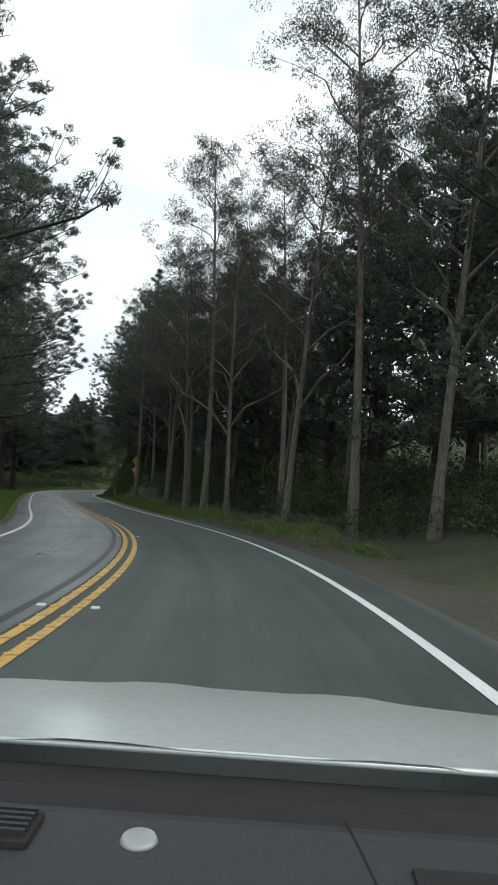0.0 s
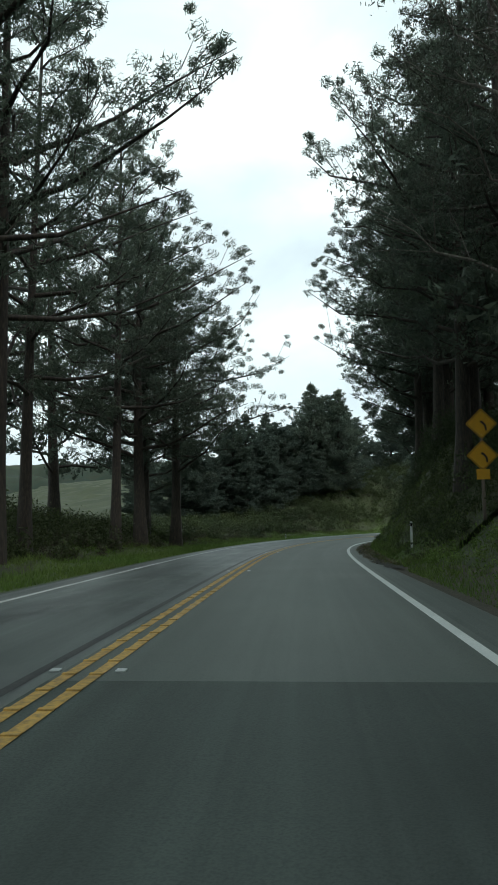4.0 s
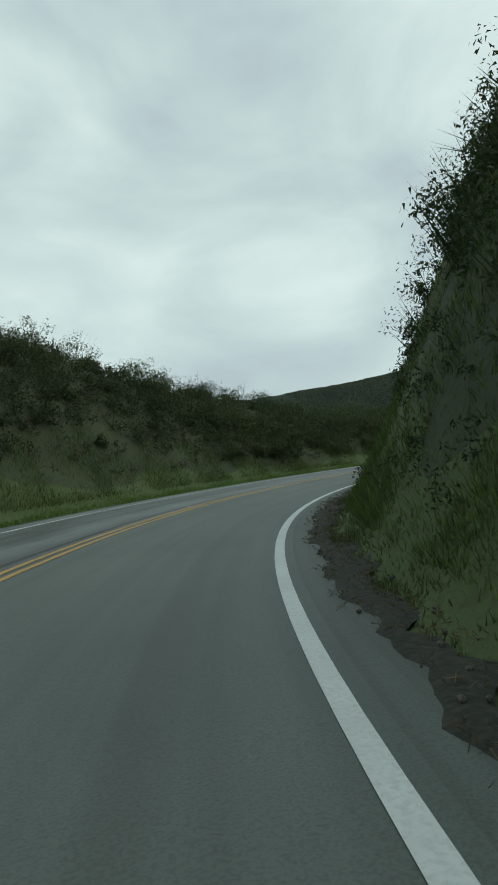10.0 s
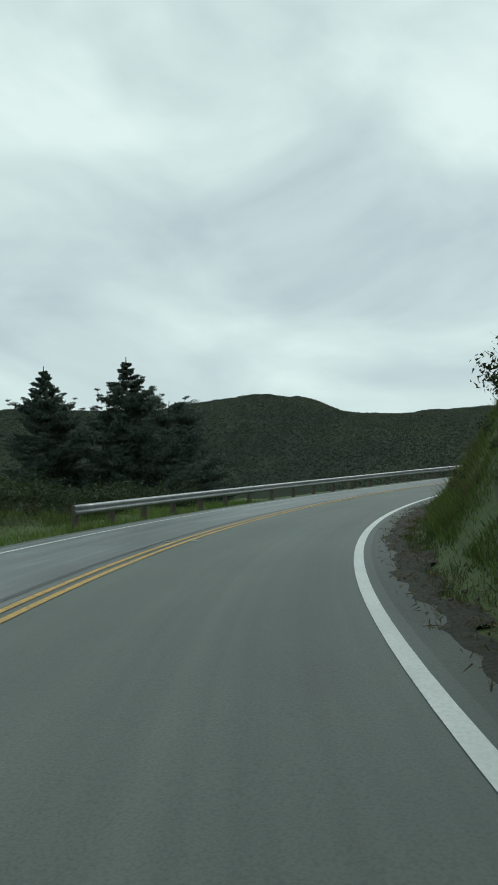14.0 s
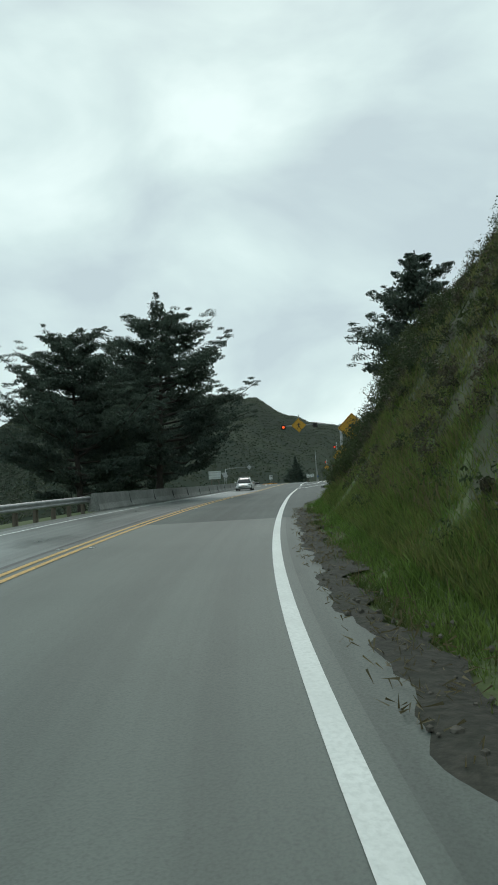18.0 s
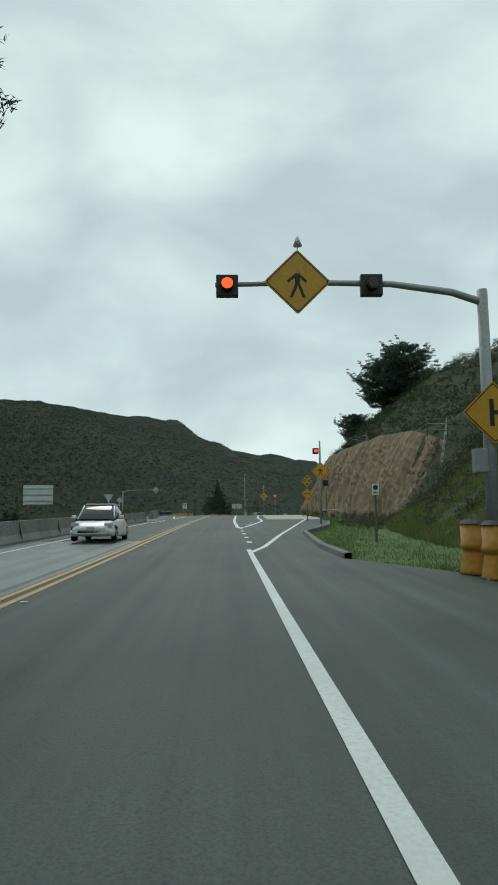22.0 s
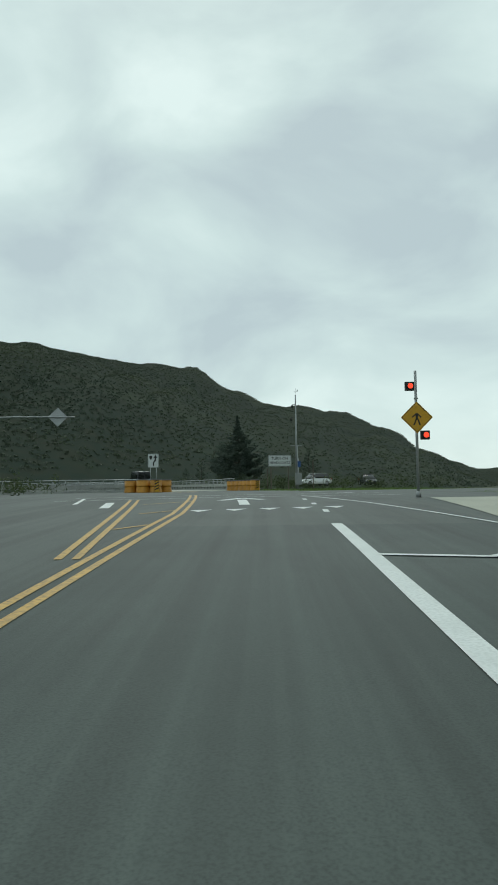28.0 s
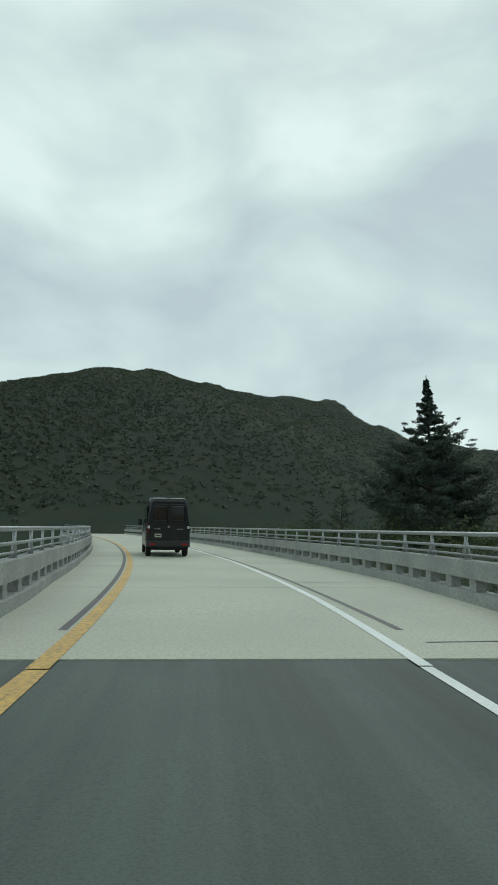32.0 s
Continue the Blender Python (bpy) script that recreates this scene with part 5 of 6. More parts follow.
    part("plate", poly(rounded(0.45, 0.6, 0.03), 0.005, -0.05), SIGN_BLUE, g).location = (0, 0, 2.6)
    g = thing("street_lamp", "short grey lamp post with a flat lamp head", "lamp post", m=place(446.5, 12.9, 0.05))
    part("pole", rod((0, 0, 0), (0, 0, 4.6), 0.06, 0.045), POLE_GREY, g)
    part("head", box((0.5, 0.25, 0.1), (0.2, 0, 4.6), bevel=0.03), POLE_GREY, g)
    for s, o, h in ((462, 15.2, 2.8), (463.5, 15.9, 2.6), (441.8, 12.8, 3.0), (376, 12.4, 2.4), (358, 13.0, 2.6)):
        z = zg(s, o)
        g = thing("timber_stake", "bare weathered timber stake in the grass", "post", "stakes", m=place(s, o, z))
        part("post", box((0.08, 0.08, h), (0, 0, h / 2), bevel=0.008), WOOD_POST, g)
    # fence on the hillside
    g = thing("hill_fence", "thin wire fence with timber posts above the rock cut", "fence")
    pts = [(322 + k * 4.2, 18.0 + 0.8 * math.sin(k * 0.5) + (2.2 if 340 < 322 + k * 4.2 < 402 else 0)) for k in range(21)]
    for s, o in pts:
        p = part("post", rod((0, 0, -0.2), (0, 0, 1.5), 0.045, 0.04, 7), WOOD_POST, g)
        p.matrix_world = place(s, o, zg(s, o))
    for h in (0.5, 0.95, 1.35):
        c = np.array([road(s, o, zg(s, o) + h) for s, o in pts])
        v, f = tube(c, np.full(len(c), 0.012), 4)
        part("wire", mesh_np("wire", v, f, GALV), GALV, g)
    # kerb of the lawn
    for k in range(11):
        ss = np.linspace(308 + k * 3.6, 308 + k * 3.6 + 3.56, 4)
        oo = table(ss, RIGHT, 1)
        prof = [(-0.08, -0.02), (-0.06, 0.13), (0.0, 0.15), (0.14, 0.15), (0.14, -0.1)]
        v = np.stack([road(ss, oo + dx, h) for dx, h in prof], 1)
        n, m = len(ss), len(prof)
        i, j = np.meshgrid(np.arange(n - 1), np.arange(m - 1), indexing="ij")
        f = np.stack([i * m + j, i * m + j + 1, (i + 1) * m + j + 1, (i + 1) * m + j], -1).reshape(-1, 4)
        tagged(new("kerb", mesh_np("kerb", v.reshape(-1, 3), f, CONCRETE_DARK)), "mossy concrete kerb stone along the lawn", "kerb", "lawn kerb", "structure")
    strip("pavement", 360.5, 404, lambda s: np.interp(s, [360.5, 392, 404], [7.2, 7.7, 9.0]), lambda s: np.interp(s, [360.5, 370, 404], [12.8, 13.6, 13.8]), 0.012, CONCRETE_PAVE, label="pale concrete pull-out beside the lane", category="pavement", cols=4)
    # hand rail beside the pull-out
    g = thing("hand_rail", "short bent galvanised pipe rail beside the pavement", "railing", m=place(353.5, 11.9, 0.0))
    v, f = tube([(0, 0, 0), (0, 0, 0.85), (0.1, 0, 1.0), (1.6, 0, 1.0), (1.7, 0, 0.9), (1.75, 0, 0)], [0.03] * 6, 8)
    part("rail", mesh_np("rail", v, f, GALV, True), GALV, g)


# ---- rock cut ----
def build_rock():
    ss = np.arange(341, 417, 0.4)
    u = np.linspace(0, 1, 26)
    S, U = np.meshgrid(ss, u, indexing="ij")
    foot = np.interp(S, [341, 344, 352, 392, 410, 417], [18.6, 17.2, 16.4, 15.6, 15.6, 18.5])
    top = np.interp(S, [341, 344, 350, 362, 385, 400, 412, 417], [4.0, 6.8, 8.2, 9.0, 9.4, 9.3, 4.5, 0.5])
    rng = np.random.default_rng(8)
    g1 = np.sin(S * 1.9 + np.sin(U * 5 + S * 0.3) * 0.9) * 0.28 + np.sin(S * 4.3 + U * 2.0) * 0.16 + np.sin(S * 0.55) * 0.5 + rng.normal(size=S.shape) * 0.07
    O = foot + U ** 1.1 * 3.4 + g1 * np.sin(np.clip(U, 0.05, 0.97) * np.pi) ** 0.5
    hgt = top * U ** 0.85 + rise(S, foot - 0.3) * (1 - U) - 0.15
    v = road(S.ravel(), O.ravel(), hgt.ravel())
    # a cap that leans back into the hill
    n, m = S.shape
    i, j = np.meshgrid(np.arange(n - 1), np.arange(m - 1), indexing="ij")
    f = np.stack([i * m + j, i * m + j + 1, (i + 1) * m + j + 1, (i + 1) * m + j], -1).reshape(-1, 4)
    tagged(new("rock_face", mesh_np("rock_face", v, f, ROCK)), "brown cut rock face streaked with vertical gullies", "rock face", "", "structure")


# ---- vehicles ----
def wheel(parent, x, y, r=0.34, w=0.22):
    side = 1 if x > 0 else -1
    bm = bmesh.new()
    bmesh.ops.create_cone(bm, cap_ends=True, segments=26, radius1=r, radius2=r, depth=w)
    bmesh.ops.bevel(bm, geom=[e for e in bm.edges if e.calc_face_angle(0) > 1.0], offset=0.04, segments=3, affect="EDGES")
    bmesh.ops.transform(bm, matrix=Matrix.Translation((x, y, r)) @ Matrix.Rotation(radians(90), 4, "Y"), verts=bm.verts)
    t = part("tyre", bm, TYRE, parent)
    rim = rod((x + side * (w / 2 - 0.02), y, r), (x + side * (w / 2 + 0.006), y, r), r * 0.62, r * 0.58, 20)
    part("rim", rim, RIM, t)
    part("hub", rod((x + side * (w / 2), y, r), (x + side * (w / 2 + 0.02), y, r), r * 0.16, r * 0.12, 12), VAN_PLASTIC, t)
    return t


def loft(sections, material, name, parent, smooth_faces=True, label=""):
    """A closed skin through cross-sections, each a list of points."""
    a = np.array(sections, float)
    n, m = a.shape[:2]
    bm = bmesh.new()
    vs = [[bm.verts.new(p) for p in sec] for sec in a]
    for i in range(n - 1):
        for j in range(m):
            k = (j + 1) % m
            fc = bm.faces.new((vs[i][j], vs[i][k], vs[i + 1][k], vs[i + 1][j]))
            fc.smooth = smooth_faces
    bm.faces.new(vs[0][::-1])
    bm.faces.new(vs[-1])
    bmesh.ops.recalc_face_normals(bm, faces=bm.faces[:])
    return part(name, bm, material, parent, label)


def ring(y, z0, z1, w, wt, r=0.18, n=4, squash=1.0):
    """A body cross-section at y: w wide below, wt at the roof, rounded upper corners."""
    pts = [(-w / 2 + 0.04, z0), (w / 2 - 0.04, z0), (w / 2, z0 + 0.08), (w / 2, z0 + (z1 - z0) * 0.45)]
    for k in range(n + 1):
        a = radians(90 * k / n)
        pts.append((wt / 2 - r + r * math.cos(a), z1 - r + r * math.sin(a)))
    for k in range(n + 1):
        a = radians(90 + 90 * k / n)
        pts.append((-wt / 2 + r + r * math.cos(a), z1 - r + r * math.sin(a)))
    pts += [(-w / 2, z0 + (z1 - z0) * 0.45), (-w / 2, z0 + 0.08)]
    return [(x, y, z) for x, z in pts]


def build_van():
    m = place(474.5 + 3.0, 1.75, 0.015)
    g = thing("passenger_van", "tall black passenger van with dark windows on the bridge", "van", m=m)
    # y: rear -2.95, front 2.95
    body = loft([ring(-2.95, 0.50, 2.55, 1.94, 1.62), ring(-2.88, 0.44, 2.72, 1.99, 1.70), ring(-1.0, 0.42, 2.80, 2.0, 1.74), ring(1.2, 0.42, 2.78, 2.0, 1.74), ring(1.7, 0.42, 2.55, 2.0, 1.66), ring(2.3, 0.44, 1.72, 1.98, 1.60), ring(2.75, 0.46, 1.16, 1.90, 1.5, 0.12), ring(2.95, 0.52, 0.95, 1.7, 1.4, 0.12)], VAN_PAINT, "body", g)
    part("rear_bumper", box((1.98, 0.22, 0.30), (0, -2.99, 0.60), bevel=0.05), VAN_PLASTIC, g)
    for x in (-0.42, 0.42):
        part("rear_door", box((0.80, 0.05, 1.72), (x, -2.955, 1.58), bevel=0.03, taper=(0.93, 1)), VAN_PAINT, g)
        part("rear_window", box((0.66, 0.03, 0.72), (x * 0.97, -2.985, 2.00), bevel=0.04, taper=(0.94, 1)), GLASS_DARK, g)
        part("door_handle", box((0.30, 0.03, 0.025), (x * 1.25, -2.985, 1.28), bevel=0.008), CHROME, g)
        part("tail_lamp", box((0.13, 0.10, 0.46), (x * 2.18, -2.90, 1.30), bevel=0.03), LAMP_RED, g, "red tail lamp")
        part("lamp_window", box((0.10, 0.02, 0.12), (x * 2.18, -2.955, 1.36), bevel=0.01), LAMP_CLEAR, g)
        part("reflector", box((0.26, 0.03, 0.07), (x * 1.75, -3.10, 0.58), bevel=0.01), LAMP_RED, g)
        part("roof_trim", rod((x * 1.9, -2.85, 2.50), (x * 1.72, -2.90, 2.69), 0.018), SIGN_WHITE, g)
        part("side_window", box((0.02, 3.2, 0.72), (x * 2.32, -0.6, 1.95), bevel=0.008), GLASS_DARK, g)
        part("side_mirror", box((0.20, 0.14, 0.36), (x * 2.72, 1.75, 1.62), bevel=0.05), VAN_PLASTIC, g)
    part("roof_edge", rod((-0.72, -2.90, 2.695), (0.72, -2.90, 2.695), 0.018), SIGN_WHITE, g, "pale line along the roof edge")
    part("brake_lamp", box((0.22, 0.08, 0.05), (0, -2.88, 2.72), bevel=0.015), VAN_PLASTIC, g)
    pl = part("number_plate", box((0.31, 0.012, 0.16), (-0.48, -2.992, 0.98), bevel=0.004), PLATE_TAN, g)
    part("plate_bar", box((0.22, 0.006, 0.06), (-0.48, -3.000, 0.98)), VAN_PLASTIC, pl)
    part("badge", rod((0, -2.99, 1.38), (0, -2.975, 1.38), 0.055, sides=18), CHROME, g)
    part("windscreen", box((1.5, 0.03, 0.85), (0, 2.02, 2.02), bevel=0.02, rot=(38, 0, 0)), GLASS_DARK, g)
    for x in (-0.8, 0.8):
        part("headlamp", box((0.3, 0.2, 0.25), (x, 2.75, 0.98), bevel=0.05), LAMP_CLEAR, g)
        for y in (-1.9, 1.9):
            wheel(g, x * 1.09, y, 0.345, 0.24)
    part("exhaust", rod((0.35, -2.95, 0.34), (0.35, -2.3, 0.36), 0.035), VAN_PLASTIC, g)
    part("underbody", box((1.5, 5.2, 0.16), (0, 0, 0.38), bevel=0.02), VAN_PLASTIC, g)
    part("tow_bar", box((0.9, 0.12, 0.10), (0, -2.85, 0.40), bevel=0.02), VAN_PLASTIC, g)


def build_car(name, label, m, paint, suv=False):
    g = thing(name, label, "car", m=m)
    h = 1.66 if suv else 1.49
    z0 = 0.26 if suv else 0.18
    b = 0.98 if suv else 0.86
    loft([ring(-2.2, z0 + 0.16, b - 0.12, 1.55, 1.3, 0.1), ring(-2.1, z0 + 0.06, b, 1.70, 1.5, 0.1), ring(-1.2, z0, b + 0.05, 1.76, 1.6, 0.1), ring(0.6, z0, b + 0.03, 1.76, 1.6, 0.1), ring(1.5, z0, b - 0.08, 1.74, 1.5, 0.1), ring(2.05, z0 + 0.04, b - 0.26, 1.64, 1.35, 0.1), ring(2.2, z0 + 0.12, b - 0.36, 1.4, 1.2, 0.08)], paint, "body", g)
    cabin = [ring(-2.0 if suv else -1.9, b - 0.05, b + 0.12, 1.5, 1.3, 0.08), ring(-1.6 if suv else -1.1, b - 0.05, h - 0.06, 1.54, 1.2, 0.12), ring(-0.3, b - 0.05, h, 1.56, 1.2, 0.12), ring(0.45, b - 0.05, h - 0.08, 1.54, 1.16, 0.12), ring(1.35, b - 0.1, b + 0.0, 1.5, 1.3, 0.06)]
    loft(cabin, GLASS_DARK, "glasshouse", g)
    part("roof", box((1.16, 1.5 if not suv else 1.9, 0.05), (0, -0.45, h - 0.01), bevel=0.02), paint, g)
    for x in (-1, 1):
        part("headlamp", box((0.30, 0.30, 0.16), (x * 0.64, 1.93, b - 0.22), bevel=0.05), LAMP_CLEAR, g)
        part("tail_lamp", box((0.22, 0.14, 0.28), (x * 0.66, -2.12, b - 0.08), bevel=0.04), LAMP_RED, g)
        part("side_mirror", box((0.20, 0.12, 0.13), (x * 0.95, 0.75, b + 0.1), bevel=0.04), paint, g)
        part("pillar", rod((x * 0.72, 1.15, b - 0.02), (x * 0.60, 0.42, h - 0.07), 0.03), paint, g)
        part("fog_lamp", box((0.16, 0.06, 0.10), (x * 0.62, 2.13, z0 + 0.22), bevel=0.02), VAN_PLASTIC, g)
        for y in (-1.35, 1.35):
            wheel(g, x * 0.78, y, 0.34 if suv else 0.31, 0.20)
    part("lower_grille", box((1.05, 0.06, 0.17), (0, 2.17, z0 + 0.20), bevel=0.03), VAN_PLASTIC, g)
    part("upper_grille", box((0.62, 0.05, 0.05), (0, 2.14, b - 0.36), bevel=0.015), VAN_PLASTIC, g)
    part("number_plate", box((0.31, 0.02, 0.15), (0, 2.21, z0 + 0.30), bevel=0.004), PLATE_TAN, g)
    return g


def build_own_car():
    """The car at the start of the drive: bonnet, cowl and dashboard in front of the lens."""
    x, y, z = ROWS[0][1:4]
    m = pose(x, y, z, 0, -0.5, ROWS[0][6] - 1.5)
    g = thing("silver_car", "silver-green car bonnet and grey dashboard with no windscreen fitted", "car", m=m)
    ys = np.linspace(0.86, 2.0, 14)
    xs = np.linspace(-0.86, 0.86, 23)
    X, Y = np.meshgrid(xs, ys, indexing="ij")
    u = (Y - 0.86) / 1.14
    Z = -0.368 - 0.09 * u - 0.27 * u ** 2 - 0.10 * (np.abs(X + 0.05) / 0.9) ** 3 + 0.018 * np.exp(-((np.abs(X) - 0.55) / 0.10) ** 2) * (1 - u) + 0.008 * np.exp(-((np.abs(X) - 0.2) / 0.06) ** 2)
    n, k = X.shape
    i, j = np.meshgrid(np.arange(n - 1), np.arange(k - 1), indexing="ij")
    f = np.stack([i * k + j, (i + 1) * k + j, (i + 1) * k + j + 1, i * k + j + 1], -1).reshape(-1, 4)
    part("bonnet", mesh_np("bonnet", np.stack([X, Y, Z], -1).reshape(-1, 3), f, CAR_SILVER, True), CAR_SILVER, g, "silver-green painted bonnet")
    part("bonnet_edge", rod((-0.84, 0.865, -0.372), (0.84, 0.865, -0.372), 0.005), CAR_SILVER, g)
    part("cowl", box((1.7, 0.13, 0.05), (0, 0.80, -0.418), bevel=0.015), DASH_DARK, g, "black wiper cowl")
    part("wiper_arm", rod((-0.6, 0.79, -0.388), (0.25, 0.77, -0.388), 0.008), DASH_DARK, g)
    part("dash_lip", box((1.75, 0.07, 0.05), (0, 0.705, -0.381), bevel=0.02), DASH_DARK, g)
    part("dashboard", box((1.75, 0.50, 0.10), (0, 0.43, -0.394), bevel=0.03), DASH, g, "soft grey dashboard top")
    part("sensor", rod((-0.093, 0.612, -0.346), (-0.093, 0.612, -0.340), 0.018, 0.015, 24), POLE_GREY, g, "round light sensor")
    vt = part("air_vent", box((0.17, 0.055, 0.012), (-0.27, 0.612, -0.343), bevel=0.005), DASH_DARK, g, "black demister vent")
    for k in range(5):
        part("vent_slat", box((0.16, 0.004, 0.010), (-0.27, 0.594 + k * 0.009, -0.336)), DASH, vt)
    part("dash_seam", rod((0.098, 0.67, -0.3445), (0.135, 0.42, -0.3445), 0.0016), DASH_DARK, g)
    part("speaker_grille", box((0.20, 0.10, 0.006), (0.245, 0.545, -0.3425), bevel=0.002), DASH_DARK, g)
    for sx in (-1, 1):
        for yy in (1.35,):
            w = wheel(g, sx * 0.76, yy, 0.32, 0.2)
            w.location = (0, 0, -z + float(road(0, 2.0, 0)[2]) + 0.0)
    part("front", box((1.66, 0.16, 0.5), (0, 2.0, -0.95), bevel=0.07), CAR_SILVER, g)
    for sx in (-1, 1):
        part("wing", box((0.12, 1.2, 0.42), (sx * 0.83, 1.42, -0.76), bevel=0.05), CAR_SILVER, g)
        part("headlamp", box((0.34, 0.12, 0.16), (sx * 0.62, 2.03, -0.82), bevel=0.04), LAMP_CLEAR, g)
    part("floor_pan", box((1.6, 2.2, 0.1), (0, 0.9, -1.1), bevel=0.02), DASH_DARK, g)


build_bridge()
build_guard_rail()
build_barrier()
build_barrels()
build_rock()
build_signs()
build_van()
build_car("hybrid_hatchback", "white hatchback standing in the oncoming lane facing the junction", place(318.5, -1.95, 0.012, 180), CAR_WHITE)
build_car("parked_suv", "white sport utility car parked beyond the grass", place(461, 21.5, 0.35, 100), CAR_WHITE, True)
build_car("dark_saloon", "dark saloon car waiting on the side road", place(462, 30, 0.35, 165), CAR_DARK)
build_own_car()


# ---- trees ----
def tree_thing(name, label, wood, crown, wood_mat, leaf_material):
    g = thing(name, label, "tree")
    part("trunk", mesh_np("trunk", *wood, wood_mat, True), wood_mat, g)
    part("crown", mesh_np("crown", *crown, leaf_material), leaf_material, g)
    return g


def conifer(seed, h, spread, style, low=None, lean=(0, 0), limbs=None, power=0.5, fine=1.0, core_share=1.0, girth=1.0):
    """style 'pine': rounded needle tufts on forked limbs; 'cypress': flat layered sprays with rising tips."""
    rng = np.random.default_rng(seed)
    pine = style == "pine"
    bend = rng.normal(size=2) * h * 0.02 + np.array(lean)
    tz = np.linspace(0, 1, 9)
    trunk = np.stack([bend[0] * tz ** 1.3 + 0.1 * np.sin(tz * 5), bend[1] * tz ** 1.3, tz * h * 0.97], -1)
    pieces = [tube(trunk, np.interp(tz, [0, 0.06, 1], [(h * 0.020 + 0.08) * girth, (h * 0.015 + 0.04) * girth, 0.03]), 8)]
    cs, rs, ls, ins, inr = [], [], [], [], []
    limbs = limbs or int((44 if pine else 58) * (0.6 + 0.4 * h / 20))
    z_low = low if low is not None else (0.22 if pine else 0.06)
    for k in range(limbs):
        u = z_low + (0.99 - z_low) * ((k + rng.uniform(0, 1)) / limbs) ** 0.9
        az = k * 2.4 + rng.uniform(-0.5, 0.5)
        if pine:
            shape = math.sin(min(1.0, (1.02 - u) / (1 - z_low) * 1.25) * math.pi / 2)
        else:
            shape = max(0.02, 1.0 - u) ** power * (0.7 + 0.3 * min(1, (u - z_low) * 5))
        ln = spread * shape * rng.uniform(0.55, 1.15)
        d = np.array([math.cos(az), math.sin(az)])
        up = rng.uniform(0.05, 0.45) if pine else rng.uniform(-0.06, 0.22)
        base = np.array([np.interp(u, tz, trunk[:, 0]), np.interp(u, tz, trunk[:, 1]), u * h * 0.95])
        t = np.linspace(0, 1, 5)
        path = np.stack([base[0] + d[0] * ln * t, base[1] + d[1] * ln * t, base[2] + ln * (up * t + (0.12 if pine else 0.26) * t ** 2.5)], -1)
        path[1:] += rng.normal(size=(4, 3)) * ln * 0.03
        pieces.append(tube(path, np.linspace(0.025 + 0.012 * ln, 0.010, 5), 5))
        m = max(4, int(ln * (3.9 if pine else 4.4)))
        for q in range(m):
            w = 0.30 + 0.70 * (q + rng.uniform(0, 1)) / m
            at = np.array([np.interp(w, t, path[:, a]) for a in range(3)])
            side = np.array([-d[1], d[0]]) * rng.normal() * ln * (0.20 if pine else 0.24) * (1.12 - w)
            tip = at + np.array([side[0], side[1], rng.normal() * 0.05 * ln + abs(rng.normal()) * (0.10 if pine else 0.03) * ln])
            if pine and q % 2 and fine > 0.6:
                pieces.append(tube(np.array([at - np.array([d[0], d[1], 0]) * 0.08 * ln, tip]), [0.02, 0.008], 3))
            cs.append(tip)
            rs.append((rng.uniform(0.32, 0.62) if pine else rng.uniform(0.45, 0.85)) * (1.3 - 0.85 * w) * (1.0 if pine else min(1.0, 0.28 + 0.22 * ln)))
            ls.append([d[0] * (0.5 if pine else 1.2), d[1] * (0.5 if pine else 1.2), 0.6 if pine else 0.8])
            if w < 0.75:
                ins.append(at * 0.6 + tip * 0.4)
                inr.append(0.75 * min(1.0, 0.15 + 0.3 * ln))
    if pine:
        crown = leaves(cs, rs, int(64 * fine), 0.040 / fine ** 0.75, rng, flat=0.66, aspect=5.0 * fine ** 0.4, lean=ls, out=0.5)
        core = leaves(ins, inr, int(30 * core_share) if fine > 0.6 else 8, 0.10 if fine > 0.6 else 0.18, rng, flat=0.55, aspect=2.2)
    else:
        crown = leaves(cs, rs, 56, 0.040, rng, flat=0.22, aspect=5.0, lean=ls, out=0.5)
        core = leaves(ins, inr, 36, 0.12, rng, flat=0.34, aspect=2.2)
    return stack(pieces), stack([crown, core])


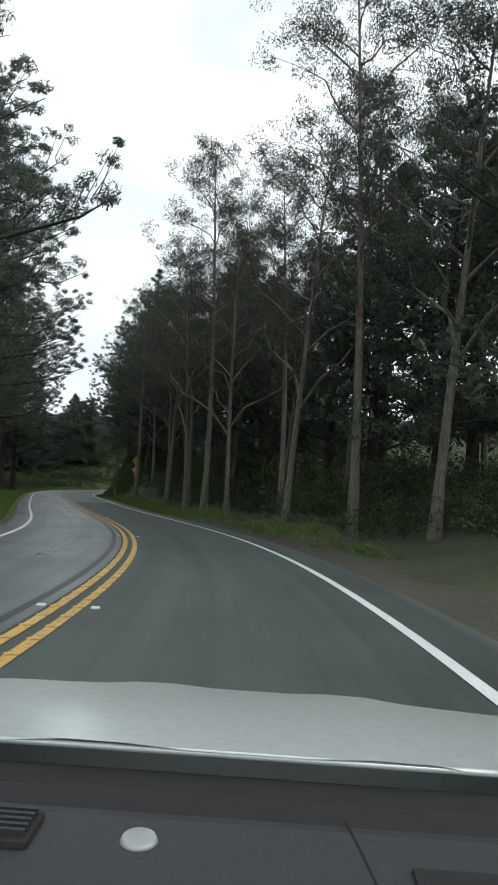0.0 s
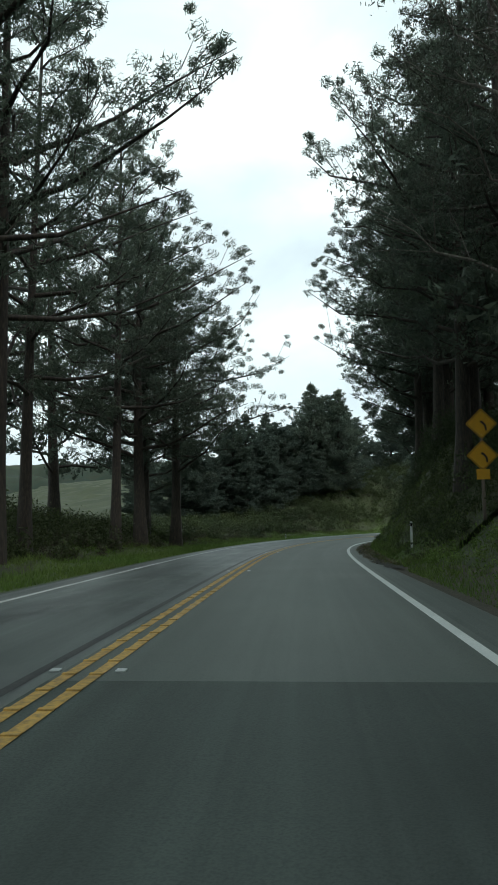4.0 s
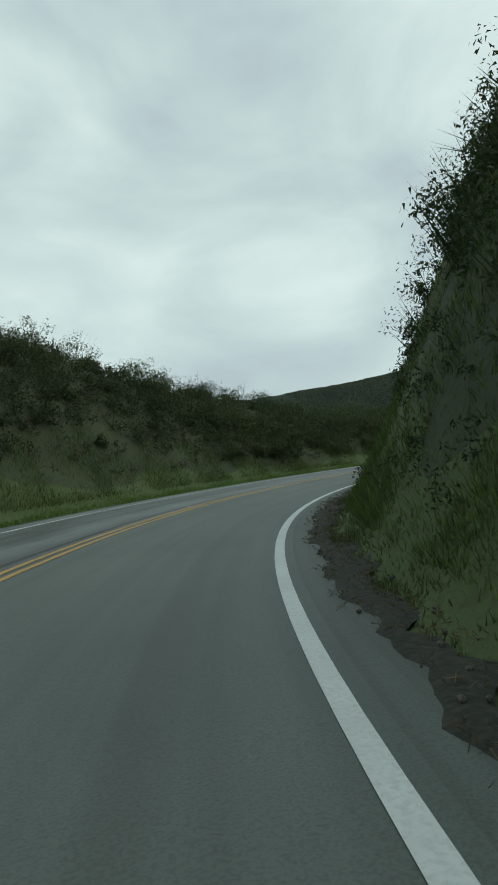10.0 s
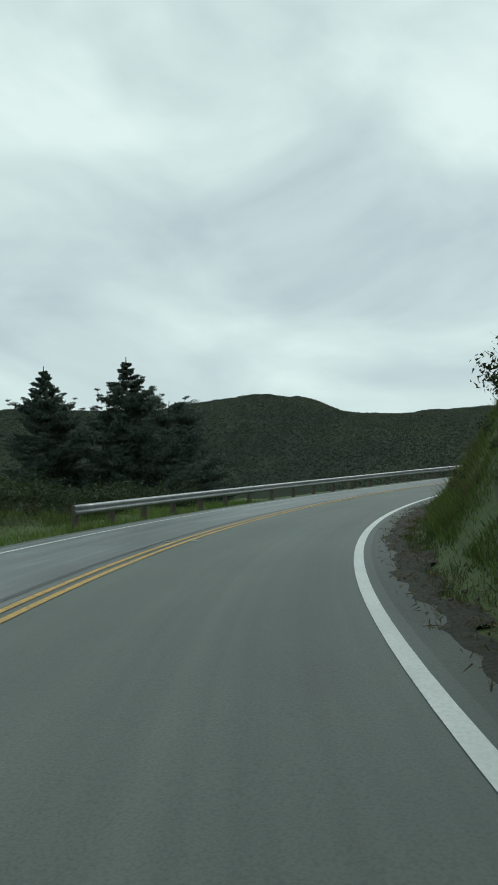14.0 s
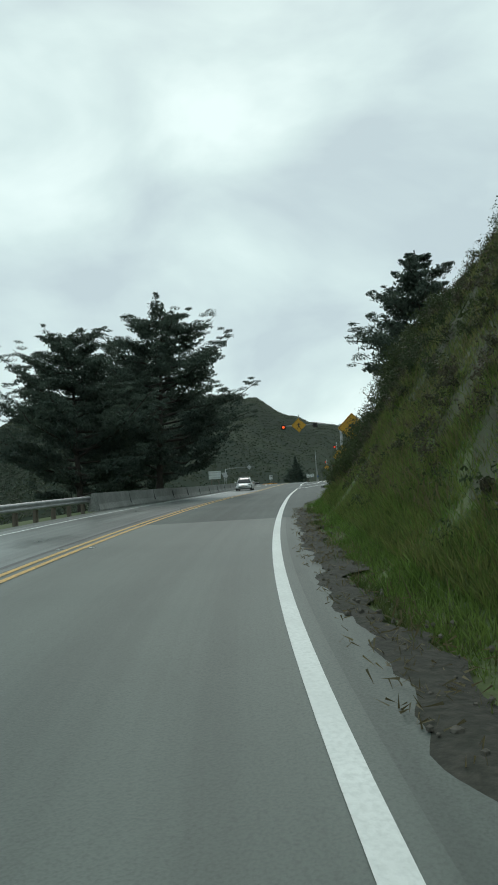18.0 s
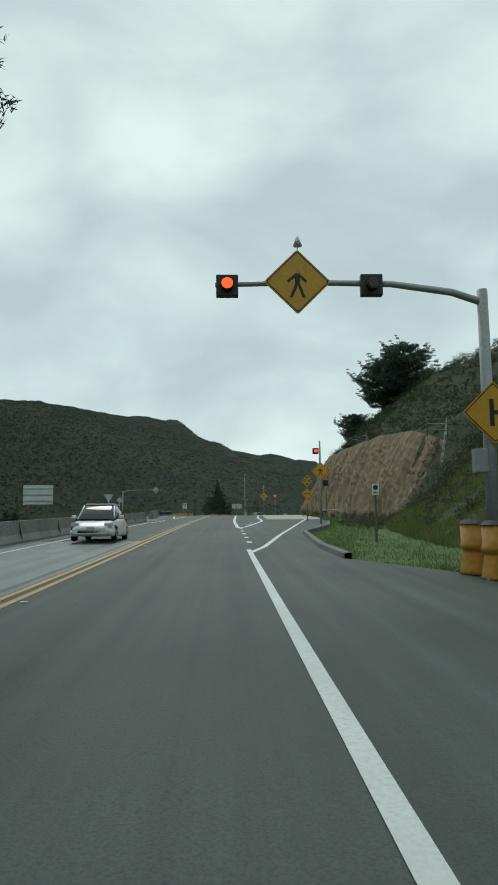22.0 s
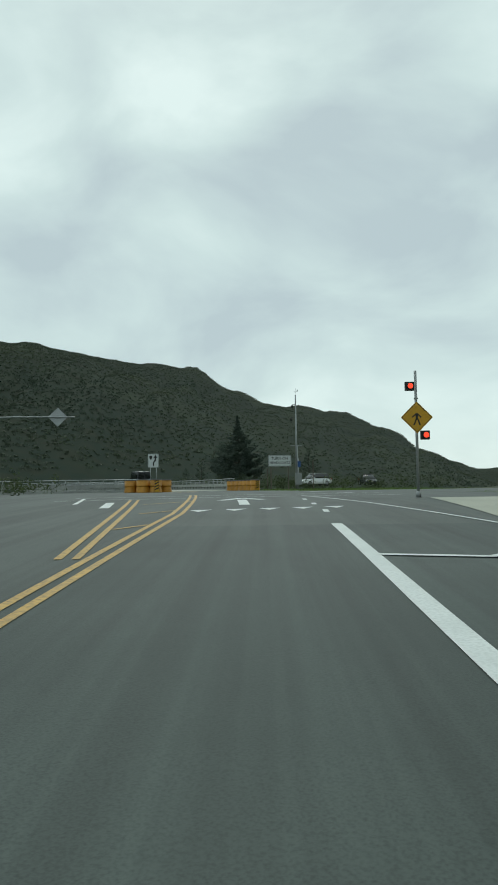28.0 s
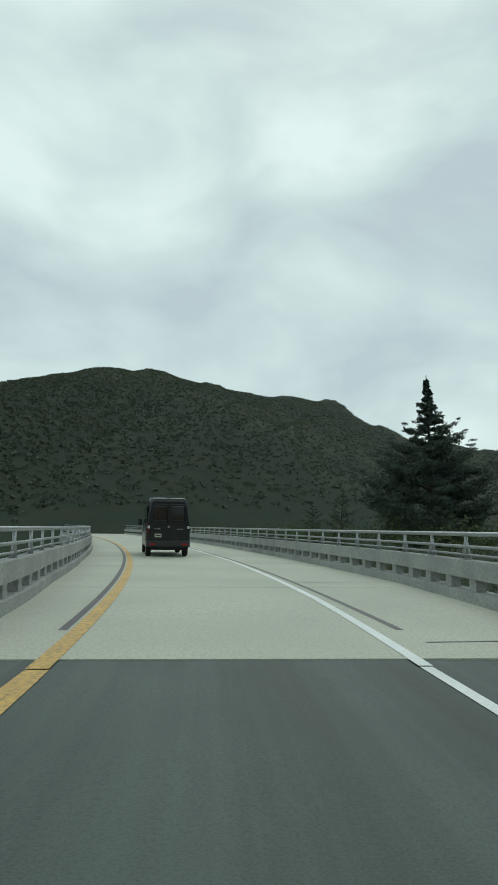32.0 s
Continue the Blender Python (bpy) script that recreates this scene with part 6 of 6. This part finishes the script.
def eucalyptus(seed, h, spread, low=0.45, bare=False, tilt=None):
    rng = np.random.default_rng(seed)
    tz = np.linspace(0, 1, 10)
    lean = rng.normal(size=2) * h * 0.03 if tilt is None else np.array(tilt)
    trunk = np.stack([lean[0] * tz ** 1.5 + 0.15 * np.sin(tz * 4), lean[1] * tz ** 1.5, tz * h * 0.92], -1)
    pieces = [tube(trunk, np.interp(tz, [0, 0.05, 1], [h * 0.010 + 0.06, h * 0.0075 + 0.02, 0.03]), 8)]
    cs, rs = [], []
    limbs = 17 if not bare else 24
    for k in range(limbs):
        u = low + (0.98 - low) * (k + rng.uniform(0, 1)) / limbs
        az = k * 2.4 + rng.uniform(-0.6, 0.6)
        ln = spread * (1.08 - u) ** 0.45 * rng.uniform(0.6, 1.1)
        d = np.array([math.cos(az), math.sin(az)])
        base = np.array([np.interp(u, tz, trunk[:, 0]), np.interp(u, tz, trunk[:, 1]), u * h * 0.92])
        t = np.linspace(0, 1, 6)
        path = np.stack([base[0] + d[0] * ln * t ** 0.9, base[1] + d[1] * ln * t ** 0.9, base[2] + ln * (1.05 * t - 0.30 * t ** 3)], -1)
        path[1:] += rng.normal(size=(5, 3)) * ln * 0.05
        pieces.append(tube(path, np.linspace(0.025 + 0.012 * ln, 0.012, 6), 5))
        for q in range(6 if not bare else 4):
            i = rng.integers(2, 6)
            tip = path[i] + rng.normal(size=3) * [0.24 * ln, 0.24 * ln, 0.16 * ln] + [0, 0, 0.12 * ln]
            pieces.append(tube(np.array([path[i - 1], (path[i - 1] + tip) / 2 + [0, 0, 0.1], tip]), [0.020, 0.014, 0.007], 4))
            for _ in range(4):
                cs.append(tip + rng.normal(size=3) * (0.45 if not bare else 0.30))
                rs.append(rng.uniform(0.35, 0.8) if not bare else rng.uniform(0.22, 0.5))
    crown = leaves(cs, rs, 60 if not bare else 46, 0.044, rng, flat=0.6, aspect=4.0, hang=0.9)
    return stack(pieces), crown


def plant(first, spots, seed):
    """Sets the first tree at the first spot and copies it to the rest: (s, o, size)."""
    rng = random.Random(seed)
    for n, (s, o, k) in enumerate(spots):
        m = place(s, o, zg(s, o) - 0.15, rng.uniform(0, 360), k)
        if n == 0:
            first.matrix_world = m
        else:
            copy_thing(first, m)


def plant_to(first, tall, spots, seed, set_first=False):
    """Copies a tree of the given height to (s, o, height of its tip over the road)."""
    rng = random.Random(seed)
    for n, (s, o, tip) in enumerate(spots):
        z = zg(s, o) - 0.3
        m = place(s, o, z, rng.uniform(0, 360), (tip - z) / tall)
        if n == 0 and set_first:
            first.matrix_world = m
        else:
            copy_thing(first, m)


def build_trees():
    rng = random.Random(21)
    pine_a = tree_thing("pine_tree", "tall dark Monterey pine with a dense ragged crown", *conifer(1, 23, 5.4, "pine", 0.14, fine=1.25, core_share=0.45), BARK, PINE_LEAF)
    pine_b = tree_thing("pine_tree", "broad dark pine with long reaching limbs", *conifer(2, 20, 7.4, "pine", 0.24, fine=1.25, core_share=0.35), BARK, PINE_LEAF)
    pine_c = tree_thing("pine_tree", "slim pine leaning out over the cut bank", *conifer(8, 8.9, 2.3, "pine", 0.42, (-5.0, -1.8), 30, fine=2.6, core_share=0.1, girth=0.6), BARK, PINE_LEAF)
    pine_d = tree_thing("pine_tree", "dark pine standing deep in the wood", *conifer(11, 22, 6.2, "pine", 0.12, limbs=38, fine=0.4), BARK, PINE_LEAF)
    pine_e = tree_thing("pine_tree", "pine with open limbs hanging low over the road", *conifer(15, 7.0, 4.2, "pine", 0.16, (-0.9, -0.6), 46, fine=3.0, core_share=0.0), BARK, PINE_LEAF)
    pine_f = tree_thing("pine_tree", "dense dark young pine with foliage down to the bank", *conifer(21, 15, 4.4, "pine", 0.0, (0, 0), 84, fine=1.25, core_share=1.0), BARK, PINE_LEAF)
    pine_g = tree_thing("pine_tree", "open old pine with bare lower limbs and a thin crown", *conifer(22, 22, 6.4, "pine", 0.26, limbs=30, fine=1.2, core_share=0.0, girth=0.65), BARK, PINE_LEAF)
    cyp_a = tree_thing("cypress_tree", "dark spreading cypress with flat layered foliage", *conifer(3, 14.5, 8.6, "cypress", 0.10, (0, 0), 66, 0.38), BARK, CYPRESS_LEAF)
    cyp_b = tree_thing("cypress_tree", "dense dark cypress with a pointed ragged crown", *conifer(4, 15, 6.6, "cypress", 0.02, (0, 0), 100, 0.72), BARK, CYPRESS_LEAF)
    cyp_c = tree_thing("cypress_tree", "tall cypress with a bare lower trunk and layered crown", *conifer(9, 12.5, 5.6, "cypress", 0.24, (0, 0), 52, 0.50), BARK, CYPRESS_LEAF)
    cyp_f = tree_thing("cypress_tree", "broad dark domed cypress with foliage down to the ground", *conifer(18, 13, 6.6, "cypress", 0.0, (0, 0), 90, 0.52), BARK, CYPRESS_LEAF)
    cyp_e = tree_thing("cypress_tree", "low wind-shaped cypress with a wide fan of limbs", *conifer(17, 8.4, 6.6, "cypress", 0.08, (0.6, 0), 60, 0.28), BARK, CYPRESS_LEAF)
    cyp_c.matrix_world = place(279.4, 11.8, zg(279.4, 11.8) - 1.5, 40)
    euc_a = tree_thing("eucalyptus_tree", "very tall slim eucalyptus with pale bare trunk", *eucalyptus(5, 30, 6.0, 0.45), BARK_PALE, EUC_LEAF)
    euc_b = tree_thing("eucalyptus_tree", "tall eucalyptus with forked limbs and hanging leaves", *eucalyptus(6, 26, 7.0, 0.28), BARK_PALE, EUC_LEAF)
    euc_c = tree_thing("eucalyptus_tree", "young thin eucalyptus with a sparse feathery crown", *eucalyptus(7, 15.2, 2.9, 0.06, True, (-1.5, 0.4)), BARK, EUC_LEAF)
    left = [(s + rng.uniform(-1.5, 1.5), -rng.uniform(8.2, 10.5), rng.uniform(0.95, 1.2)) for s in range(20, 104, 7)]
    left2 = [(s + rng.uniform(-3, 3), -rng.uniform(14, 27), rng.uniform(0.95, 1.25)) for s in range(12, 112, 9)]
    side = [(86, 10.0, 1.1), (91, 9.0, 1.05), (97, 10.5, 1.15), (103, 9.5, 1.1), (109, 10.5, 1.1), (115, 10, 1.0), (120, 10, 1.05), (125, 11, 1.0), (99, 16, 1.1), (107, 17, 1.1), (116, 17, 1.0), (125, 16, 0.95)]
    far = [(s + rng.uniform(-2, 2), rng.uniform(12, 28), rng.uniform(0.75, 1.05)) for s in range(20, 96, 4)]
    plant(pine_g, left, 19)
    plant(pine_a, side[::2] + [(113, 12.5, 1.15), (120, 13.5, 1.1), (107, -11, 1.0), (116, 9.0, 1.05), (123, 9.3, 0.9)], 1)
    plant(pine_b, [(105.5, -8.0, 1.05)] + side[1::2] + [(111, 8.6, 1.0), (112, -13, 0.95), (101, -8.8, 1.1), (119, 8.6, 0.85), (198.3, 6.6, 0.24), (199.6, 7.4, 0.2)], 2)
    plant_to(pine_f, 14.8, [(146.1, -17.3, 20.6), (147.6, -14.6, 19.6)], 12)
    plant(pine_d, left2 + far + [(133, 15, 0.7)], 9)
    pine_c.matrix_world = place(127.0, 7.7, zg(127.0, 7.7) - 0.2)
    pine_e.matrix_world = place(134.1, 6.6, zg(134.1, 6.6) - 0.1)
    plant(pine_f, [(123.8, 8.7, 1.0), (121.5, 9.6, 1.0), (126.5, 11.0, 0.9)], 23)
    plant(cyp_a, [(293, -5.95, 1.04), (286, -9.5, 0.85), (301, -10.0, 0.95), (150.5, -20.0, 0.9)], 3)
    plant_to(cyp_a, 15, [(241, -27, 8.5), (155, -20, 16.5)], 13)
    plant_to(cyp_f, 13.3, [(150.2, -17.6, 18.6), (141.5, -19.5, 15.6), (136, -21, 14.6), (145.5, -20.5, 16.0), (130.5, -23, 13.0), (161, -19.8, 20.0), (147.0, -16.0, 14.6), (144.2, -18.0, 14.2), (139.0, -18.5, 12.5)], 16, True)
    plant_to(cyp_b, 15, [(138.4, -21, 16.0), (143, -22.4, 17.6), (131.5, -22, 12.5), (126, -24, 11), (148, -23, 16), (157, -23, 15.5), (141, -27, 16), (136, -18.5, 10.5), (234.9, -21.4, 11.8), (232.7, -26.2, 11.4), (167, -17.5, 11.2)], 4, True)
    plant_to(cyp_b, 15, [(396, -30, 2.0), (404, -34, 2.5)], 14)
    cyp_e.matrix_world = place(389.5, 29.0, zg(389.5, 29.0) - 0.6, 70)
    plant_to(cyp_e, 8.8, [(394, 26.8, 24.6), (402, 23.6, 17.2), (352, 33, 22.5)], 15)
    cyp_d = tree_thing("cypress_tree", "dark cypress with a thin leaning spire over a broad skirt", *conifer(12, 14, 9.5, "cypress", 0.03, (0.5, 0.3), 90, 1.35), BARK, CYPRESS_LEAF)
    cyp_d.matrix_world = place(488, 22, zg(488, 22) - 0.2, 30, 0.97)
    right = [(s + rng.uniform(-1.5, 1.5), rng.uniform(7.4, 10.5), rng.uniform(0.85, 1.1)) for s in range(16, 84, 5)]
    deep = [(s + rng.uniform(-2, 2), rng.uniform(12, 26), rng.uniform(0.8, 1.2)) for s in range(10, 92, 4)]
    plant(euc_a, right[::2] + deep[::2], 5)
    plant(euc_b, right[1::2] + deep[1::2] + [(34, -8.5, 0.8)], 6)
    euc_c.matrix_world = place(198.2, 7.3, zg(198.2, 7.3) - 0.4)
    copy_thing(euc_c, place(188, 9.8, zg(188, 9.8) - 0.15, 50, 0.45))
    plant_far = [(300 + 12 * k, -34 - rng.uniform(0, 14), rng.uniform(0.35, 0.6)) for k in range(12)] + [(470 + 9 * k, 20 + rng.uniform(0, 16), rng.uniform(0.20, 0.28)) for k in range(8)]
    for s, o, k in plant_far:
        copy_thing(pine_d, place(s, o, zg(s, o) - 0.3, rng.uniform(0, 360), k))


def shrubs(name, label, s0, s1, o0, o1, count, size, material, seed, leaf=0.11, per=34, height=0.55, dens=None, stems=0):
    """One mass of shrubs on the land between two offsets."""
    rng = np.random.default_rng(seed)
    s = rng.uniform(s0, s1, count)
    o = o0 + (o1 - o0) * rng.uniform(0, 1, count) ** 0.85
    if dens is not None:
        keep = rng.uniform(0, 1, count) < dens(s, np.abs(o))
        s, o = s[keep], o[keep]
    r = size * rng.uniform(0.5, 1.5, len(s))
    c = road(s, o, rise(s, o) + r * height)
    lumps = 9
    d = rng.normal(size=(len(s) * lumps, 3))
    d /= np.linalg.norm(d, axis=1, keepdims=True)
    mid = np.repeat(c, lumps, 0) + d * (np.repeat(r, lumps) * rng.uniform(0.25, 0.80, len(d)))[:, None] * [1, 1, 0.75]
    v, f = leaves(mid, np.repeat(r, lumps) * rng.uniform(0.26, 0.46, len(d)), max(4, per // lumps), leaf, rng, flat=0.75, aspect=1.9, out=1.0)
    if stems:
        n = len(s) * stems
        foot = np.repeat(c - np.stack([0 * r, 0 * r, r * height], -1), stems, 0) + rng.normal(size=(n, 3)) * [0.12, 0.12, 0.02]
        d = rng.normal(size=(n, 3)) * [1, 1, 0.5] + [0, 0, 0.7]
        d /= np.linalg.norm(d, axis=1, keepdims=True)
        tip = np.repeat(c, stems, 0) + d * np.repeat(r, stems)[:, None] * rng.uniform(0.7, 1.12, (n, 1)) * [1, 1, 0.85]
        wide = rng.normal(size=(n, 3)) * 0.012
        sv = np.stack([foot - wide, foot + wide, tip], 1).reshape(-1, 3)
        v, f = stack([(v, f), (sv, np.arange(n * 3).reshape(-1, 3))])
    tagged(new(name, mesh_np(name, v, f, material)), label, "shrub", "", "stuff")


def grass(name, label, s0, s1, off, width, count, height, material, seed, patchy=0.0):
    rng = np.random.default_rng(seed)
    s = rng.uniform(s0, s1, count)
    o = off(s) + width * rng.uniform(0, 1, count) ** 1.4
    lush = np.sin(s * 1.3 + o * 0.9) + np.sin(s * 0.47 - o * 2.1 + 1) + np.sin(s * 2.9 + o * 2.3) * 0.7 + rng.normal(size=count) * 0.5
    keep = lush > -2.5 + 2.6 * patchy
    s, o, lush = s[keep], o[keep], lush[keep]
    count = len(s)
    p = road(s, o, rise(s, o) - 0.02)
    h = height * rng.uniform(0.4, 1.3, (count, 1)) * np.clip(0.8 + 0.25 * lush, 0.5, 1.5)[:, None]
    a = rng.uniform(0, 2 * np.pi, count)
    w = np.stack([np.cos(a), np.sin(a), 0 * a], -1) * 0.011
    tip = p + np.stack([rng.normal(size=count) * 0.4, rng.normal(size=count) * 0.4, np.ones(count)], -1) * h
    v = np.stack([p - w, p + w, tip], 1).reshape(-1, 3)
    tagged(new(name, mesh_np(name, v, np.arange(count * 3).reshape(-1, 3), material)), label, "grass", "", "stuff")


def twigs(name, label, spots, material, seed, n=30, h=2.2):
    """Bare branching shrubs as thin tubes."""
    rng = np.random.default_rng(seed)
    pieces = []
    for s, o in spots:
        b = road(s, o, zg(s, o) - 0.1)
        for _ in range(n):
            d = rng.normal(size=3) * [0.45, 0.45, 0.2] + [0, 0, 1]
            ln = h * rng.uniform(0.4, 1.1)
            t = np.linspace(0, 1, 4)[:, None]
            path = b + d * ln * t + rng.normal(size=(4, 3)) * 0.08 * t
            pieces.append(tube(path, [0.016, 0.012, 0.008, 0.003], 4))
    v, f = stack(pieces)
    tagged(new(name, mesh_np(name, v, f, material)), label, "shrub", "", "stuff")


build_trees()
shrubs("bank_shrubs", "dense green scrub covering the cut bank", 84, 262, 6.9, 15, 2100, 0.85, SHRUB_LEAF, 31, leaf=0.050, per=240, stems=10, dens=lambda s, o: np.where(s > 232, np.where(o > 10.5, 0.25, 0.0), np.where((s > 214) & (o < 9.3), 0.12, 1.0)))
shrubs("bank_brush", "low tangled green brush at the foot of the bank", 84, 262, 5.6, 8.0, 1100, 0.30, SHRUB_LEAF, 32, leaf=0.032, per=80, dens=lambda s, o: np.where(s > 205, 0.35, 1.0))
shrubs("bank_crest_shrubs", "tall dark bushes along the top of the bank", 98, 214, 8.6, 12.5, 560, 1.1, SHRUB_LEAF, 33, leaf=0.050, per=520, height=0.7, stems=30)
shrubs("slope_bushes", "olive and brown bushes scattered over the open slope", 222, 278, 6.0, 13, 850, 0.36, SHRUB_DRY, 48, leaf=0.030, per=180, height=0.5)
shrubs("slope_green_bushes", "green bushes on the upper half of the open slope", 232, 274, 7.7, 12.5, 520, 0.48, SHRUB_LEAF, 62, leaf=0.032, per=240, height=0.45, stems=8)
shrubs("shoulder_bushes", "grey-green bushes on the shoulder of the slope before the sign", 263.5, 271.5, 6.3, 8.6, 75, 0.62, SHRUB_LEAF, 63, leaf=0.036, per=320, height=0.55, stems=10)
shrubs("sign_foot_bushes", "leafy bush in front of the crossing sign", 267.0, 270.8, 5.9, 6.9, 24, 0.55, SHRUB_LEAF, 64, leaf=0.034, per=320, height=0.75, stems=12)
shrubs("rock_top_bushes", "dark scrub on top of the rock cut", 388, 410, 19.6, 25, 120, 0.9, SHRUB_LEAF, 65, leaf=0.06, per=160, height=0.6)
shrubs("slope_crest_green", "yellow-green bush at the shoulder of the slope", 265, 274, 7.4, 11, 40, 0.5, SHRUB_LEAF, 49, leaf=0.045, per=260, height=0.6)
shrubs("slope_crest_brush", "brown and green brush along the top of the open slope", 222, 286, 10.2, 17, 620, 0.42, SHRUB_DRY, 43, leaf=0.045, per=130, height=0.6)
shrubs("hillside_brush", "dry brown and green brush on the hillside", 258, 345, 11.5, 34, 2300, 0.55, SHRUB_DRY, 34, leaf=0.055, per=70)
shrubs("hillside_bushes", "dark green bushes on the hillside above the rock", 262, 412, 15, 42, 4200, 0.75, SHRUB_LEAF, 35, leaf=0.075, per=80)
shrubs("left_bank_shrubs", "dense dark scrub on the bank beside the oncoming lane", 84, 230, -8.8, -26, 3000, 1.15, SHRUB_LEAF, 36, leaf=0.085, per=190, height=0.42, stems=12)
shrubs("left_low_brush", "grey-brown low brush above the grass verge", 84, 220, -7.8, -15, 1300, 0.55, SHRUB_DRY, 37, leaf=0.05, per=80)
shrubs("left_crest_bushes", "uneven dark bushes along the skyline of the bank", 132, 220, -11, -17.5, 260, 1.15, SHRUB_LEAF, 45, leaf=0.06, per=300, height=0.8, stems=16)
shrubs("left_end_bushes", "tall dark bushes hiding the start of the guard rail", 188, 217, -8.4, -12.5, 90, 1.4, SHRUB_LEAF, 44, leaf=0.06, per=480, height=0.75, stems=24)
shrubs("valley_scrub", "dark scrub falling away into the valley", 215, 440, -11, -40, 1800, 1.1, SHRUB_LEAF, 38, leaf=0.10, per=64)
shrubs("forest_undergrowth", "dark leafy undergrowth beneath the tall trees", -8, 92, 8.5, 30, 2200, 1.1, SHRUB_LEAF, 39, leaf=0.075, per=100, height=0.9)
shrubs("forest_undergrowth_left", "dark undergrowth beneath the pines", -8, 110, -11, -30, 1900, 1.1, SHRUB_LEAF, 40, leaf=0.085, per=80, height=0.9)
shrubs("forest_thicket", "tall dark thicket between the eucalyptus trunks", -8, 96, 10.5, 34, 520, 2.0, SHRUB_LEAF, 46, leaf=0.10, per=320, height=1.0, stems=10)
shrubs("forest_thicket_left", "dark young growth between the pines", 20, 108, -15, -32, 170, 1.7, SHRUB_LEAF, 47, leaf=0.10, per=260, height=0.95, stems=10)
shrubs("verge_ferns", "bright green low plants at the wood's edge", 18, 84, 5.7, 8.0, 260, 0.4, GRASS_BLADE, 42, leaf=0.04, per=90)
shrubs("bridge_side_bushes", "dark bushes beyond the bridge parapet", 455, 552, 14, 40, 700, 1.3, SHRUB_LEAF, 41, leaf=0.10, per=80, height=0.8)
grass("verge_grass_right", "green grass along the right verge", 40, 300, lambda s: table(s, RIGHT, 1) + np.where(s > 82, 0.7, 0.5), 3.0, 80000, 0.24, GRASS_BLADE, 51)
grass("verge_grass_left", "green grass along the left verge", -8, 230, lambda s: -(table(s, LEFT, 1) + 0.5), -5.0, 170000, 0.24, GRASS_BLADE, 52)
grass("left_bank_grass", "long grass between the bushes of the left bank", 110, 222, lambda s: -(table(s, LEFT, 2) + 0.4), -6.5, 110000, 0.26, BANK_BLADE, 60, 0.6)
grass("lawn_grass", "bright green lawn grass by the junction", 262, 412, lambda s: table(s, RIGHT, 1) + 0.2, 5.5, 80000, 0.14, GRASS_BLADE, 53)
grass("bank_grass", "long green grass on the cut bank", 84, 268, lambda s: table(s, RIGHT, 2) + 0.3, 3.6, 150000, 0.20, BANK_BLADE, 54, 0.7)
grass("slope_grass", "long pale green grass on the open slope", 210, 272, lambda s: table(s, RIGHT, 2) + 0.3, 6.5, 240000, 0.22, SLOPE_BLADE, 57, 0.30)
grass("slope_straw", "dry straw-coloured grass on the open slope", 210, 300, lambda s: table(s, RIGHT, 2) + 0.8, 7.0, 70000, 0.30, STRAW, 58, 0.75)
grass("dead_grass_tufts", "dry straw tufts at the foot of the bank", 84, 330, lambda s: table(s, RIGHT, 1) + 0.2, 4.0, 9000, 0.22, STRAW, 55)
grass("foot_grass", "short green grass creeping over the soil edge", 84, 266, lambda s: table(s, RIGHT, 1) + 0.22, 1.3, 90000, 0.13, BANK_BLADE, 59, 0.6)
grass("slope_foot_grass", "bright green grass along the foot of the open slope", 222, 272, lambda s: table(s, RIGHT, 1) + 0.45, 2.4, 110000, 0.15, GRASS_BLADE, 66, 0.25)
grass("hillside_grass", "yellow-green grass on the hillside by the junction", 272, 335, lambda s: table(s, RIGHT, 2) + 0.5, 13.0, 150000, 0.34, SLOPE_BLADE, 67, 0.35)
grass("island_grass", "green grass on the junction island", 425, 452, lambda s: 6.9 + 0 * s, 14, 26000, 0.2, GRASS_BLADE, 56)
twigs("bare_bushes", "bare grey twiggy bushes on the bank top", [(141, 9.6), (144, 9.9), (148, 10.0), (139, 10.4), (163, 10.2), (167, 10.6), (178, 10.4), (184, 10.2), (150, 10.5), (152, 11), (155, 11.5), (158, 10.8), (196, -11), (200, -12), (172, 10.6)], SHRUB_DRY, 61)
